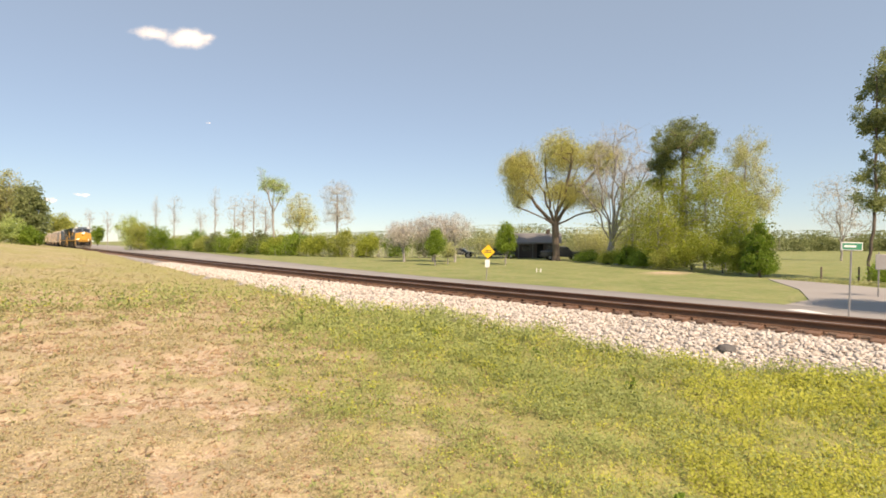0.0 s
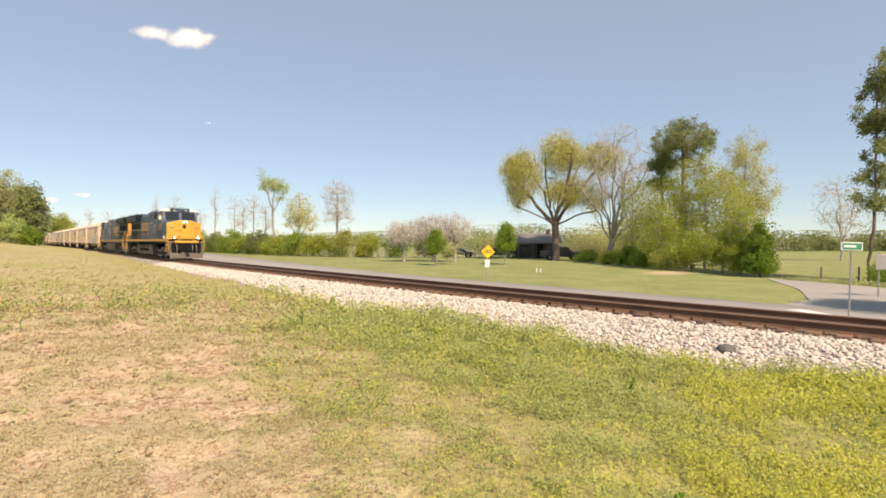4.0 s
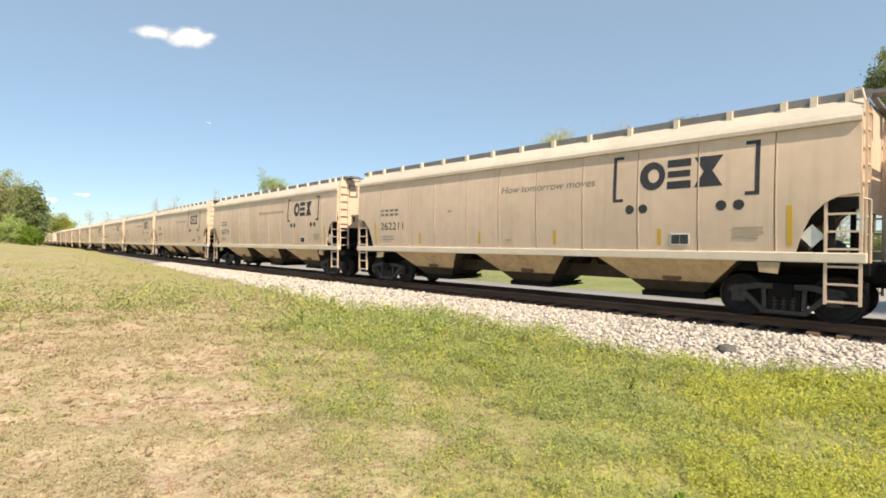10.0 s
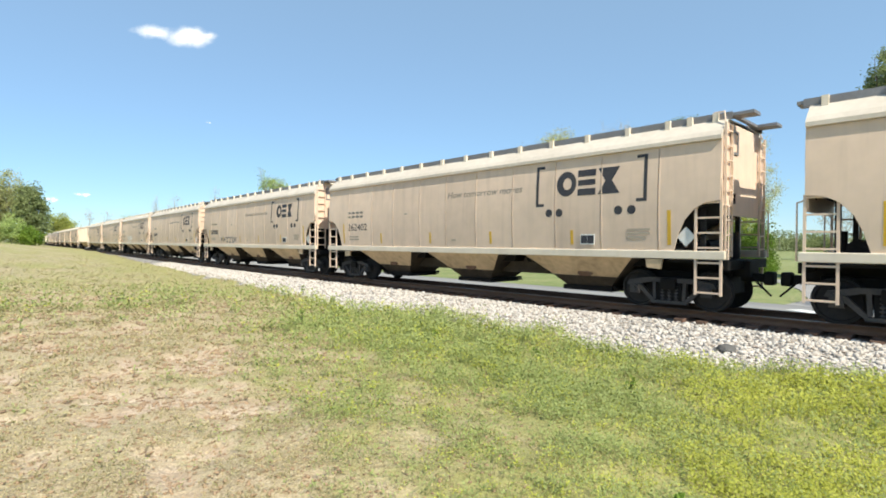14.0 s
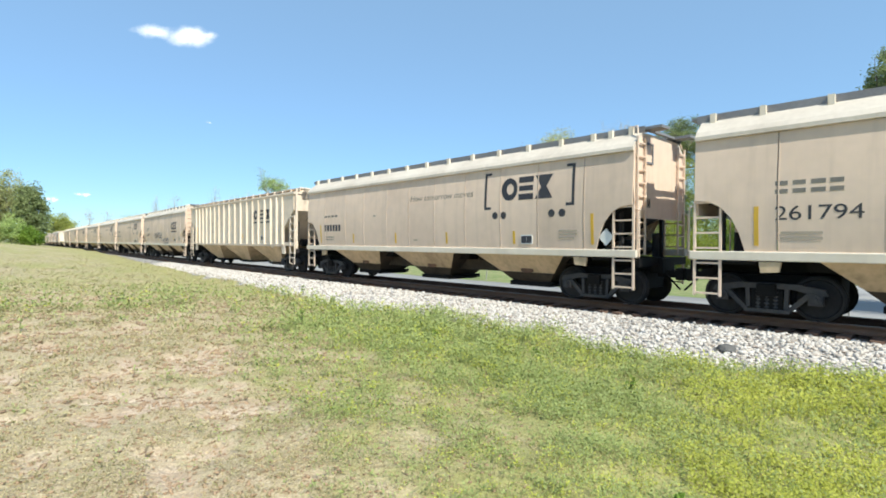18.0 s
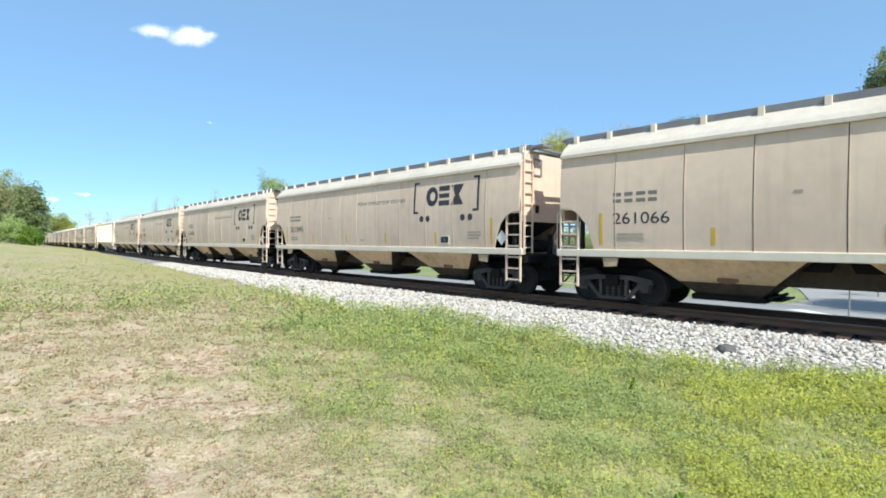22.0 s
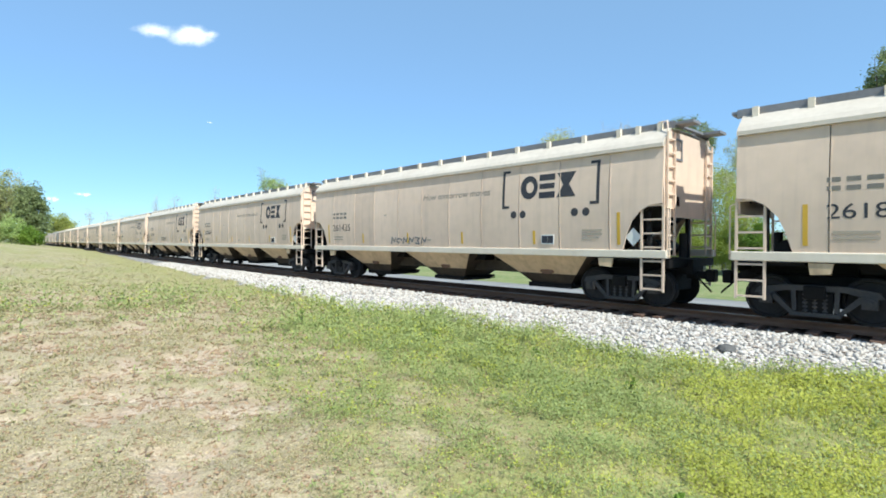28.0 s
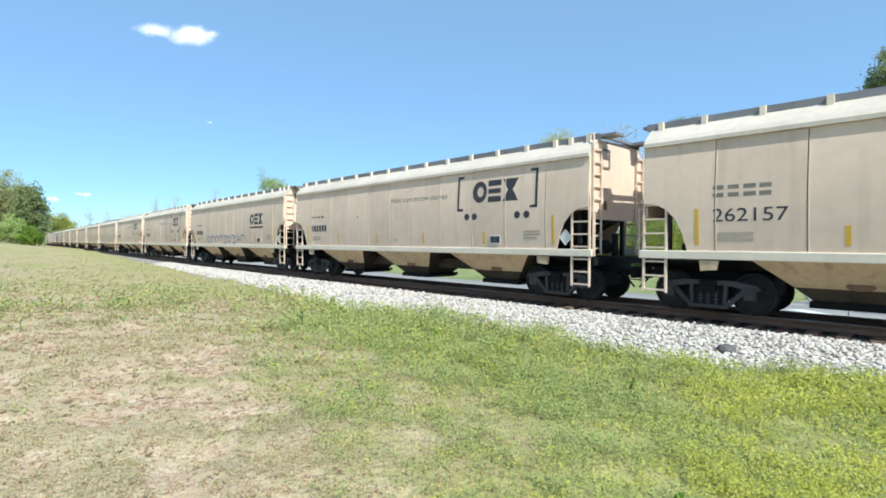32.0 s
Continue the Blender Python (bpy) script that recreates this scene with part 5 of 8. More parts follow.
        bm = bmesh.new()
        box(bm, cab0 + 0.1, cab1 - 0.15, min(sy * 1.5, sy * 1.56), max(sy * 1.5, sy * 1.56), 2.60, 2.64)
        part("drip_rail", bm, "black", lo)
        for a in ((8.80,) if second else (7.06, 8.23)):
            bm = bmesh.new()
            y0 = sy * 1.502
            for k in range(9):
                box(bm, a, a + 0.74, min(y0, y0 + sy * 0.02), max(y0, y0 + sy * 0.02), 1.98 + k * 0.06, 2.025 + k * 0.06)
            part("louvre_panel", bm, "slate", lo)
    bm = bmesh.new()
    for a in (-1, 1):
        prism(bm, [(cab1 + 0.012, 3.70), (cab1 + 0.02, 3.70), (cab1 - 0.235, 4.40), (cab1 - 0.25, 4.40)], "y", *sorted((a * 0.12, a * 1.28)))
    part("windscreen", bm, "glass", lo)
    bm = bmesh.new()
    box(bm, cab1 - 0.45, cab1 - 0.22, -0.85, 0.85, 4.46, 4.82, 0.02)
    nb = part("number_board", bm, hood, lo)
    for a in (-0.45, 0.45):
        bm = bmesh.new()
        box(bm, cab1 - 0.22, cab1 - 0.21, a - 0.27, a + 0.27, 4.52, 4.69)
        bd = part("number_panel", bm, "grille", nb)
        me = word("276" if second else "3393", 0.12, 0.004)
        wid = max(v.co.x for v in me.vertices)
        me.transform(Matrix.Translation((cab1 - 0.205, a - 0.2, 4.545)) @ Matrix.Rotation(radians(90), 4, "Z") @ Matrix.Diagonal((0.4 / wid, 1, 1, 1)))
        me.materials.append(M["white"])
        ob = new("board_number", me)
        ob.parent = bd
    for a in (-0.11, 0.11):
        bm = bmesh.new()
        rod(bm, (nosefront, a, 3.46), (nosefront + 0.035, a, 3.46), 0.075, 14)
        hl = part("headlight", bm, "lamp" if not second else "galv", lo)
        bm = bmesh.new()
        for i in range(14):
            t0, t1 = 2 * math.pi * i / 14, 2 * math.pi * (i + 1) / 14
            prism(bm, [(a + math.cos(t0) * 0.08, 3.46 + math.sin(t0) * 0.08), (a + math.cos(t1) * 0.08, 3.46 + math.sin(t1) * 0.08), (a + math.cos(t1) * 0.10, 3.46 + math.sin(t1) * 0.10), (a + math.cos(t0) * 0.10, 3.46 + math.sin(t0) * 0.10)], "x", nosefront - 0.02, nosefront + 0.13)
        part("lamp_hood", bm, "black", hl)
    for a in (-0.98, 0.98):
        bm = bmesh.new()
        box(bm, F - 0.42, F - 0.20, a - 0.14, a + 0.14, 1.86, 2.16, 0.02)
        dl = part("ditch_light", bm, "dirty_blue", lo)
        bm = bmesh.new()
        rod(bm, (F - 0.20, a, 2.01), (F - 0.185, a, 2.01), 0.08, 14)
        part("lens", bm, "lamp" if not second else "galv", dl)
    # hoods
    h1 = 0.67
    bm = bmesh.new()
    loft(bm, [[(x, y, z) for y, z in [(-1.05, 1.86), (-1.05, 4.66), (-0.90, 4.84), (0.90, 4.84), (1.05, 4.66), (1.05, 1.86)]] for x in (h1, cab0)])
    part("equipment_hood", bm, hood, lo)
    bm = bmesh.new()
    box(bm, 3.38 if second else h1 + 1.6, cab0, -1.46, 1.46, 1.86, 3.62 if second else 2.50, 0.02)
    part("air_duct_box", bm, "blue_grey", lo, "dusty grey-blue air duct box")
    h2 = -4.5
    bm = bmesh.new()
    loft(bm, [[(x, y, z) for y, z in [(-1.0, 1.86), (-1.0, 4.42), (-0.82, 4.64), (0.82, 4.64), (1.0, 4.42), (1.0, 1.86)]] for x in (h2, h1)])
    part("engine_hood", bm, hood, lo)
    bm = bmesh.new()
    box(bm, R + 0.75, h2, -1.0, 1.0, 1.86, 4.0)
    part("radiator_base", bm, "navy", lo)
    bm = bmesh.new()
    loft(bm, [[(x, y, z) for y, z in [(-1.03, 3.93), (-1.50, 4.02), (-1.50, 4.58), (-1.36, 4.74), (1.36, 4.74), (1.50, 4.58), (1.50, 4.02), (1.03, 3.93)]] for x in (R + 0.7, h2 - 0.25)])
    part("radiator_wing", bm, "navy", lo, "dark overhanging radiator cab")
    bm = bmesh.new()
    loft(bm, [[(R + 0.72, y, z) for y, z in [(-0.98, 2.35), (-0.98, 3.94), (0.98, 3.94), (0.98, 2.35)]], [(R + 0.62, y, z) for y, z in [(-0.90, 2.37), (-0.90, 3.92), (0.90, 3.92), (0.90, 2.37)]]])
    rp = part("rear_end_panel", bm, "orange" if second else "yellow", lo, "yellow rear end of the hood")
    for z, w in ((3.55, 0.30), (3.2, 0.34), (2.9, 0.30), (2.55, 0.36)):
        bm = bmesh.new()
        box(bm, R + 0.595, R + 0.62, -w - 0.35, w - 0.35, z, z + 0.035)
        part("dark_bar", bm, "letter", rp)
    bm = bmesh.new()
    box(bm, R + 0.60, R + 0.75, -0.99, 0.99, 1.86, 2.345)
    part("rear_lower_panel", bm, "dirty_blue", lo)
    for sy in (-1, 1):
        y = sy * 1.0
        # radiator screens
        for k in range(4):
            a = R + 1.2 + k * 1.45
            bm = bmesh.new()
            box(bm, a, a + 1.3, min(y, y + sy * 0.012), max(y, y + sy * 0.012), 3.05, 3.72)
            for i in range(5):
                box(bm, a + 0.02 + i * 0.31, a + 0.05 + i * 0.31, min(y, y + sy * 0.02), max(y, y + sy * 0.02), 3.05, 3.72)
            part("radiator_screen", bm, "grille", lo)
            for e in (0.0, 0.68):
                bm = bmesh.new()
                box(bm, a + e, a + e + 0.64, min(y, y + sy * 0.03), max(y, y + sy * 0.03), 1.90, 3.00, 0.008)
                pd = part("hood_panel", bm, "slate", lo)
                bm = bmesh.new()
                box(bm, a + e + 0.09, a + e + 0.55, min(y, y + sy * 0.036), max(y, y + sy * 0.036), 2.22, 2.86)
                part("hood_opening", bm, "grille", pd)
                bm = bmesh.new()
                for i in range(8):
                    box(bm, a + e + 0.10 + i * 0.058, a + e + 0.125 + i * 0.058, min(y, y + sy * 0.045), max(y, y + sy * 0.045), 2.20, 2.44)
                part("lower_grille", bm, "frame_grey", pd)
                bm = bmesh.new()
                box(bm, a + e + 0.28, a + e + 0.36, min(y, y + sy * 0.05), max(y, y + sy * 0.05), 2.04, 2.12)
                part("door_latch", bm, "black", pd)
                if (k + (e > 0)) % 2:
                    bm = bmesh.new()
                    box(bm, a + e + 0.2, a + e + 0.46, min(y, y + sy * 0.037), max(y, y + sy * 0.037), 2.89, 2.98)
                    part("warning_label", bm, "white", pd)
        # engine doors
        n = 8
        w = (h1 - h2) / n
        for k in range(n):
            a = h2 + k * w
            bm = bmesh.new()
            box(bm, a + 0.02, a + w - 0.02, min(y, y + sy * 0.02), max(y, y + sy * 0.02), 1.98, 4.22, 0.006)
            d = part("engine_door", bm, hood, lo)
            bm = bmesh.new()
            box(bm, a + w - 0.12, a + w - 0.07, min(y, y + sy * 0.05), max(y, y + sy * 0.05), 2.6, 2.72)
            part("door_latch", bm, "black", d)
            bm = bmesh.new()
            box(bm, a + w - 0.12, a + w - 0.07, min(y, y + sy * 0.05), max(y, y + sy * 0.05), 3.7, 3.82)
            part("door_latch", bm, "black", d)
        y = sy * 1.05
        for a, wd in (((5.48, 0.70), (4.53, 0.70), (3.59, 0.70)) if second else ((5.74, 0.62), (4.86, 0.62), (3.30, 0.60))):
            bm = bmesh.new()
            box(bm, a, a + wd, min(y, y + sy * 0.01), max(y, y + sy * 0.01), 4.00, 4.58)
            if second:
                gr = part("intake_grille", bm, "grille", lo)
                bm = bmesh.new()
                for i in range(6):
                    box(bm, a, a + wd, min(y, y + sy * 0.03), max(y, y + sy * 0.03), 4.02 + 0.095 * i, 4.06 + 0.095 * i)
                part("grille_slats", bm, "bronze", gr)
                for e in (a - 0.05, a + wd):
                    bm = bmesh.new()
                    box(bm, e, e + 0.05, min(y, y + sy * 0.05), max(y, y + sy * 0.05), 3.98, 4.60)
                    part("grille_post", bm, "galv", gr)
            else:
                for i in range(5):
                    box(bm, a + i * wd / 5, a + i * wd / 5 + 0.05, min(y, y + sy * 0.05), max(y, y + sy * 0.05), 3.97, 4.60)
                part("intake_grille", bm, "grille", lo)
            bm = bmesh.new()
            box(bm, a + 0.2, a + 0.42, min(y, y + sy * 0.012), max(y, y + sy * 0.012), 3.84, 3.92)
            part("warning_label", bm, "white", lo)
        bm = bmesh.new()
        box(bm, *((1.06, 2.40) if not second else (1.98, 2.88)), min(y, y + sy * 0.02), max(y, y + sy * 0.02), 4.06, 4.50)
        part("side_screen", bm, "bronze", lo)
        bm = bmesh.new()
        box(bm, 4.05, 4.56, min(y, y + sy * 0.012), max(y, y + sy * 0.012), 4.42, 4.58)
        part("side_vent", bm, "grille", lo)
        for a in () if second else (2.86, 3.78, 5.27):
            bm = bmesh.new()
            box(bm, a - 0.05, a + 0.05, min(y, y + sy * 0.045), max(y, y + sy * 0.045), 2.25, 3.42)
            gp = part("door_post", bm, "grille", lo)
            bm = bmesh.new()
            rod(bm, (a + 0.075, y + sy * 0.06, 2.3), (a + 0.075, y + sy * 0.06, 3.4), 0.016, 6)
            part("grab_bar", bm, "galv", gp)
        for a in (1.25, 1.95):
            bm = bmesh.new()
            box(bm, a, a + 0.20, min(y, y + sy * 0.022), max(y, y + sy * 0.022), 3.50, 3.62)
            part("warning_label", bm, "white", lo)
        for a in (h1 + 0.6, h1 + 1.5, h1 + 2.2) if second else (h1 + 0.6, h1 + 1.5, h1 + 2.4, h1 + 3.4, h1 + 4.4, h1 + 5.2):
            bm = bmesh.new()
            box(bm, a - 0.3, a + 0.45, min(y, y + sy * 0.018), max(y, y + sy * 0.018), 2.68 if a > h1 + 2 and not second else 1.95, 3.55, 0.006)
            part("access_door", bm, hood, lo)
        for a in () if second else (5.68, 4.25):
            bm = bmesh.new()
            y2 = sy * 1.46
            for k in range(5):
                box(bm, a, a + 0.55, min(y2, y2 + sy * 0.02), max(y2, y2 + sy * 0.02), 2.10 + k * 0.055, 2.13 + k * 0.055)
            part("louvre_panel", bm, "slate", lo)
        # handrail
        posts = [R + 0.9, R + 2.6, R + 4.4, R + 6.0, h2 + 0.9, h2 + 2.3, h2 + 3.8, h1 + 0.3, h1 + 1.9]
        for a in posts:
            bm = bmesh.new()
            rod(bm, (a, sy * 1.46, 1.60), (a, sy * 1.46, 2.86), 0.026, 8)
            part("handrail_post", bm, "slate", lo)
        bm = bmesh.new()
        tube(bm, [(R + 0.2, sy * 1.46, 2.86), (h1 + 1.9, sy * 1.46, 2.86)] + ([(2.9, sy * 1.50, 2.90), (3.5, sy * 1.50, 2.90)] if second else [(h1 + 3.0, sy * 1.2, 3.3), (cab0 - 0.1, sy * 1.1, 3.35)]), 0.014)
        part("handrail", bm, "galv", lo)
    bm = bmesh.new()
    box(bm, h2 + 0.8, h2 + 1.5, -0.42, 0.42, 4.60, 4.88, 0.05)
    part("exhaust_pipe", bm, "black", lo)
    bm = bmesh.new()
    for k, yy in enumerate((-0.28, 0.0, 0.28)):
        rod(bm, (h1 - 0.9 + k * 0.1, yy, 4.68), (h1 - 0.35 + k * 0.1, yy, 4.68), 0.04, 8, 0.10)
    box(bm, h1 - 0.8, h1 - 0.6, -0.35, 0.35, 4.5, 4.64)
    part("air_horn", bm, "black", lo)
    for a in (h2 - 1.4, h2 - 3.4):
        bm = bmesh.new()
        box(bm, a - 0.8, a + 0.8, -0.9, 0.9, 4.73, 4.79, 0.02)
        part("fan_hatch", bm, "black", lo)
    # fuel tank
    bm = bmesh.new()
    if second:
        loft(bm, [[(x, y, z) for y, z in [(-1.20, 0.27), (-1.46, 0.68), (-1.46, 1.36), (1.46, 1.36), (1.46, 0.68), (1.20, 0.27)]] for x in (-3.39, 4.67)])
        part("fuel_tank", bm, "frame_grey", lo, "long dusty grey fuel tank")
        for sy in (-1, 1):
            bm = bmesh.new()
            box(bm, 1.34, 1.50, min(sy * 1.46, sy * 1.48), max(sy * 1.46, sy * 1.48), 0.92, 1.32)
            part("fuel_gauge", bm, "red", lo)
    else:
        loft(bm, [[(x, y, z) for y, z in [(-1.26, 0.25), (-1.44, 0.42), (-1.44, 0.64), (1.44, 0.64), (1.44, 0.42), (1.26, 0.25)]] for x in (-4.16, 3.95)])
        tk = part("fuel_tank", bm, "frame_grey", lo, "dusty grey fuel tank")
        for x0, x1 in ((2.25, 3.95), (-4.16, -3.0)):
            bm = bmesh.new()
            box(bm, x0, x1, -1.43, 1.43, 0.644, 1.30, 0.03)
            part("tank_block", bm, "frame_grey", tk)
        for sy in (-1, 1):
            for x0, x1 in ((-2.7, -0.6), (-0.05, 2.02)):
                bm = bmesh.new()
                lathe = [(0.10, 0), (0.22, 0.03), (0.26, 0.10), (0.26, x1 - x0 - 0.10), (0.22, x1 - x0 - 0.03), (0.10, x1 - x0)]
                rings = [[(x0 + d, sy * 1.17 + r * math.cos(2 * math.pi * i / 18), 1.10 + r * math.sin(2 * math.pi * i / 18)) for i in range(18)] for r, d in lathe]
                loft(bm, rings)
                part("air_reservoir", bm, "frame_grey", lo, smooth=True)
            bm = bmesh.new()
            box(bm, 2.62, 2.72, min(sy * 1.43, sy * 1.45), max(sy * 1.43, sy * 1.45), 0.85, 1.25)
            part("fuel_gauge", bm, "red", tk)
    loco_truck(lo, 7.65, 1, "frame_dust" if second else "frame_grey")
    loco_truck(lo, -7.55, -1, "frame_dust" if second else "frame_grey")
    # ends: steps, pilot, handrails, coupler
    for g, X in ((1, F), (-1, R)):
        ye = "yellow" if not second else "orange"
        for sy in (-1, 1):
            bm = bmesh.new()
            for a in (0.28, 1.02):
                box(bm, X - g * a - 0.03, X - g * a + 0.03, min(sy * 0.95, sy * 1.5), max(sy * 0.95, sy * 1.5), 0.42, 1.62)
            box(bm, min(X - g * 0.28, X - g * 1.02), max(X - g * 0.28, X - g * 1.02), min(sy * 0.95, sy * 1.0), max(sy * 0.95, sy * 1.0), 0.42, 1.62)
            st = part("step_well", bm, "frame_dust" if second else "frame_grey", lo)
            for k in range(5):
                bm = bmesh.new()
                z = 0.45 + k * 0.29
                xs = sorted((X - g * 0.30, X - g * 1.0))
                box(bm, xs[0], xs[1], min(sy * 1.05, sy * 1.5), max(sy * 1.05, sy * 1.5), z, z + 0.03)
                box(bm, xs[0], xs[1], min(sy * 1.49, sy * 1.52), max(sy * 1.49, sy * 1.52), z - 0.01, z + 0.045)
                part("step", bm, "tan", st)
            bm = bmesh.new()
            tube(bm, [(X - g * 1.08, sy * 1.52, 0.7), (X - g * 1.08, sy * 1.52, 1.75), (X - g * 0.95, sy * 1.45, 2.5), (X - g * 0.9, sy * 1.35, 2.75)], 0.024)
            tube(bm, [(X - g * 0.22, sy * 1.52, 0.85), (X - g * 0.22, sy * 1.52, 1.8), (X - g * 0.12, sy * 1.40, 2.75), (X - g * 0.08, sy * 0.75, 2.78)], 0.024)
            part("step_handrail", bm, ye, lo)
            bm = bmesh.new()
            for a in (0.45, 0.75):
                rod(bm, (X - g * 0.06, sy * a, 1.7), (X - g * 0.06, sy * a, 2.78), 0.024)
            tube(bm, [(X - g * 0.06, sy * 0.75, 2.78), (X - g * 0.06, sy * 0.35, 2.78), (X - g * 0.06, sy * 0.35, 2.2)], 0.022)
            if g > 0 and not second:
                for a in (0.55, 0.65):
                    rod(bm, (X - g * 0.06, sy * a, 1.7), (X - g * 0.06, sy * a, 2.78), 0.014)
            part("end_railing", bm, ye if g > 0 and not second else "black", lo)
        bm = bmesh.new()
        box(bm, min(X - g * 0.9, X - g * 0.05), max(X - g * 0.9, X - g * 0.05), -1.0, 1.0, 1.52, 1.72, 0.02)
        part("end_deck", bm, ye, lo)
        bm = bmesh.new()
        box(bm, min(X - g * 0.35, X - g * 0.15), max(X - g * 0.35, X - g * 0.15), -1.25, 1.25, 0.55, 1.52)
        part("pilot_plate", bm, "black", lo)
        bm = bmesh.new()
        loft(bm, [[(X - g * 0.30, y, 0.75), (X - g * 0.22, y, 0.75), (X + g * (0.22 - 0.25 * abs(y) / 1.35), y, 0.10), (X + g * (0.14 - 0.25 * abs(y) / 1.35), y, 0.10)] for y in (-1.4, -0.7, 0, 0.7, 1.4)])
        part("snow_plough", bm, "frame_grey", lo)
        for k, yy in enumerate((-0.85, -0.55, 0.45, 0.62, 0.8)):
            bm = bmesh.new()
            tube(bm, [(X - g * 0.12 + g * 0.22 * math.sin(i * math.pi / 6), yy, 1.35 - i * 0.14) for i in range(7)], 0.025)
            part("brake_hose", bm, "black" if k % 2 else "galv", lo)
        bm = bmesh.new()
        rod(bm, (X - g * 0.1, -0.62, 0.95), (X + g * 0.08, -0.62, 0.95), 0.20, 16)
        part("cable_reel", bm, "black", lo)
        coupler(lo, X - g * 0.2, g)
    return lo


def loco_marks(lo, second, side):
    """Lettering on the side that faces the viewer."""
    y = side * 1.506
    col = "orange"
    if not second:
        for i, d in enumerate("3393"):
            lettering("road_digit", d, 0.36, 0.30, 7.34 + 0.35 * i, y, 3.0, col, lo, side)
        bm = bmesh.new()
        plate(bm, [(7.23, 2.86), (7.93, 2.90), (7.83, 2.80), (8.73, 2.84), (8.13, 2.70), (8.23, 2.78), (7.23, 2.80)], y)
        part("flash_shape", bm, col, lo)
        emblem(lo, -3.36, -0.48, 2.80, 3.70, -1.024, col, -1)
        for a, g in ((-3.81, 1), (0.02, -1)):
            bm = bmesh.new()
            for q in ((a, a + g * 0.12, 2.5, 3.85), (a, a + g * 0.30, 2.5, 2.6), (a, a + g * 0.30, 3.75, 3.85)):
                box(bm, min(q[0], q[1]), max(q[0], q[1]), -1.034, -1.024, q[2], q[3])
            part("bracket_shape", bm, col, lo)
        for x in (-3.32, -2.92, -0.92, -0.44):
            bm = bmesh.new()
            plate(bm, ring_shape(x, 2.36, 0.15, 0.15, 16), -1.024)
            part("dot_shape", bm, col, lo)
        bm = bmesh.new()
        box(bm, 9.25, 9.60, y - 0.006, y + 0.05, 1.90, 2.16)
        part("white_label", bm, "white", lo)
        bm = bmesh.new()
        plate(bm, ring_shape(9.10, 3.52, 0.11, 0.08, 14), y)
        part("round_label", bm, "white", lo)
        bm = bmesh.new()
        box(bm, 10.24, 10.38, y + 0.04, y + 0.05, 3.20, 3.32)
        part("small_label", bm, "white", lo)
    else:
        for i, d in enumerate("672"):
            lettering("road_digit", d, 0.40, 0.31, 7.83 + 0.37 * i, y, 2.98, col, lo, side)
        bm = bmesh.new()
        prism(bm, [(9.13, 2.84), (8.48, 2.90), (8.58, 2.80), (7.68, 2.84), (8.28, 2.68), (8.18, 2.76), (9.13, 2.78)], "y", y, y + 0.008 * side)
        part("flash_shape", bm, col, lo)
        bm = bmesh.new()
        box(bm, 7.36, 8.75, min(y, y + side * 0.03), max(y, y + side * 0.03), 1.95, 2.60)
        plate_ob = part("grey_cover_plate", bm, "galv", lo, "bare grey cover plate")
        bm = bmesh.new()
        for i in range(7):
            box(bm, 8.30, 8.64, min(y + side * 0.03, y + side * 0.04), max(y + side * 0.03, y + side * 0.04), 2.10 + 0.055 * i, 2.14 + 0.055 * i)
        part("cover_vent", bm, "bronze", plate_ob)
        for a in (8.64, 7.42):
            bm = bmesh.new()
            box(bm, a, a + 0.05, min(y + side * 0.03, y + side * 0.045), max(y + side * 0.03, y + side * 0.045), 1.99, 2.09)
            part("cover_latch", bm, "black", plate_ob)
        emblem(lo, -3.27, 0.53, 2.30, 3.66, side * 1.024, col, side)


def scrawl(parent, x0, x1, z0, z1, material, seed, strokes=8, width=0.06):
    """Spray-painted loops and strokes that spell nothing."""
    rng = random.Random(seed)
    bm = bmesh.new()
    w = (x1 - x0) / strokes
    for k in range(strokes):
        cx = x0 + w * (k + 0.5)
        kind = rng.randrange(3)
        if kind == 0:
            pts = ring_shape(cx, (z0 + z1) / 2, w * 0.42, (z1 - z0) * rng.uniform(0.3, 0.48), 12)[:rng.randrange(8, 12)]
        elif kind == 1:
            pts = [(cx - w * 0.35, z0), (cx - w * 0.25, z1), (cx + w * 0.2, z0 + (z1 - z0) * 0.3), (cx + w * 0.4, z1)]
        else:
            pts = [(cx - w * 0.4, z1), (cx + w * 0.4, z1 - (z1 - z0) * 0.15), (cx, (z0 + z1) / 2), (cx + w * 0.3, z0), (cx - w * 0.35, z0 + 0.03)]
        for p, q in zip(pts, pts[1:]):
            d = Vector((q[0] - p[0], q[1] - p[1]))
            if d.length < 1e-4:
                continue
            nrm = Vector((-d.y, d.x)).normalized() * width / 2
            zmid = (p[1] + q[1]) / 2
            yy = -side_y(zmid) - 0.004
            prism(bm, [(p[0] + nrm.x, p[1] + nrm.y), (q[0] + nrm.x, q[1] + nrm.y), (q[0] - nrm.x, q[1] - nrm.y), (p[0] - nrm.x, p[1] - nrm.y)], "y", yy, yy - 0.006)
    part("graffiti", bm, material, parent)


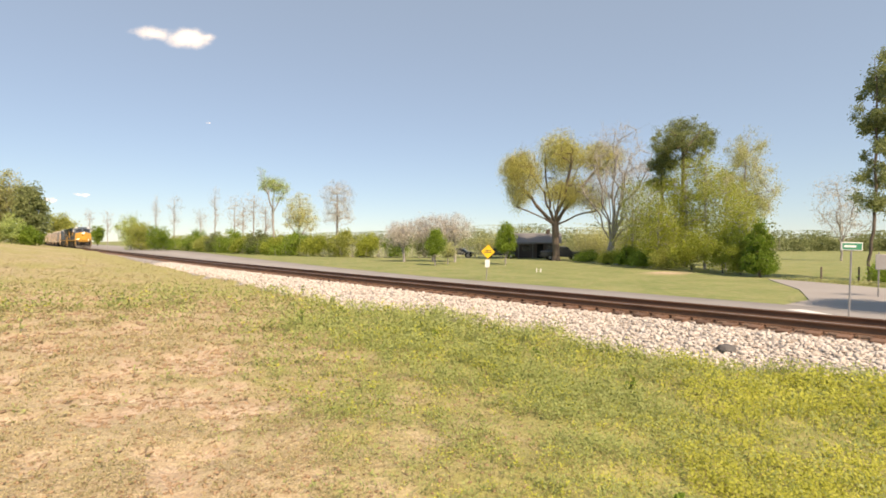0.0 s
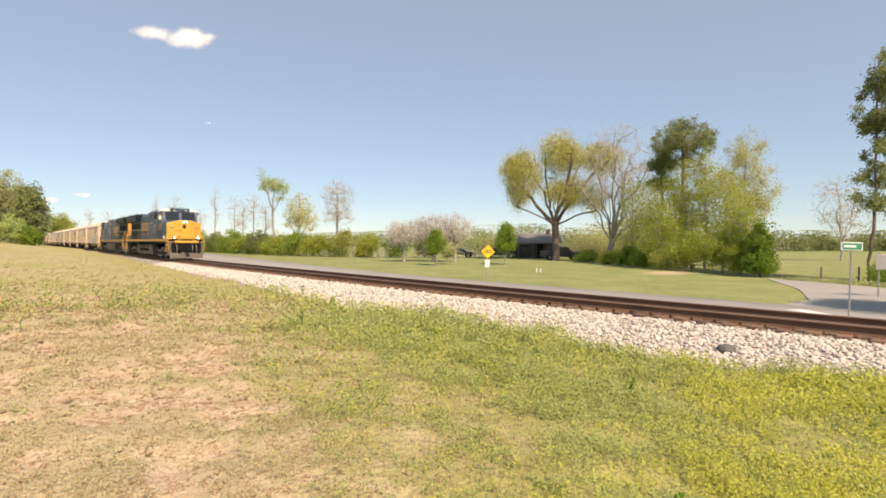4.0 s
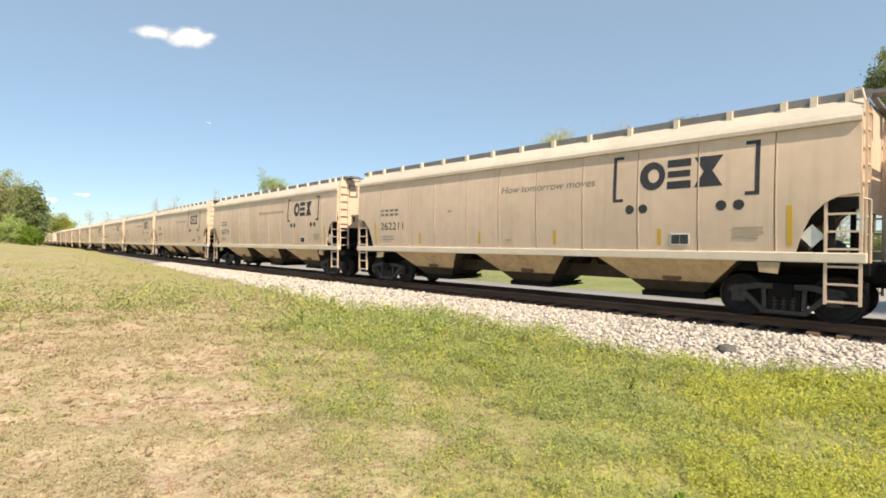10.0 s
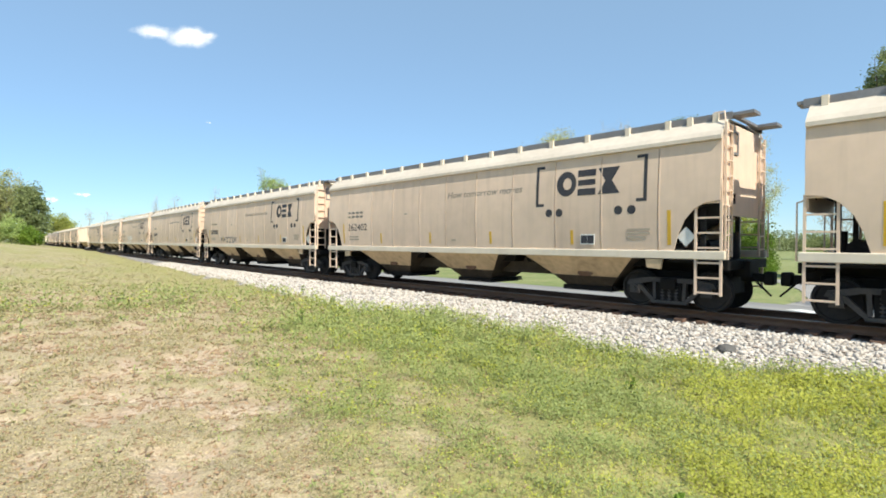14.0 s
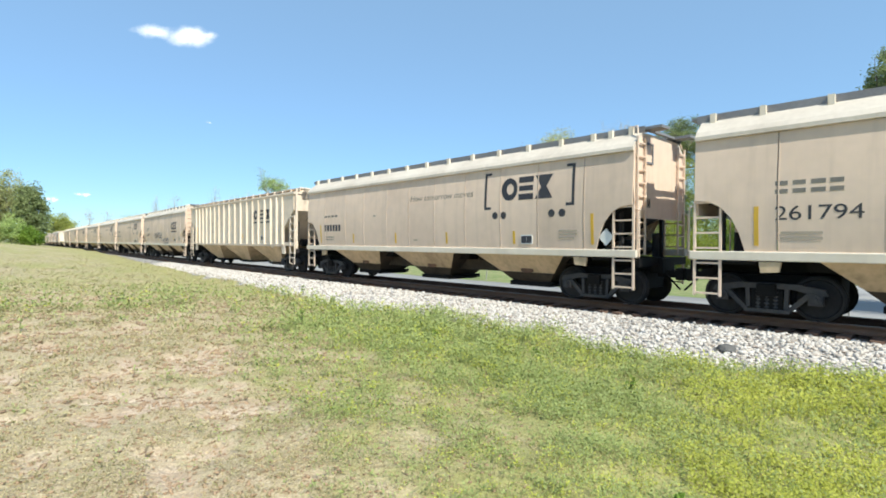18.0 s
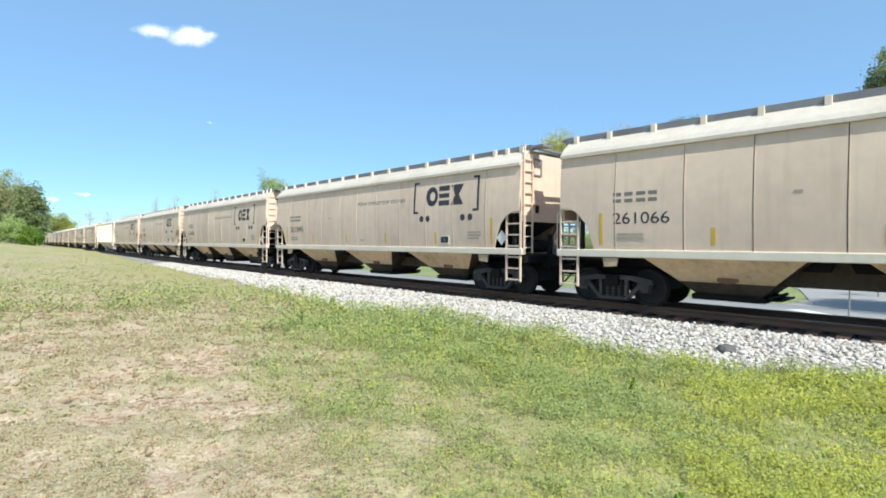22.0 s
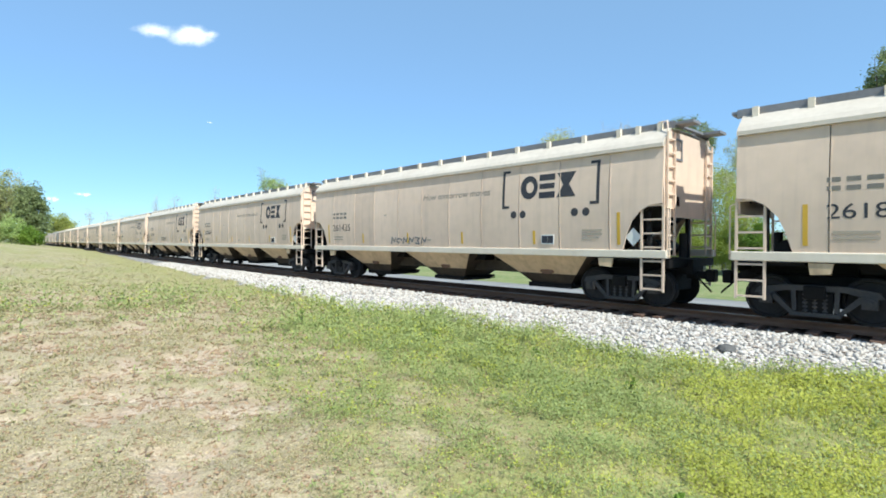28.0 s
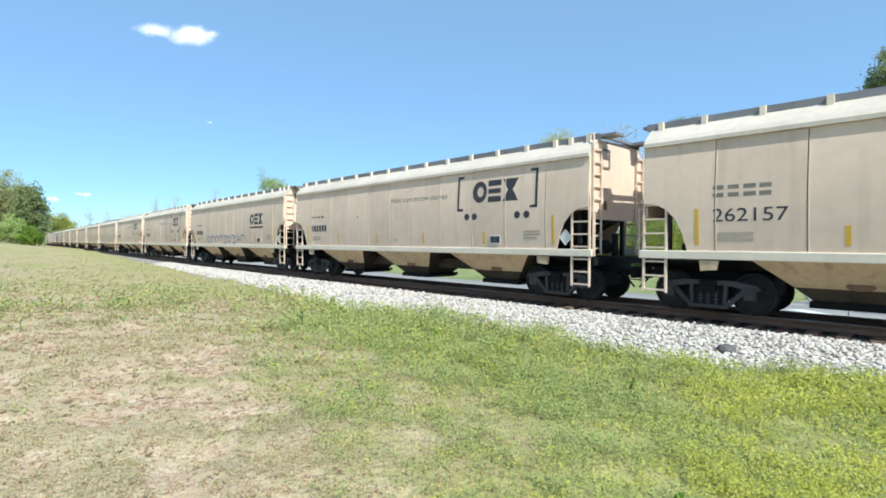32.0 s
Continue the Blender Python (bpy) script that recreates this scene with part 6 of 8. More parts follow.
M["spray_dark"] = surface("dark_spray", (0.10, 0.10, 0.11), (0.25, 0.23, 0.21), 0.5, 0.7)
M["spray_blue"] = surface("pale_blue_spray", (0.26, 0.29, 0.36), (0.38, 0.36, 0.34), 0.5, 0.7)
M["spray_white"] = surface("white_spray", (0.72, 0.72, 0.72), (0.5, 0.48, 0.46), 0.3, 0.7)
M["spray_violet"] = surface("violet_spray", (0.22, 0.20, 0.32), (0.34, 0.32, 0.36), 0.5, 0.7)
NUMBERS = {0: "261547", 1: "261818", 2: "262211", 3: "262729", 4: "262192", 5: "261541", 7: "262402", 10: "262314", 11: "261794", 14: "265495", 15: "262475", 16: "261066", 17: "261845",
           18: "261606", 19: "262004", 20: "261812", 23: "261828", 24: "261425", 25: "263064", 26: "262600", 27: "262008", 28: "262157"}
CARS, PITCH, REAR0, EXTRA = 44, 18.39, -3.687, 1.4
train = []     # thing, distance at 9 s

lead = locomotive("dark blue diesel locomotive with a bright yellow nose and sill stripe")
loco_marks(lead, False, -1)
train.append((lead, 62.5 - 12.05, 0))
second = locomotive("weathered dark blue diesel locomotive running cab last", True)
loco_marks(second, True, 1)
train.append((second, 62.5 - 24.3 - 11.75, 180))

plain = thing("hopper_car", "dusty beige covered hopper car with dark lettering", "hopper car", "hopper cars of the train")
hopper_shell(plain)
hopper_marks(plain)
odd = thing("hopper_car", "grey-beige covered hopper car with underlined lettering and dark streaks", "hopper car", "hopper cars of the train")
hopper_shell(odd)
hopper_marks(odd, False)
distant = thing("hopper_car", "dusty beige covered hopper car far along the train", "hopper car", "hopper cars of the train")
hopper_shell(distant, split=False)
old = thing("ribbed_hopper_car", "older beige hopper car with upright ribs and open sloping ends", "hopper car", "hopper cars of the train")
ribbed_hopper(old)
white_old = thing("ribbed_hopper_car", "pale grey-white hopper car with upright ribs and open ends", "hopper car", "hopper cars of the train")
ribbed_hopper(white_old, "pale")

# slack in the couplings: how far each car runs ahead of even spacing
SLACK_CAR = (0, 1, 2, 3, 4, 5, 6, 7, 10, 11, 12, 14, 15, 16, 18, 19, 20, 24, 26, 27, 29)
SLACK_BY = (0.0, -0.12, 0.02, -0.24, -0.16, 0.07, 0.03, -0.02, 0.27, 0.22, 0.24, 0.22, 0.18, 0.19, 0.32, 0.33, 0.35, -0.04, -0.10, -0.05, -0.08)
at = REAR0
used = set()
for n in range(CARS):
    kind = {13: old, 21: white_old, 14: odd, 30: odd}.get(n, plain if n < 33 else distant)
    ribbed = kind in (old, white_old)
    if ribbed:
        at -= EXTRA
    rear = at
    middle = rear + (9.3 + (0.0 if n == 13 else 0.2) if ribbed else HALF + float(np.interp(n, SLACK_CAR, SLACK_BY)))
    if kind in used:
        ob = copy_thing(kind, Matrix())
    else:
        ob = kind
        used.add(kind)
    train.append((ob, middle, 0))
    at -= PITCH
for n, (ob, s, turn) in enumerate(train[2:]):
    if n not in (13, 21) and n < 33:
        hopper_number(ob, NUMBERS.get(n, ""))
for n, spec in {10: (4.6, 7.6, 1.55, 2.25, "spray_white", 5, 4), 14: (5.6, 12.0, 1.7, 2.3, "spray_dark", 8, 0), 15: (12.8, 14.6, 1.5, 1.75, "spray_dark", 9, 6),
                8: (3.5, 6.5, 1.6, 1.95, "spray_dark", 12, 6), 24: (6.0, 8.2, 1.6, 1.85, "spray_dark", 23, 6), 26: (6.2, 8.2, 1.75, 2.05, "spray_dark", 27, 6),
                30: (4.0, 11.5, 1.55, 2.1, "spray_violet", 31, 9), 22: (13.6, 15.6, 1.55, 1.75, "spray_dark", 33, 6)}.items():
    ob = train[2 + n][0]
    if not spec[6]:
        lettering("graffiti", "ONTUE", 0.55, 3.1, -HALF + 5.6, -1.612, 1.95, "spray_dark", ob)
        lettering("graffiti", "H2O", 0.5, 2.2, -HALF + 9.1, -1.61, 1.45, "spray_dark", ob)
        continue
    scrawl(ob, -HALF + spec[0], -HALF + spec[1], spec[2], spec[3], spec[4], spec[5], spec[6], 0.09 if spec[4] != "spray_dark" else 0.055)
    ob["label"] = "dusty beige covered hopper car with spray-painted graffiti along its side"

def throw_up(parent, u0, letters, z0, z1, fill="spray_silver", line="spray_dark"):
    """Silver bubble-shaped blocks with dark outlines, spelling nothing."""
    x = -HALF + u0
    for w, dip, cut in letters:
        outer = [(x, z0 + 0.04), (x + w * 0.45, z0), (x + w, z0 + 0.05), (x + w * 0.96, z0 + (z1 - z0) * dip), (x + w * 1.02, z1 - 0.03), (x + w * 0.55, z1), (x + w * cut, z1 - (z1 - z0) * 0.18), (x + 0.03, z1 - 0.05), (x - 0.04, z0 + (z1 - z0) * 0.5)]
        cx, cz = sum(p[0] for p in outer) / 9, sum(p[1] for p in outer) / 9
        inner = [(cx + (px - cx) * 0.88, cz + (pz - cz) * 0.88) for px, pz in outer]
        y = -side_y(1.9) - 0.012
        bm = bmesh.new()
        plate(bm, outer, y + 0.004, 0.006)
        edge = part("graffiti_outline", bm, line, parent)
        bm = bmesh.new()
        plate(bm, inner, y - 0.003, 0.006)
        part("graffiti_fill", bm, fill, edge)
        bm = bmesh.new()
        plate(bm, [(x + w * 0.42, z0 + (z1 - z0) * 0.25), (x + w * 0.52, z0 + (z1 - z0) * 0.25), (x + w * 0.58, z0 + (z1 - z0) * 0.62), (x + w * 0.44, z0 + (z1 - z0) * 0.6)], y - 0.009, 0.004)
        part("graffiti_hole", bm, line, edge)
        x += w + 0.02


M["spray_silver"] = surface("silver_spray", (0.40, 0.40, 0.41), (0.28, 0.27, 0.26), 0.5, 0.55)
M["spray_pale"] = surface("pale_spray", (0.60, 0.48, 0.38), (0.46, 0.40, 0.37), 0.5, 0.6)
throw_up(train[2][0], 6.85, ((1.3, 0.5, 0.3), (1.05, 0.4, 0.6), (1.25, 0.6, 0.35), (1.1, 0.45, 0.25), (1.2, 0.55, 0.5)), 1.49, 2.30, "spray_pale", "spray_blue")
train[2][0]["label"] = "dusty beige covered hopper car with pale bubble graffiti"
throw_up(train[2 + 23][0], 7.15, ((1.0, 0.55, 0.3), (0.85, 0.4, 0.7), (0.8, 0.6, 0.4), (0.9, 0.35, 0.25)), 1.50, 2.40)
scrawl(train[2 + 23][0], -HALF + 4.4, -HALF + 6.4, 1.85, 2.25, "spray_dark", 61, 9, 0.035)
scrawl(train[2 + 23][0], -HALF + 12.9, -HALF + 15.2, 1.98, 2.38, "spray_dark", 62, 10, 0.04)
train[2 + 23][0]["label"] = "dusty beige covered hopper car with silver graffiti blocks"

# ---- plants ----
def limb_mesh(segs, sides=5):
    """Tapered round pieces: (p, q, r0, r1) each."""
    p, q = np.array([s[0] for s in segs]), np.array([s[1] for s in segs])
    r0, r1 = np.array([s[2] for s in segs]), np.array([s[3] for s in segs])
    d = q - p
    d /= np.linalg.norm(d, axis=1, keepdims=True) + 1e-9
    ref = np.where(np.abs(d[:, 2:3]) > 0.9, np.array([[1.0, 0, 0]]), np.array([[0, 0, 1.0]]))
    u = np.cross(d, ref)
    u /= np.linalg.norm(u, axis=1, keepdims=True)
    w = np.cross(d, u)
    a = 2 * np.pi * np.arange(sides) / sides
    ring = np.cos(a)[None, :, None] * u[:, None] + np.sin(a)[None, :, None] * w[:, None]
    v = np.stack([p[:, None] + ring * r0[:, None, None], q[:, None] + ring * r1[:, None, None]], 1).reshape(-1, 3)
    i = np.arange(sides)
    f = np.stack([i, (i + 1) % sides, (i + 1) % sides + sides, i + sides], 1)
    return v, (f[None] + (2 * sides * np.arange(len(segs)))[:, None, None]).reshape(-1, 4)


def leaf_quads(pos, size, rng, long=1.5):
    """Small kite-shaped leaves at random turns."""
    k = len(pos)
    n = rng.normal(size=(k, 3))
    n /= np.linalg.norm(n, axis=1, keepdims=True)
    t = np.cross(n, rng.normal(size=(k, 3)))
    t /= np.linalg.norm(t, axis=1, keepdims=True) + 1e-9
    b = np.cross(n, t)
    s = (size * rng.uniform(0.6, 1.4, k))[:, None]
    v = np.stack([pos - t * s * long * 0.5, pos + b * s * 0.5, pos + t * s * long * 0.5, pos - b * s * 0.5], 1)
    return v.reshape(-1, 3), np.arange(4 * k).reshape(k, 4)


def canopy(rng, lobes, tips, trunk_r, fork, mains=7, wander=0.10, lead=None, arch=0.10):
    """Branches that reach out to points spread through the lobes (x, y, z, rx, ry, rz) of a crown."""
    lob = np.array(lobes, float)
    vol = np.prod(lob[:, 3:], axis=1) ** 0.75
    i = rng.choice(len(lob), tips, p=vol / vol.sum())
    d = rng.normal(size=(tips, 3))
    d *= (rng.random(tips) ** 0.42 / np.linalg.norm(d, axis=1))[:, None]
    goal = lob[i, :3] + d * lob[i, 3:]
    pos, up = [np.array([0, 0, -0.3])], [-1]
    top = lob[:, 2].mean() if lead is None else lead
    steps = 7
    for k in range(1, steps + 1):
        f = k / steps
        pos.append(np.array([lob[:, 0].mean() * 0.25 * f * f + rng.normal() * 0.003 * top, rng.normal() * 0.003 * top, fork * f]))
        up.append(len(pos) - 2)
    start = len(pos) - 1
    if lead is not None:
        for k in range(1, steps + 1):
            pos.append(pos[start] + np.array([rng.normal() * 0.004 * lead, rng.normal() * 0.004 * lead, (lead - fork) * k / steps]))
            up.append(len(pos) - 2)
    # a few far goals first: they become the main limbs
    first = [int(np.argmax(np.linalg.norm(goal - pos[start], axis=1)))]
    near = np.linalg.norm(goal - goal[first[0]], axis=1)
    while len(first) < mains:
        j = int(np.argmax(near))
        first.append(j)
        near = np.minimum(near, np.linalg.norm(goal - goal[j], axis=1))
    rest = [j for j in rng.permutation(tips) if j not in set(first)]
    leaf_at = []
    store, seen = np.zeros((tips * 16 + 64, 3)), 0
    span = max(0.5, np.linalg.norm(goal - pos[start], axis=1).max())
    for n, j in enumerate(first + rest):
        g = goal[j]
        while seen < len(pos):
            store[seen] = pos[seen]
            seen += 1
        p = store[start:seen]
        cost = np.linalg.norm(p - g, axis=1) + np.maximum(0, p[:, 2] - g[2]) * 0.8 + 0.12 * np.linalg.norm(p - pos[start], axis=1)
        if n < mains and lead is None:
            k = start
        else:
            k = start + int(np.argmin(cost))
        q = pos[k]
        dist = np.linalg.norm(g - q)
        cuts = max(1, int(dist / (span * 0.11)))
        bend = rng.normal(size=3) * dist * wander + np.array([0, 0, dist * arch])
        for c in range(1, cuts + 1):
            f = c / cuts
            pos.append(q + (g - q) * f + bend * 4 * f * (1 - f) * 0.5 + (rng.normal(size=3) * dist * 0.02 if c < cuts else 0))
            up.append(k if c == 1 else len(pos) - 2)
        leaf_at.append(len(pos) - 1)
    weight = np.zeros(len(pos))
    weight[leaf_at] = 1
    for k in range(len(pos) - 1, 0, -1):
        weight[up[k]] += weight[k]
    r = trunk_r * (weight / weight[0]) ** 0.5
    r = np.maximum(r, trunk_r * 0.012)
    segs = [(pos[up[k]], pos[k], min(r[up[k]], r[k] * 1.5), r[k]) for k in range(1, len(pos))]
    segs[0] = (segs[0][0], segs[0][1], trunk_r * 1.5, segs[0][3])
    return segs, np.array(pos)[leaf_at]


def tree(name, label, x, y, lobes, leaf, count, size, seed, bark="bark", group="", tips=260, trunk_r=0.15, fork=2.0, mains=7, lead=None, puff=0.35, hang=0.0, twigs=2, kind="tree", wander=0.10, arch=0.10):
    """A tree; its lobes are given as (across, up, half width, half height[, depth]) with x across the view."""
    rng = np.random.default_rng(seed)
    root = thing(name, label, kind, group, Matrix.Translation((x, y, float(ground_z(x, y)) - 0.05)) @ Matrix.Rotation(radians(45), 4, "Z"))
    full = [(q[0], q[4] if len(q) > 4 else 0.0, q[1], q[2], q[2], q[3]) for q in lobes]
    segs, ends = canopy(rng, full, tips, trunk_r, fork, mains, wander, lead, arch)
    reach = puff * 2.2
    for _ in range(twigs):
        e = ends + rng.normal(size=ends.shape) * reach * 0.6 + np.array([0, 0, reach * 0.25])
        segs += [(p, q, trunk_r * 0.022, trunk_r * 0.008) for p, q in zip(ends, e)]
    v, f = limb_mesh(segs, 4)
    ob = new("trunk", mesh_of("trunk", v, f, bark))
    ob.parent = root
    if count:
        i = rng.integers(0, len(ends), count)
        own = rng.uniform(0.5, 1.4, len(ends))[i]
        off = np.clip(rng.normal(size=(count, 3)), -1.9, 1.9) * puff * own[:, None]
        off[:, 2] -= rng.exponential(1.0, count) * hang
        pick = ends[i] + off
        pick[:, 2] = np.maximum(pick[:, 2], 0.15 + 0.3 * rng.random(count))
        v, f = leaf_quads(pick, size, rng)
        ob = new("crown", mesh_of("crown", v, f, leaf))
        ob.parent = root
    return root


def bush(name, label, x, y, h, r, leaf, count, size, seed, group=""):
    return tree(name, label, x, y, [(0, h * 0.45, r * 0.8, h * 0.4), (-r * 0.4, h * 0.35, r * 0.6, h * 0.3), (r * 0.35, h * 0.6, r * 0.5, h * 0.32)], leaf, count, size, seed, "bark", group, 70, 0.06, h * 0.06, 8, None, min(0.3, r * 0.16), 0.0, 1, "bush")


def thicket(name, label, path, depth, h, leaf, count, size, seed, stems=60):
    """A belt of wood or scrub along a line of (x, y), too dense to count."""
    rng = np.random.default_rng(seed)
    p = np.array(path, float)
    d = np.linalg.norm(np.diff(p, axis=0), axis=1)
    cum = np.concatenate([[0], np.cumsum(d)])

    def along(s):
        return np.stack([np.interp(s, cum, p[:, 0]), np.interp(s, cum, p[:, 1])], 1)
    k = max(12, int(cum[-1] / (h * 0.16)))
    cs = rng.uniform(0, cum[-1], k)
    centre = along(cs) + rng.normal(size=(k, 2)) * depth * 0.4
    ch = h * rng.uniform(0.45, 1.15, k)
    i = rng.integers(0, k, count)
    pos = np.empty((count, 3))
    g = np.clip(rng.normal(size=(count, 3)), -1.9, 1.25)
    pos[:, :2] = centre[i] + g[:, :2] * (ch[i] * 0.30)[:, None]
    z0 = ground_z(pos[:, 0], pos[:, 1])
    pos[:, 2] = z0 + np.abs(ch[i] * (0.46 + 0.28 * g[:, 2]))
    v, f = leaf_quads(pos, size, rng, 1.3)
    segs = []
    for j in rng.integers(0, k, stems):
        b = np.array([*centre[j], 0]) + np.array([*rng.normal(size=2), 0]) * h * 0.2
        b[2] = ground_z(b[0], b[1]) - 0.1
        segs.append((b, b + np.array([rng.normal() * 0.08 * h, rng.normal() * 0.08 * h, ch[j] * rng.uniform(0.4, 0.95)]), h * 0.009, h * 0.002))
    v2, f2 = limb_mesh(segs, 4)
    ob = tagged(new(name, mesh_of(name, v, f, leaf)), label, "woods", kind="stuff")
    st = new("stems", mesh_of("stems", v2, f2, "bark_pale"))
    st.parent = ob
    st["kind"] = "stuff"


def make_plants():
    tree("willow_tree", "broad willow tree in yellow-green spring leaf on the lawn", -36.2, 57.1, [(-4.4, 11.0, 2.5, 3.2), (-5.6, 12.2, 1.6, 1.6), (0.6, 13.9, 2.8, 2.7), (5.6, 13.4, 2.7, 1.9), (1.6, 9.2, 3.2, 2.0), (-4.9, 8.3, 0.9, 1.4), (4.9, 8.0, 1.5, 1.7)],
         "leaf_willow", 78000, 0.088, 11, "bark", tips=820, trunk_r=0.46, fork=4.6, mains=11, puff=0.46, hang=0.25, wander=0.06)
    tree("bare_oak_tree", "tall spreading tree with pale bare twigs and first buds", -28.5, 56.3, [(0.9, 11.5, 4.0, 5.0), (2.9, 8.5, 3.6, 3.6), (-1.6, 8.5, 2.0, 2.6), (3.6, 4.8, 2.0, 1.0)],
         "leaf_bud", 12000, 0.06, 12, "bark_pale", tips=460, trunk_r=0.36, fork=2.4, mains=18, puff=0.36, twigs=6, wander=0.03, arch=0.02)
    tree("pine_tree", "tall pine tree with a dark rounded crown", -19.5, 54.0, [(0.2, 13.3, 3.2, 1.5), (-0.6, 12.2, 2.9, 1.0), (0.0, 14.3, 1.5, 0.9), (1.6, 12.0, 1.6, 0.7), (1.7, 9.8, 1.4, 0.7), (-0.8, 8.6, 1.6, 0.7), (0.6, 10.8, 1.9, 0.7), (0.8, 7.2, 1.7, 0.8), (-1.2, 6.6, 1.2, 0.6), (2.3, 12.8, 1.2, 0.8), (2.2, 8.4, 1.1, 0.6)],
         "leaf_pine", 33000, 0.075, 13, "bark", tips=260, trunk_r=0.24, fork=7.0, mains=6, lead=14.2, puff=0.24)
    tree("pine_tree", "slim pine tree with dark needle tufts", -21.8, 54.8, [(0, 10.5, 1.4, 1.0), (-0.4, 8.6, 1.3, 0.6), (0.3, 12.0, 0.8, 0.7)], "leaf_pine", 16000, 0.08, 14, "bark", tips=90, trunk_r=0.18, fork=6.0, mains=4, lead=12.2, puff=0.24)
    for k, (x, y, h, r) in enumerate(((-23.5, 51.5, 9.6, 2.0), (-20.6, 49.2, 8.8, 1.9), (-17.6, 50.0, 10.8, 2.0), (-15.6, 49.0, 11.8, 1.9), (-13.8, 48.6, 9.4, 2.1), (-12.2, 46.5, 6.6, 1.7), (-18.6, 46.2, 7.0, 1.6), (-19.2, 51.6, 10.0, 1.7))):
        tree("young_tree", "slender young tree in fresh yellow-green leaf", x, y, [(0, h * 0.72, r * 0.75, h * 0.24), (r * 0.25, h * 0.48, r, h * 0.2), (-r * 0.3, h * 0.3, r * 0.8, h * 0.16)], "leaf_spring", 7500, 0.075, 20 + k, "bark_pale", "roadside grove",
             tips=150, trunk_r=0.13, fork=h * 0.16, mains=5, lead=h * 0.93, puff=0.40)
    tree("leafing_tree", "tall thin tree with hazy pale new leaves", -14.0, 55.5, [(0, 9.8, 2.2, 3.6), (0.8, 6.6, 2.4, 2.2), (-2.2, 8.0, 1.6, 2.0)], "leaf_dull", 26000, 0.07, 31, "bark_pale", tips=190, trunk_r=0.17, fork=2.6, mains=6, lead=12.6, puff=0.34, twigs=3)
    for k, (x, y, h, r, leaf) in enumerate(((-23.4, 50.4, 2.2, 1.5, "leaf_green"), (-20.6, 47.6, 2.0, 1.6, "leaf_green"), (-17.6, 45.6, 2.4, 1.6, "leaf_hedge"), (-15.2, 44.6, 3.8, 1.7, "leaf_spring"), (-12.6, 43.6, 4.6, 1.7, "leaf_spring"), (-11.0, 42.4, 3.6, 1.3, "leaf_spring"), (-26.2, 52.4, 1.6, 1.6, "leaf_spring"), (-30.6, 55.2, 1.5, 1.5, "leaf_green"))):
        bush("roadside_bush", "dense spring-green undergrowth bush", x, y, h, r, leaf, 6500, 0.075, 40 + k, "grove undergrowth")
    tree("cedar_tree", "small dense dark green cedar by the road", -9.3, 40.2, [(0, 1.1, 1.1, 1.0), (0.05, 2.3, 0.85, 0.9), (0, 3.3, 0.4, 0.7)], "leaf_green", 16000, 0.07, 50, tips=150, trunk_r=0.1, fork=0.3, mains=6, lead=3.7, puff=0.15)
    tree("pine_tree", "large dark pine tree beside the side road", -3.5, 40.2, [(2.0, 12.0, 2.2, 1.6), (1.0, 10.0, 1.9, 1.2), (2.6, 8.6, 2.0, 1.0), (0.4, 8.0, 1.2, 0.8), (0.9, 6.4, 1.5, 0.8), (-0.2, 4.9, 1.0, 0.5), (2.0, 4.6, 1.6, 0.8), (2.4, 14.0, 1.5, 1.0)],
         "leaf_pine", 46000, 0.08, 51, "bark", tips=300, trunk_r=0.11, fork=4.4, mains=7, lead=13.6, puff=0.18)
    tree("shade_tree", "leafy tree by the road that shades the asphalt", 3.6, 22.6, [(0, 5.6, 2.0, 1.7), (1.2, 7.0, 1.7, 1.3)], "leaf_spring", 16000, 0.11, 57, tips=150, trunk_r=0.16, fork=2.6, mains=6, puff=0.34)
    bush("roadside_bush", "low green bush at the foot of the pine", -2.4, 39.0, 1.5, 1.3, "leaf_green", 8000, 0.06, 52, "grove undergrowth")
    tree("bare_tree", "leafless grey tree beyond the field", -10.6, 88.2, [(-0.5, 8.6, 3.4, 3.2), (0.6, 5.6, 3.6, 2.2)], "leaf_bud", 3500, 0.09, 53, "bark_pale", tips=240, trunk_r=0.17, fork=2.4, mains=9, puff=0.4, twigs=5, wander=0.04, arch=0.02)
    for k, (x, y, h, r) in enumerate(((-44.6, 38.5, 5.2, 2.1), (-43.0, 41.6, 6.2, 2.3), (-40.2, 42.4, 5.9, 2.2))):
        tree("blossom_tree", "small garden tree in fading pinkish blossom", x, y, [(0, h * 0.66, r, h * 0.26), (-r * 0.4, h * 0.55, r * 0.7, h * 0.2)], "leaf_redbud", 8000, 0.07, 60 + k, "bark_pale", "garden trees", tips=170, trunk_r=0.15, fork=h * 0.3, mains=7, puff=0.28, twigs=3)
    tree("garden_tree", "small leafy green garden tree on the lawn", -35.8, 34.9, [(0, 2.0, 0.9, 0.9), (0, 2.8, 0.6, 0.7)], "leaf_green", 12000, 0.07, 64, "bark_pale", "garden trees", tips=80, trunk_r=0.07, fork=0.8, mains=5, puff=0.2)
    tree("garden_tree", "small leafy green garden tree on the lawn", -32.8, 42.2, [(0, 2.4, 1.0, 1.2), (0, 3.5, 0.7, 0.8)], "leaf_green", 14000, 0.07, 65, "bark_pale", "garden trees", tips=90, trunk_r=0.08, fork=0.9, mains=5, puff=0.22)
    tree("garden_tree", "low dark young tree on the lawn", -36.9, 37.8, [(0, 1.5, 0.9, 0.6)], "leaf_dull", 2500, 0.07, 66, "bark_pale", "garden trees", tips=50, trunk_r=0.07, fork=0.7, mains=5, puff=0.2)
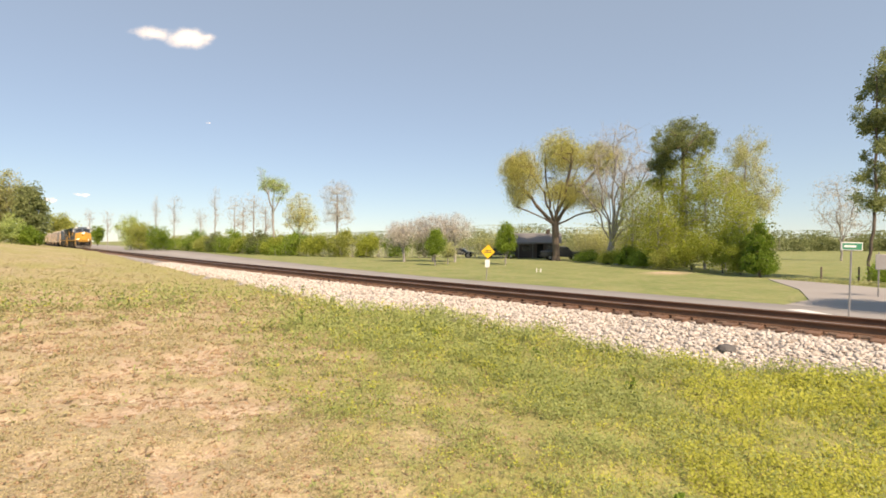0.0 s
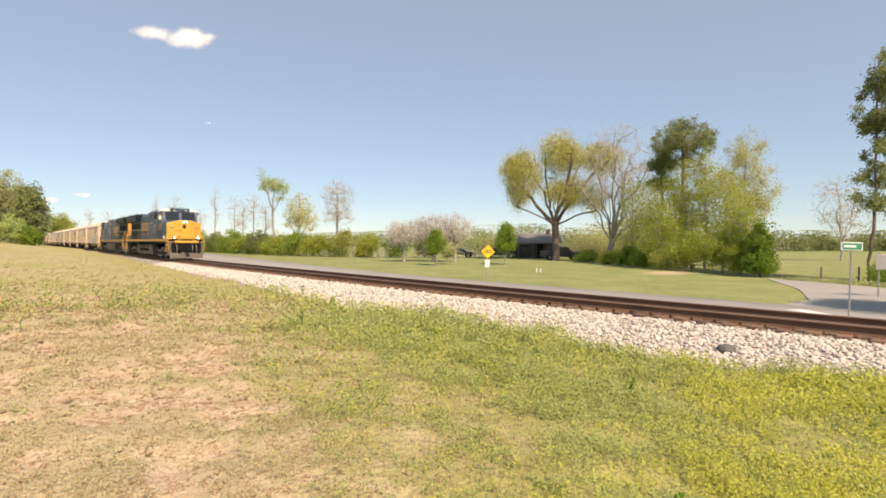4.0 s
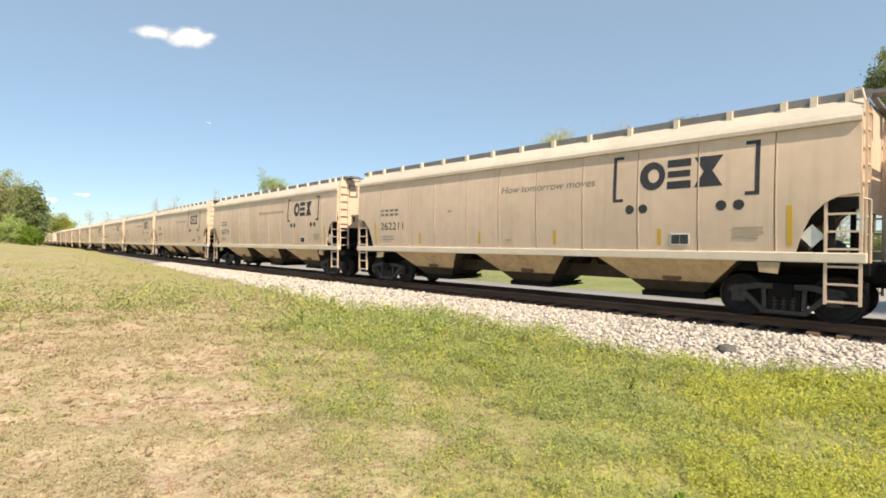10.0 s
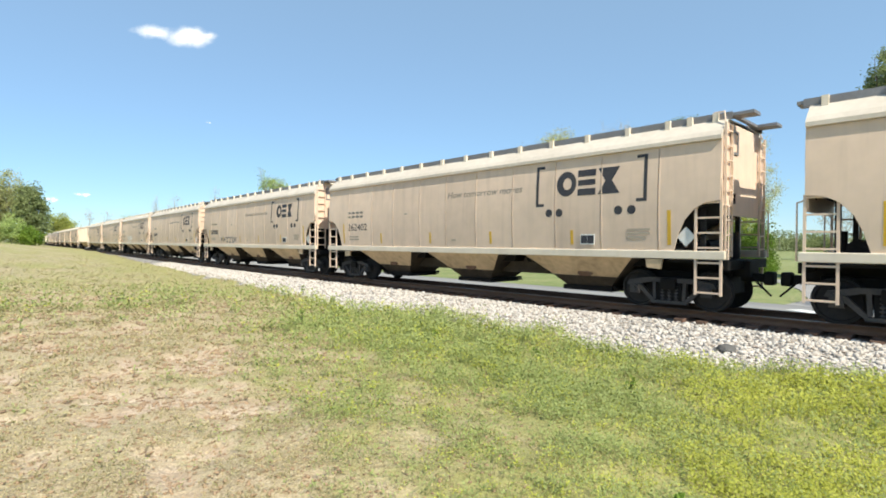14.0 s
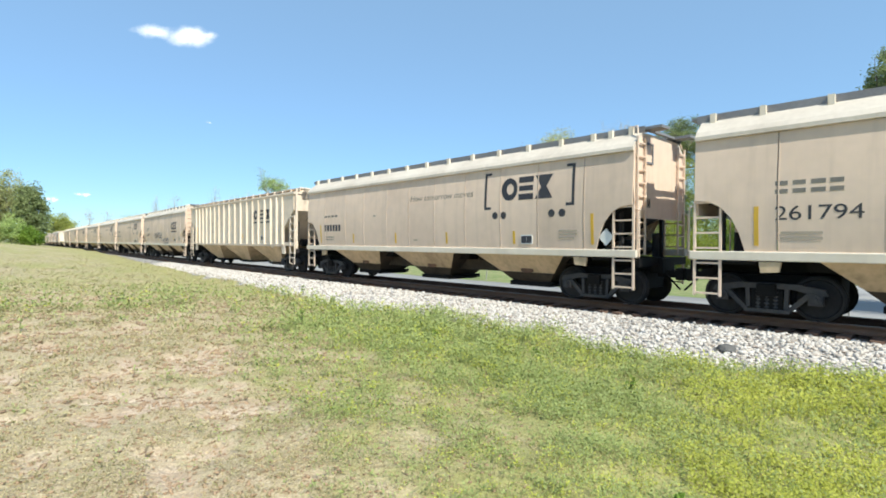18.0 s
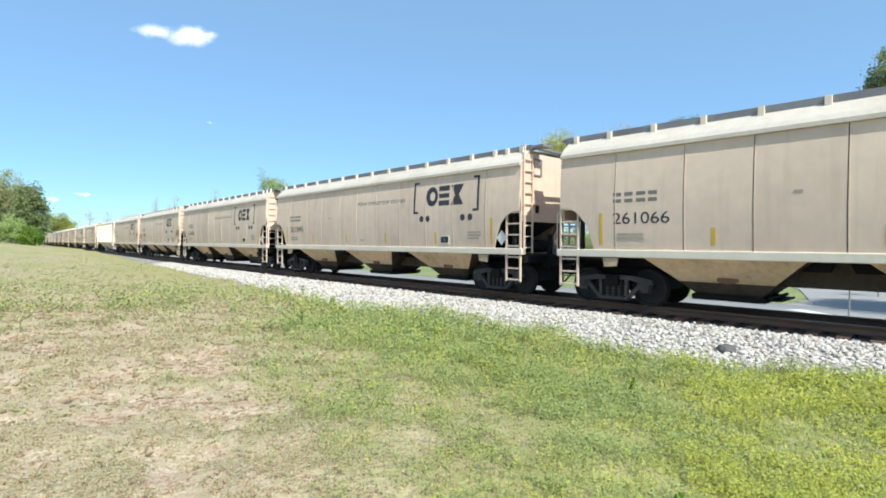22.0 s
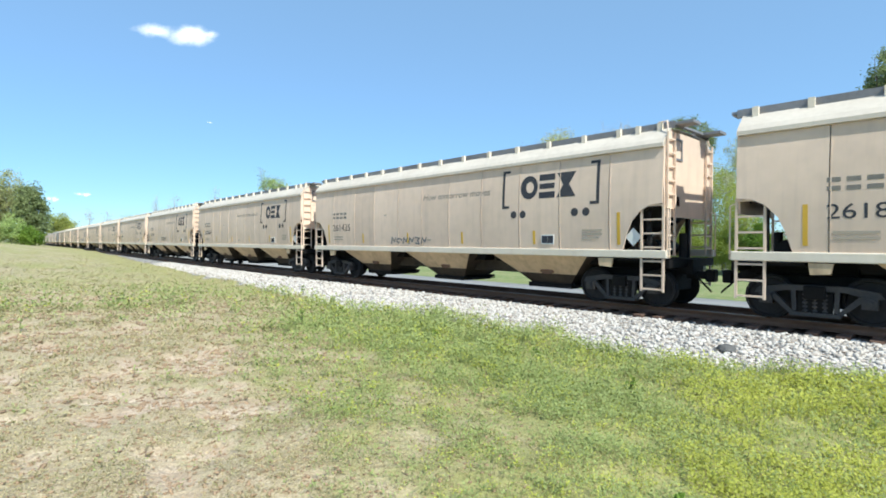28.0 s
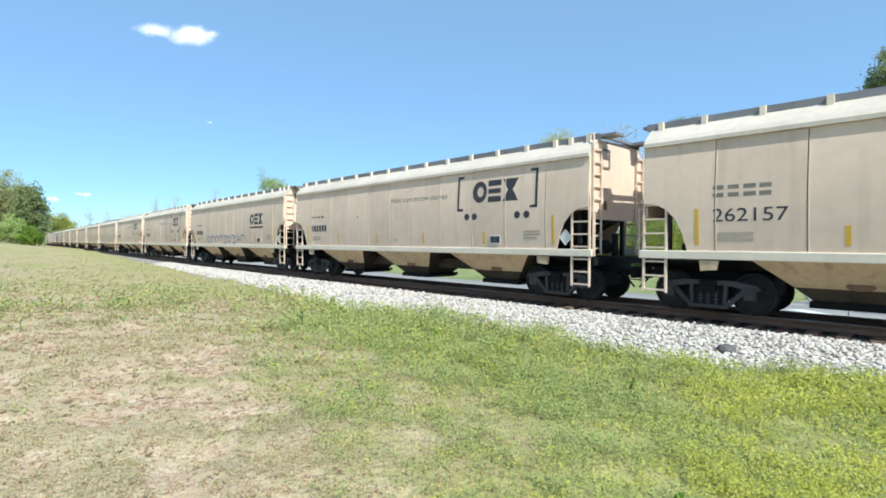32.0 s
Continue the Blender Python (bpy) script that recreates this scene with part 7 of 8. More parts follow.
    tree("leafing_tree", "tall thin tree with a light green top", -75.2, 38.0, [(-0.2, 11.0, 1.9, 1.0), (1.5, 10.4, 1.3, 0.9), (-1.9, 12.9, 0.4, 1.0), (0.5, 9.2, 1.1, 0.6), (-1.6, 10.9, 0.9, 0.7)], "leaf_fresh", 3000, 0.12, 70, "bark_pale", tips=70, trunk_r=0.17, fork=6.5, mains=5, puff=0.4)
    tree("leafing_tree", "yellow-green leafing tree in the hedgerow", -74.2, 41.8, [(0, 7.6, 2.2, 2.2), (1.2, 5.4, 1.8, 1.6), (-1.2, 5.6, 1.4, 1.4)], "leaf_willow", 7000, 0.10, 71, "bark_pale", tips=150, trunk_r=0.17, fork=2.6, mains=6, puff=0.4, twigs=3)
    tree("bare_tree", "rounded tree with pale bare twigs", -75.0, 49.5, [(0, 9.8, 2.9, 2.8), (0.3, 6.8, 3.0, 1.8)], "leaf_bud", 5000, 0.09, 72, "bark_pale", tips=260, trunk_r=0.18, fork=3.6, mains=8, lead=11.5, puff=0.36, twigs=5, wander=0.04, arch=0.0)
    for k, (x, y, h, r) in enumerate(((-179.5, 33.0, 12.2, 1.4), (-175.7, 36.8, 12.0, 1.5), (-143.5, 40.6, 14.5, 0.9), (-129.4, 40.5, 13.5, 1.9), (-112.4, 43.3, 15.0, 1.0), (-94.5, 40.0, 11.6, 2.0), (-135.4, 48.6, 11.6, 2.0), (-100.0, 44.0, 10.4, 1.6), (-92.0, 42.5, 12.4, 1.6), (-84.0, 41.0, 9.4, 1.4))):
        tree("bare_tree", "slim leafless tree in the hedgerow", x, y, [(0, h * 0.72, r, h * 0.24), (0.2, h * 0.5, r * 0.8, h * 0.14)], "leaf_bud", 500, 0.11, 80 + k, "bark_pale", "hedgerow trees", tips=80, trunk_r=0.12, fork=h * 0.34, mains=5, lead=h * 0.92, puff=0.45, twigs=3, wander=0.04, arch=0.0)
    for k, (x, y, h, r, leaf) in enumerate(((-127.0, 31.0, 8.0, 2.8, "leaf_fresh"), (-122.0, 31.6, 6.0, 2.4, "leaf_hedge"), (-116.5, 33.4, 5.4, 2.2, "leaf_green"))):
        tree("leafing_tree", "spring-green tree in the hedgerow", x, y, [(0, h * 0.6, r, h * 0.34), (0.5, h * 0.3, r, h * 0.26)], leaf, 7000, 0.16, 90 + k, "bark_pale", "hedgerow trees", tips=120, trunk_r=0.15, fork=h * 0.1, mains=6, puff=0.45)
    for k, (x, y, lobes, leaf) in enumerate(((-197, 15.7, [(0, 15, 5.0, 6.5), (-3, 11, 5, 6), (2.5, 8, 4.5, 4.5)], "leaf_dull"), (-191.0, 21.0, [(0, 10.5, 3.9, 5.6), (-0.6, 14.6, 2.9, 3.4), (1.0, 6.0, 3.4, 3.0)], "leaf_pine"), (-203, 9.5, [(0, 15, 6, 6.5), (0, 8, 6, 5)], "leaf_dull"),
                                               (-194, 8.5, [(0, 12, 5, 5), (0, 6, 5, 4)], "leaf_dull"))):
        tree("woodland_tree", "tall tree at the corner of the wood by the line", x, y, lobes, leaf, 11000, 0.32 if leaf == "leaf_dull" else 0.4, 100 + k, "bark_pale" if leaf == "leaf_dull" else "bark", "wood by the line", tips=330, trunk_r=0.4, fork=3.0, mains=8, puff=0.75, twigs=2)
    for k, (x, y, h, r, leaf) in enumerate(((-182, 19.6, 6.4, 2.6, "leaf_green"), (-184.5, 16.0, 9.5, 3.2, "leaf_fresh"), (-187, 11.0, 7.0, 3.6, "leaf_hedge"), (-189, 7.0, 7.5, 3.8, "leaf_hedge"))):
        tree("woodland_bush", "leafy undergrowth at the corner of the wood", x, y, [(0, h * 0.45, r, h * 0.42), (-r * 0.6, h * 0.3, r * 0.8, h * 0.3), (r * 0.5, h * 0.28, r * 0.8, h * 0.28)], leaf, 6000, 0.28, 105 + k, "bark", "wood by the line", tips=120, trunk_r=0.12, fork=0.4, mains=8, puff=0.5, kind="bush")
    tree("woodland_tree", "pale green tree far along the line", -283, 42.0, [(0, 9.5, 5.0, 4.8), (3, 6, 4, 4), (-3.4, 6, 4, 4)], "leaf_hedge", 9000, 0.36, 110, "bark", "wood by the line", tips=200, trunk_r=0.3, fork=1.5, mains=7, puff=0.9)
    tree("woodland_tree", "dark rounded tree far along the line", -238, 46.5, [(0, 4.6, 2.4, 3.4)], "leaf_green", 3500, 0.3, 111, "bark", "wood by the line", tips=90, trunk_r=0.2, fork=0.8, mains=6, puff=0.5)
    for k, (x, y, h, r, leaf) in enumerate(((-108, 37.6, 4.6, 2.4, "leaf_green"), (-101, 37.0, 3.6, 2.2, "leaf_hedge"), (-95, 36.6, 4.2, 2.0, "leaf_far"), (-90, 37.4, 5.0, 2.2, "leaf_green"), (-84, 36.8, 3.4, 2.2, "leaf_spring"), (-79.5, 37.2, 4.4, 2.0, "leaf_far"),
                                               (-74.5, 37.8, 3.6, 2.2, "leaf_spring"), (-70, 38.6, 4.2, 2.0, "leaf_green"), (-66, 39.6, 3.8, 2.2, "leaf_spring"), (-62, 41.6, 4.6, 2.2, "leaf_hedge"), (-58.5, 43.6, 3.8, 2.0, "leaf_spring"), (-55.5, 46.6, 4.2, 2.2, "leaf_green"), (-53.0, 50.5, 4.0, 2.2, "leaf_far"))):
        bush("hedgerow_bush", "rounded spring-leafed bush in the hedgerow", x, y, h, r, leaf, 5200, 0.12, 160 + k, "hedgerow bushes")
    thicket("hedgerow", "scrubby spring-green hedgerow beside the road", [(-300, 72), (-190, 53), (-120, 40), (-86, 38.5), (-66, 40.5), (-56, 45)], 2.4, 3.8, "leaf_hedge", 100000, 0.12, 120, 420)
    thicket("dark_scrub", "dark green scrub in the hedgerow", [(-170, 47.5), (-120, 38.5), (-90, 36.6), (-70, 38.0)], 1.5, 3.2, "leaf_green", 46000, 0.10, 121, 90)
    thicket("brush", "grey-brown leafless brush in the hedgerow", [(-150, 47), (-90, 40), (-60, 44), (-46, 58)], 3.0, 3.9, "leaf_bud", 16000, 0.10, 122, 420)
    thicket("distant_wood", "hazy spring wood behind the gardens", [(-330, 150), (-160, 130), (-90, 110), (-48, 92), (-20, 84)], 8.0, 7.0, "leaf_far", 110000, 0.24, 123, 260)
    thicket("near_wood", "light green undergrowth behind the house", [(-66, 68), (-52, 74), (-40, 74), (-28, 66)], 3.0, 5.8, "leaf_dull", 60000, 0.11, 124, 220)
    thicket("far_treeline", "dark distant treeline beyond the field", [(-90, 150), (-40, 160), (-6, 191), (40, 205), (120, 190)], 5.0, 6.4, "leaf_far", 90000, 0.30, 125, 120)
    thicket("woodland_edge", "wood along the meadow's far side", [(-202, 2), (-220, -30), (-240, -90)], 6.0, 16.0, "leaf_dull", 12000, 0.6, 126, 60)
    thicket("field_edge", "weedy edge of the field by the side road", [(-7.5, 38.6), (-4.0, 37.0), (0.5, 35.3)], 0.3, 0.3, "leaf_dull", 3000, 0.05, 127, 20)


def make_grass():
    """Weeds and blades over the near meadow, thicker where it is green."""
    rng = np.random.default_rng(9)

    def spots(k, rmin, rmax, a0, a1):
        d = rmin * (rmax / rmin) ** rng.random(k)
        a = np.radians(rng.uniform(a0, a1, k))
        x, y = d * np.cos(a), d * np.sin(a)
        lat = track_y(x) - y
        ok = (lat > np.interp(x, TOE_X, TOE_W) - 0.25 + 0.5 * rough_field(x, y, 0.35, 77)) & (lat > 1.5)
        return x[ok], y[ok], d[ok]

    def blades(name, label, material, k, rmin, rmax, want, height, width, a0=66, a1=198):
        x, y, d = spots(k, rmin, rmax, a0, a1)
        patch = rough_field(x, y, 0.45, 31)
        keep = rng.random(len(x)) < want(lushness(x, y)) * (1 - 0.93 * bareness(x, y)) * (0.25 + 0.9 * patch)
        x, y, d, patch = x[keep], y[keep], d[keep], patch[keep]
        n = len(x)
        z = ground_z(x, y)
        far = np.clip(d / 7.0, 0.8, 4.0)
        hgt = height * rng.uniform(0.4, 1.4, n) * np.clip(far, 0.8, 1.5) * (0.4 + 1.2 * patch)
        wid = width * far * rng.uniform(0.6, 1.4, n)
        a = rng.uniform(0, 6.28, n)
        lean = hgt * rng.uniform(0.1, 1.1, n)
        la = rng.uniform(0, 6.28, n)
        base = np.stack([x, y, z - 0.01], 1)
        side = np.stack([np.cos(a), np.sin(a), 0 * a], 1) * wid[:, None]
        tip = base + np.stack([np.cos(la) * lean, np.sin(la) * lean, hgt], 1)
        v = np.stack([base - side, base + side, tip], 1).reshape(-1, 3)
        tagged(new(name, mesh_of(name, v, np.arange(3 * n).reshape(n, 3), material)), label, "grass", kind="stuff")

    def clumps(name, label, material, k, rmin, rmax, want, per, radius, height, size, seed, a0=66, a1=198, zone=None):
        """Low leafy plants: each one a rosette of a few upturned leaves."""
        x, y, d = spots(k, rmin, rmax, a0, a1)
        vig = rough_field(x, y, 0.6, seed) * 0.6 + rough_field(x, y, 0.18, seed + 5) * 0.4
        keep = rng.random(len(x)) < want(lushness(x, y)) * (1 - 0.95 * bareness(x, y)) * np.clip((vig - 0.30) * 2.6, 0.03, 1) * (1 if zone is None else zone(yellowness(x, y)))
        x, y, d, vig = x[keep], y[keep], d[keep], vig[keep]
        n = len(x)
        far = np.clip(d / 5.5, 0.75, 3.2)
        grow_by = (0.28 + 1.65 * vig ** 1.4) * rng.uniform(0.6, 1.3, n) * far ** 0.8
        phi = rng.uniform(0, 6.28, (n, per))
        rho = radius * grow_by[:, None] * np.sqrt(rng.random((n, per)))
        e = rng.uniform(-0.1, 1.2, (n, per))
        c = np.stack([x[:, None] + rho * np.cos(phi), y[:, None] + rho * np.sin(phi), (ground_z(x, y))[:, None] + height * grow_by[:, None] * rng.uniform(0.1, 1.0, (n, per))], -1).reshape(-1, 3)
        t = np.stack([np.cos(phi) * np.cos(e), np.sin(phi) * np.cos(e), np.sin(e)], -1).reshape(-1, 3)
        w = np.stack([-np.sin(phi), np.cos(phi), rng.normal(size=(n, per)) * 0.3], -1).reshape(-1, 3)
        s = (size * far[:, None] * rng.uniform(0.6, 1.4, (n, per))).reshape(-1, 1)
        v = np.stack([c - t * s * 0.8, c + w * s * 0.5, c + t * s * 0.8, c - w * s * 0.5], 1).reshape(-1, 3)
        tagged(new(name, mesh_of(name, v, np.arange(len(v)).reshape(-1, 4), material)), label, "weeds", kind="stuff")

    clumps("clover_weeds", "low yellow-green clover and weeds", "blade", 105000, 2.1, 22, lambda q: np.clip(q * 1.4 - 0.36, 0, 1), 9, 0.07, 0.12, 0.017, 41, 66, 190, zone=lambda w: 0.16 + 0.78 * w)
    clumps("broadleaf_weeds", "deeper green broad-leaved weeds", "blade_lush", 112000, 2.2, 24, lambda q: np.clip(1.05 * q - 0.17, 0.006, 1), 9, 0.075, 0.13, 0.017, 52, 66, 195, zone=lambda w: 1.0 - 0.66 * w)
    clumps("dry_weeds", "small olive-brown withered weeds on the dry side", "weed_olive", 66000, 2.2, 80, lambda q: np.clip(1.0 - 1.7 * np.abs(q - 0.36), 0.12, 1), 7, 0.055, 0.036, 0.0125, 63)
    clumps("straw_tufts", "small tufts of dry straw-coloured grass", "blade_dry", 80000, 2.2, 80, lambda q: np.clip(0.8 - 0.75 * q, 0.05, 1), 7, 0.05, 0.045, 0.012, 74)
    blades("green_grass", "thin fresh green grass blades", "blade_lush", 160000, 2.2, 45, lambda q: 0.22 + 0.6 * q, 0.055, 0.0026)
    blades("dry_grass", "short dry straw-coloured grass", "blade_dry", 360000, 2.2, 90, lambda q: 0.9 - 0.6 * q, 0.035, 0.0026)
    blades("edge_weeds", "taller weeds along the edge of the ballast", "blade_lush", 60000, 6.0, 40, lambda q: np.clip(q * 1.6 - 0.7, 0, 1), 0.13, 0.005, 66, 150)
    blades("thatch", "matted brown dead grass between the weeds", "thatch", 150000, 2.2, 30, lambda q: 0.5, 0.022, 0.003)
    # the meadow goes on round and behind the viewer
    blades("field_grass", "short dry grass of the open meadow", "blade_dry", 60000, 0.5, 24, lambda q: 0.9 - 0.4 * q, 0.035, 0.003, 198, 426)
    clumps("field_weeds", "low weeds of the open meadow", "weed_olive", 16000, 0.7, 20, lambda q: 0.2 + 0.6 * q, 7, 0.055, 0.04, 0.0125, 83, 198, 426)


def weed_stalk(x, y, h, seed):
    """A dark dead weed with side shoots."""
    rng = np.random.default_rng(seed)
    root = thing("weed_stalk", "dark dead weed stalk standing in the meadow", "weed", "dead weeds", Matrix.Translation((x, y, float(ground_z(x, y)))))
    segs = [(np.array([0, 0, -0.02]), np.array([0.02, 0, h]), 0.008, 0.003)]
    for k in range(14):
        f = rng.uniform(0.15, 0.95)
        p = np.array([0.02 * f, 0, h * f])
        segs.append((p, p + np.array([rng.normal() * 0.16, rng.normal() * 0.16, 0.22]) * h * (1.1 - f * 0.6), 0.005, 0.002))
    v, f = limb_mesh(segs, 4)
    ob = new("stem", mesh_of("stem", v, f, "bark_dark"))
    ob.parent = root
    p = np.array([s[1] for s in segs])[rng.integers(0, len(segs), 160)] + rng.normal(size=(160, 3)) * h * 0.05
    v, f = leaf_quads(p, 0.02, rng)
    ob = new("seed_heads", mesh_of("seed_heads", v, f, "leaf_green"))
    ob.parent = root


def make_clods():
    """Crumbs of dry soil and small pebbles on the bare patches."""
    rng = np.random.default_rng(15)
    k = 34000
    d = 2.4 * (22 / 2.4) ** rng.random(k)
    a = np.radians(rng.uniform(125, 182, k))
    x, y = d * np.cos(a), d * np.sin(a)
    keep = rng.random(k) < (1 - lushness(x, y)) * (0.2 + 0.8 * bareness(x, y))
    x, y, d = x[keep], y[keep], d[keep]
    n = len(x)
    base = np.array([(1, 0, 0), (-1, 0, 0), (0, 1, 0), (0, -1, 0), (0, 0, 1), (0, 0, -1)], float)
    tri = np.array([(0, 2, 4), (2, 1, 4), (1, 3, 4), (3, 0, 4), (2, 0, 5), (1, 2, 5), (3, 1, 5), (0, 3, 5)])
    size = rng.uniform(0.006, 0.026, n) * np.clip(d / 6, 0.8, 2.5)
    v = base[None] * rng.uniform(0.6, 1.4, (n, 6, 1)) * size[:, None, None] * np.array([1.2, 1.2, 0.6]) + np.stack([x, y, ground_z(x, y) + size * 0.2], 1)[:, None]
    f = (tri[None] + 6 * np.arange(n)[:, None, None]).reshape(-1, 3)
    M["clod"] = surface("dry_clods", (0.40, 0.27, 0.16), (0.20, 0.13, 0.08), 0.7, 0.95, 0, 2)
    tagged(new("soil_clods", mesh_of("soil_clods", v.reshape(-1, 3), f, "clod")), "crumbs of dry tan soil and pebbles", "soil", kind="stuff")


STALKS = ((-10.9, 6.2, 0.42, 1), (-12.3, 8.3, 0.28, 2), (-1.25, 3.4, 0.22, 3), (-17.8, 10.2, 0.4, 4), (-7.4, 7.2, 0.26, 5), (-15.2, 9.9, 0.34, 6), (-3.0, 6.6, 0.3, 7), (-5.2, 7.6, 0.3, 8))
make_plants()
make_grass()
make_stones()
make_clods()
for x, y, h, k in STALKS:
    weed_stalk(x, y, h, k)

# ---- roadside things ----
def ground_at(x, y):
    return float(ground_z(x, y))


def diamond_sign():
    x, y = -20.2, 24.1
    o = thing("diamond_sign", "yellow diamond warning sign above a white plate on a post", "road sign", m=Matrix.Translation((x, y, -0.60)) @ Matrix.Rotation(radians(45), 4, "Z") @ Matrix.Rotation(radians(3), 4, "Y"))
    bm = bmesh.new()
    rod(bm, (0, 0, -0.4), (0, 0, 2.08), 0.03, 8)
    part("post", bm, "galv", o)
    bm = bmesh.new()
    prism(bm, [(-0.42, 1.71), (0, 1.28), (0.42, 1.71), (0, 2.14)], "y", -0.05, -0.04)
    s = part("sign_panel", bm, "sign_yellow", o)
    for z, w in ((1.76, 0.20), (1.65, 0.24)):
        bm = bmesh.new()
        box(bm, -w, w, -0.056, -0.05, z, z + 0.05)
        part("unreadable_line", bm, "letter", s)
    bm = bmesh.new()
    box(bm, -0.14, 0.14, -0.05, -0.04, 0.76, 1.22)
    part("lower_plate", bm, "white", o)


def street_sign():
    x, y = -2.12, 19.2
    o = thing("street_sign", "green street-name sign with a pale border on a thin steel post", "road sign", m=Matrix.Translation((x, y, -0.62)) @ Matrix.Rotation(radians(45), 4, "Z") @ Matrix.Rotation(radians(1.5), 4, "Y"))
    bm = bmesh.new()
    rod(bm, (0, 0, -0.4), (0, 0, 2.15), 0.024, 8)
    part("post", bm, "galv", o)
    bm = bmesh.new()
    box(bm, -0.32, 0.32, -0.02, 0.02, 2.10, 2.34, 0.008)
    s = part("sign_panel", bm, "white", o)
    bm = bmesh.new()
    box(bm, -0.29, 0.29, -0.026, -0.02, 2.125, 2.315)
    part("green_field", bm, "green_sign", s)
    bm = bmesh.new()
    box(bm, -0.24, 0.12, -0.03, -0.026, 2.19, 2.25)
    part("unreadable_line", bm, "white", s)


def grey_sign():
    o = thing("road_sign", "plain pale grey sign board by the side road", "road sign", m=Matrix.Translation((-2.05, 28.9, -0.62)) @ Matrix.Rotation(radians(42), 4, "Z"))
    bm = bmesh.new()
    for a in (-0.18, 0.5):
        rod(bm, (a, 0, -0.3), (a, 0, 1.95), 0.03, 8)
    part("post", bm, "galv", o)
    bm = bmesh.new()
    box(bm, -0.35, 0.75, -0.05, -0.03, 1.20, 1.86, 0.01)
    part("sign_panel", bm, "galv", o)


def fence_post(x, y, h, white=False):
    o = thing("marker_post" if white else "fence_post", "short white marker post on the lawn" if white else "short weathered fence post at the field's edge", "post", "lawn markers" if white else "field posts", Matrix.Translation((x, y, ground_at(x, y))))
    bm = bmesh.new()
    rod(bm, (0, 0, -0.2), (0, 0, h), 0.06, 8, 0.05)
    part("post", bm, "white" if white else "bark", o)


def house():
    o = thing("house", "low dark house with a grey shingle roof among the trees", "house", m=Matrix.Translation((-45.0, 64.5, ground_at(-45.0, 64.5))) @ Matrix.Rotation(radians(32), 4, "Z"))
    L, W = 3.8, 2.8
    bm = bmesh.new()
    box(bm, -L, L, -W, W, -0.2, 2.3)
    part("wall", bm, "brick", o)
    bm = bmesh.new()
    prism(bm, [(-W - 0.5, 2.15), (0, 3.55), (W + 0.5, 2.15), (W + 0.5, 2.30), (0, 3.72), (-W - 0.5, 2.30)], "x", -L - 0.5, L + 0.5)
    part("roof", bm, "roof", o)
    for x in (-3.0, -0.8, 2.8):
        bm = bmesh.new()
        box(bm, x - 0.6, x + 0.6, -W - 0.05, -W, 1.0, 1.9)
        w = part("window", bm, "roof", o)
        bm = bmesh.new()
        box(bm, x - 0.53, x + 0.53, -W - 0.06, -W - 0.045, 1.05, 1.85)
        part("pane", bm, "glass", w)
    bm = bmesh.new()
    box(bm, 0.8, 1.7, -W - 0.05, -W, 0, 2.05)
    part("door", bm, "black", o)
    bm = bmesh.new()
    box(bm, -L, -L + 4.2, -W - 2.4, -W, 2.05, 2.16)
    for x in (-L + 0.2, -L + 2.1, -L + 4.1):
        box(bm, x - 0.06, x + 0.06, -W - 2.3, -W - 2.18, 0, 2.08)
    part("porch", bm, "roof", o)
    bm = bmesh.new()
    box(bm, 2.0, 2.6, -0.3, 0.3, 3.2, 4.3)
    part("chimney", bm, "brick", o)


def parked(x, y, turn, pickup=False):
    o = thing("parked_pickup" if pickup else "parked_car", "dark pickup truck parked beside the house" if pickup else "dark car parked near the house", "car", m=Matrix.Translation((x, y, ground_at(x, y))) @ Matrix.Rotation(radians(turn), 4, "Z"))
    bm = bmesh.new()
    if pickup:
        prof = [(-2.7, 0.45), (2.6, 0.45), (2.7, 0.9), (2.4, 1.15), (1.3, 1.2), (0.75, 1.8), (-0.6, 1.82), (-0.75, 1.2), (-2.7, 1.2)]
    else:
        prof = [(-2.2, 0.4), (2.2, 0.4), (2.25, 0.8), (1.3, 0.95), (0.7, 1.42), (-0.9, 1.45), (-1.7, 1.0), (-2.25, 0.9)]
    prism(bm, prof, "y", -0.9, 0.9, 0.06)
    part("body", bm, "car_paint", o)
    for sy in (-1, 1):
        bm = bmesh.new()
        z = 1.62 if pickup else 1.32
        prism(bm, [(-0.55, z - 0.36), (1.0, z - 0.36), (0.65, z + 0.1), (-0.5, z + 0.1)], "y", *sorted((sy * 0.89, sy * 0.915)))
        part("side_window", bm, "glass", o)
        for x0 in (-1.5, 1.55):
            bm = bmesh.new()
            rod(bm, (x0, sy * 0.70, 0.36), (x0, sy * 0.92, 0.36), 0.36, 18)
            w = part("wheel", bm, "black", o)
            bm = bmesh.new()
            rod(bm, (x0, sy * 0.9, 0.36), (x0, sy * 0.935, 0.36), 0.2, 14)
            part("rim", bm, "galv", w)


def rock(name, label, x, y, z, r, seed, mat="stone", flat=0.6):
    rng = random.Random(seed)
    bm = bmesh.new()
    bmesh.ops.create_icosphere(bm, subdivisions=3, radius=1)
    for v in bm.verts:
        k = 1 + 0.25 * noise.noise(v.co * 1.3 + Vector((seed, 0, 0))) + 0.1 * noise.noise(v.co * 3.1)
        v.co = Vector((v.co.x * r * k * 1.25, v.co.y * r * k, max(-0.5, v.co.z) * r * k * flat))
    ob = part(name, bm, mat)
    ob.matrix_basis = Matrix.Translation((x, y, z)) @ Matrix.Rotation(rng.uniform(0, 6), 4, "Z")
    tagged(ob, label, "rock")


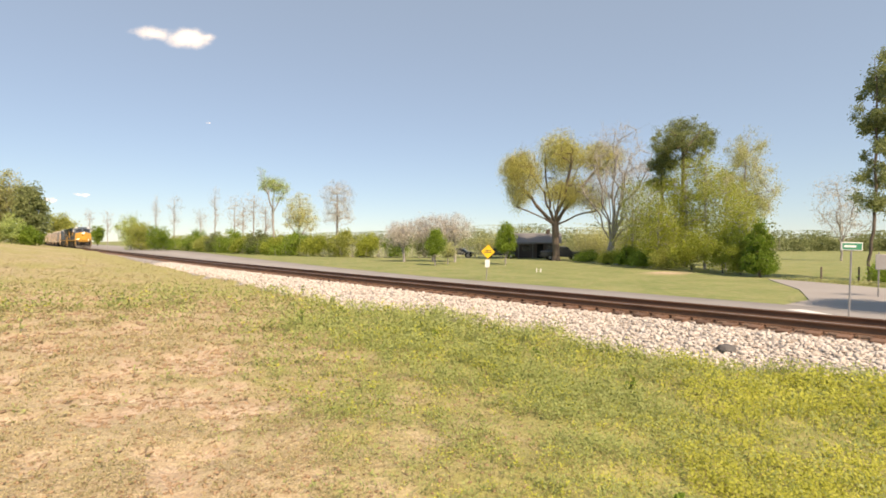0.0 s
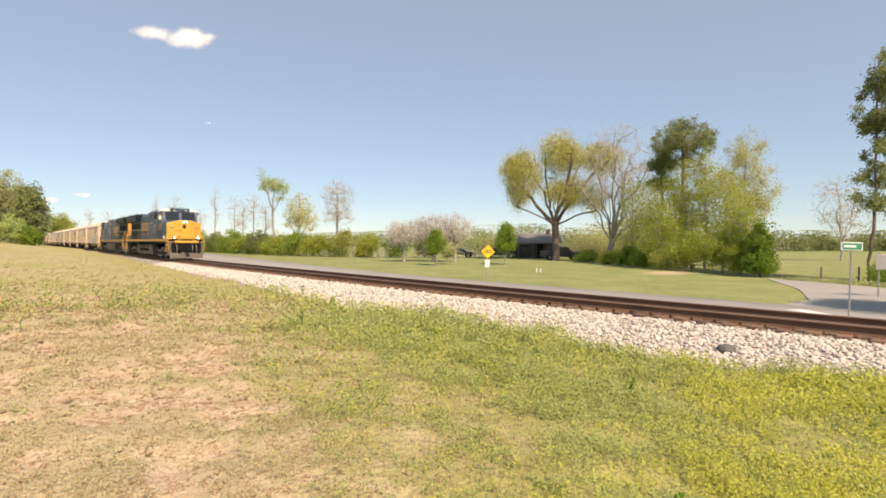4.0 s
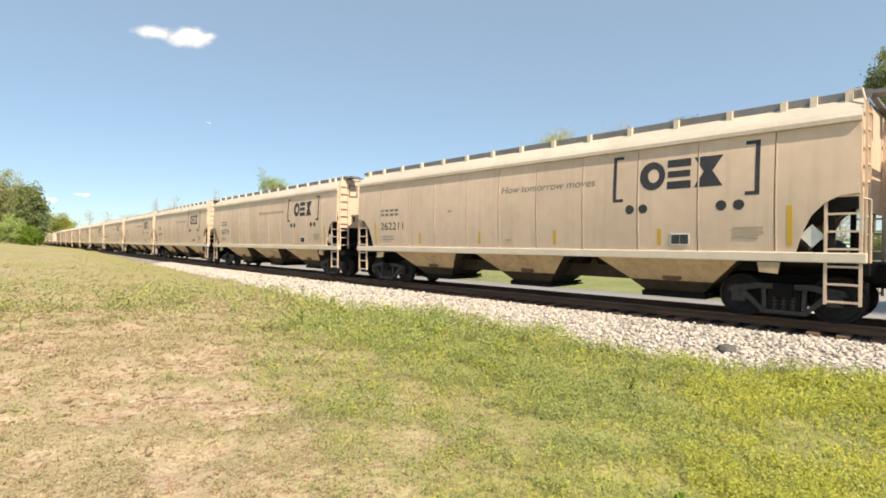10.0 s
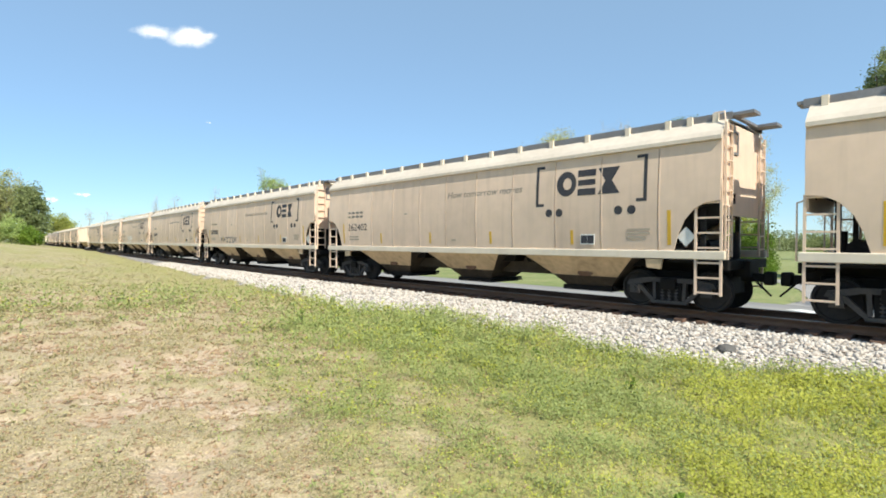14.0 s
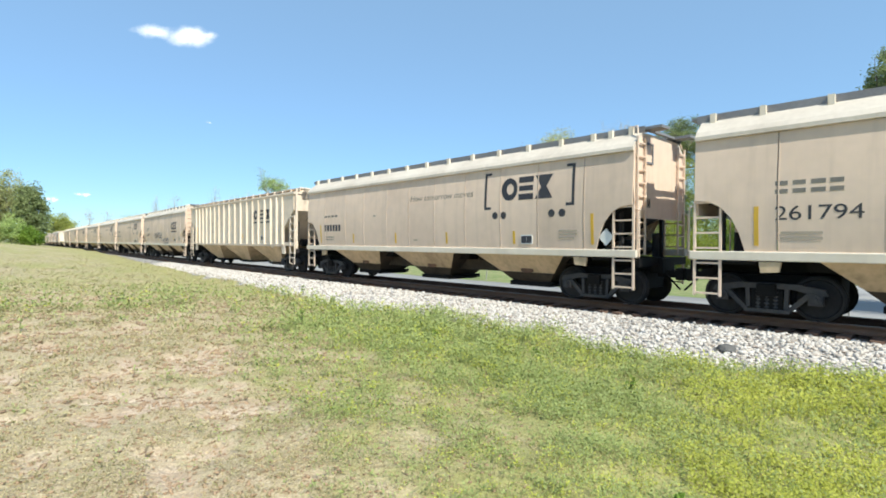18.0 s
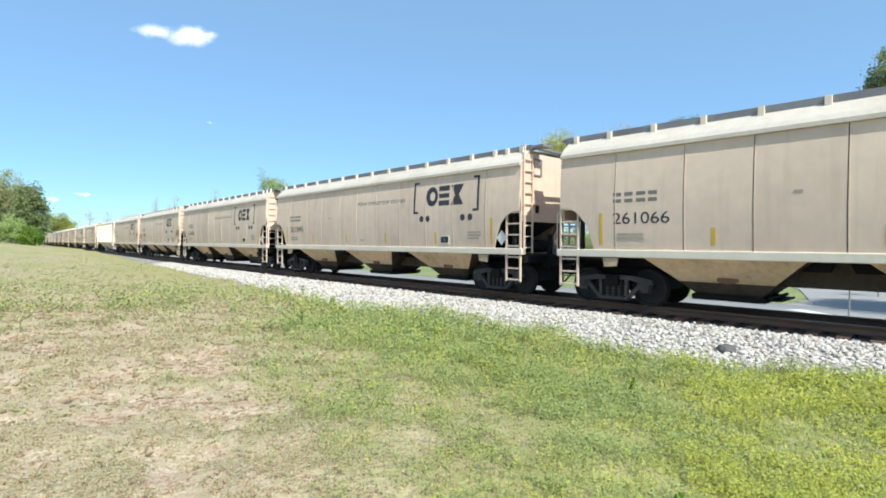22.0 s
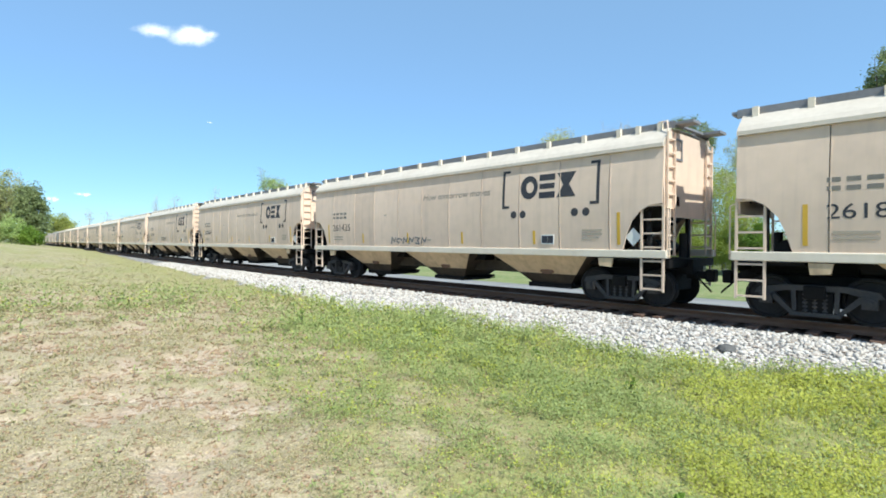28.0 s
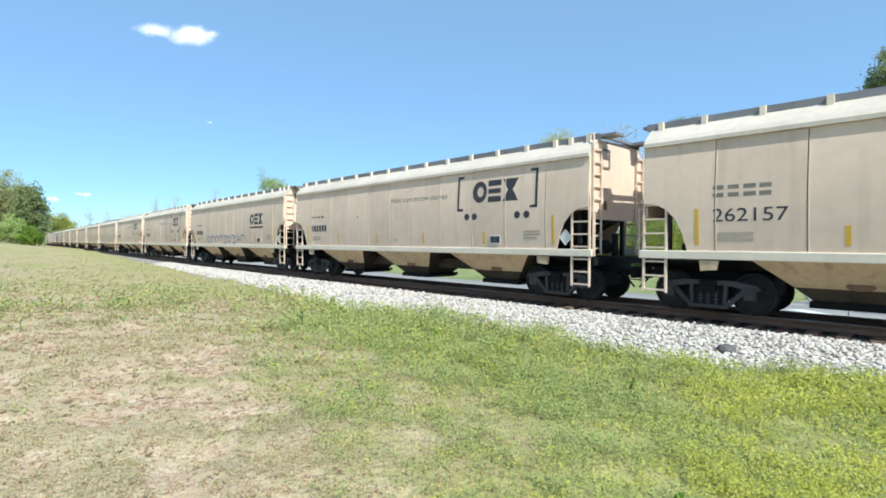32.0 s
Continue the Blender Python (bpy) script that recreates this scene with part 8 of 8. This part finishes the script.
def cloud(name, x, y, z, w, h, seed, m0):
    """A far cloud: a plain backdrop sheet, thin towards its ragged edge."""
    m, n, l = nodes_of("cloud")
    n.remove(n["Principled BSDF"])
    tc = n.new("ShaderNodeTexCoord")
    t = n.new("ShaderNodeTexNoise")
    t.inputs["Scale"].default_value, t.inputs["Detail"].default_value = 2.6, 7
    off = n.new("ShaderNodeMapping")
    off.inputs["Location"].default_value = (seed, seed * 0.7, 0)
    off.inputs["Scale"].default_value = (1.0, 0.5, 1)
    l.new(tc.outputs["Object"], off.inputs[0])
    l.new(off.outputs[0], t.inputs["Vector"])
    at = n.new("ShaderNodeAttribute")
    at.attribute_name = "thick"
    add = n.new("ShaderNodeMath")
    add.operation = "ADD"
    l.new(at.outputs["Fac"], add.inputs[0])
    l.new(t.outputs["Fac"], add.inputs[1])
    r = n.new("ShaderNodeMapRange")
    r.interpolation_type = "SMOOTHSTEP"
    r.inputs[1].default_value, r.inputs[2].default_value = 0.70, 1.32
    l.new(add.outputs[0], r.inputs[0])
    em, tr, mx = n.new("ShaderNodeEmission"), n.new("ShaderNodeBsdfTransparent"), n.new("ShaderNodeMixShader")
    em.inputs[0].default_value, em.inputs[1].default_value = (1.0, 0.98, 0.97, 1), CLOUD_GLOW
    l.new(r.outputs[0], mx.inputs[0])
    l.new(tr.outputs[0], mx.inputs[1])
    l.new(em.outputs[0], mx.inputs[2])
    l.new(mx.outputs[0], n["Material Output"].inputs[0])
    k = 28
    g = np.linspace(-1, 1, k)
    X, Y = np.meshgrid(g, g, indexing="ij")
    i, j = np.meshgrid(np.arange(k - 1), np.arange(k - 1), indexing="ij")
    a = (i * k + j).ravel()
    me = mesh_of(name, np.stack([X.ravel() * 1, Y.ravel() * 1, 0 * X.ravel()], 1), np.stack([a, a + k, a + k + 1, a + 1], 1), m)
    # two lobes: a long low one and a taller one beside it
    th = np.maximum(0.86 - np.hypot((X + 0.35) / 0.62, (Y - 0.12 + 0.25 * (X + 0.35)) / 0.42) * 0.8, 0.98 - np.hypot((X - 0.30) / 0.55, (Y + 0.05) / 0.62) * 0.85)
    th = np.maximum(th, 0.75 - np.hypot((X - 0.68) / 0.3, (Y + 0.02) / 0.3) * 0.8)
    th *= np.clip((1 - np.maximum(np.abs(X), np.abs(Y))) * 4, 0, 1)
    atr = me.attributes.new("thick", "FLOAT", "POINT")
    atr.data.foreach_set("value", th.ravel().astype(np.float32))
    ob = new(name, me)
    ob.visible_shadow = False
    tagged(ob, "small white fair-weather cloud", "cloud", kind="structure")
    ob.scale = (w / 2, h / 2, 1)
    return ob


CLOUD_GLOW = 1.0
diamond_sign()
street_sign()
grey_sign()
for x, y, h in ((-5.6, 38.5, 0.9), (-4.0, 40.5, 0.9), (-22.9, 33.4, 0.3), (-22.68, 33.62, 0.26)):
    fence_post(x, y, h, h < 0.5)
house()
parked(-36.6, 58.9, 40, True)
parked(-46.5, 58.5, 40)
parked(-52.0, 55.5, 30)
rock("dark_rock", "dark flat rock lying on the white ballast", -3.08, 10.96, -0.41, 0.17, 4)
rock("boulder", "pale boulder at the edge of the grove", -26.6, 52.6, ground_at(-26.6, 52.6), 0.4, 7, "galv", 0.8)
rock("boulder", "pale boulder at the edge of the grove", -25.2, 51.6, ground_at(-25.2, 51.6), 0.3, 8, "galv", 0.8)
CLOUD_AT = []
FACE = STAND.to_3x3().to_4x4()


def put_cloud(name, px, py, far, w, h, seed, drift):
    """Sets a cloud at an angle across and up (tangents from the axis of view) and lets it drift."""
    ob = cloud(name, 0, 0, 0, w, h, seed, FACE)
    rows = []
    for t, k in ((0.0, 0.0), (16.0, 0.5), (32.0, 1.0)):
        p = STAND @ Vector(((px + drift[0] * k) * far, (py + drift[1] * k) * far, -far))
        rows.append((t, Matrix.Translation(p) @ FACE))
    CLOUD_AT.append((ob, rows))


put_cloud("cloud", -0.535, 0.416, 2400, 520, 215, 3.1, (0.006, 0.006))
put_cloud("cloud", -0.770, 0.096, 2600, 90, 60, 8.2, (0.004, 0.002))
put_cloud("cloud", -0.708, 0.106, 2600, 110, 40, 5.2, (0.002, 0.001))
put_cloud("cloud", -0.460, 0.247, 2600, 34, 12, 6.4, (0.002, 0.001))


SPIN = 12     # vehicles whose wheels turn


def motions():
    # wheelsets roll with the train
    ticks = [k / FPS for k in range(int(SECONDS * FPS) + 1)]
    for ob, s, turn in train[:SPIN]:
        back = -1 if turn else 1
        for w in ob.children_recursive:
            if w.name.startswith("wheelset"):
                x, y, z = w.location
                walk(w, [(t, pose(x, y, z, 0, math.degrees(back * (gone(t) / z) % (2 * math.pi)), 0)) for t in ticks])
    times = [float(t) for t in range(0, 33)]
    for ob, s, turn in train:
        walk(ob, [(t, on_track(s + gone(t)) @ Matrix.Rotation(radians(turn), 4, "Z")) for t in times])
    for ob, rows in CLOUD_AT:
        walk(ob, rows)


motions()
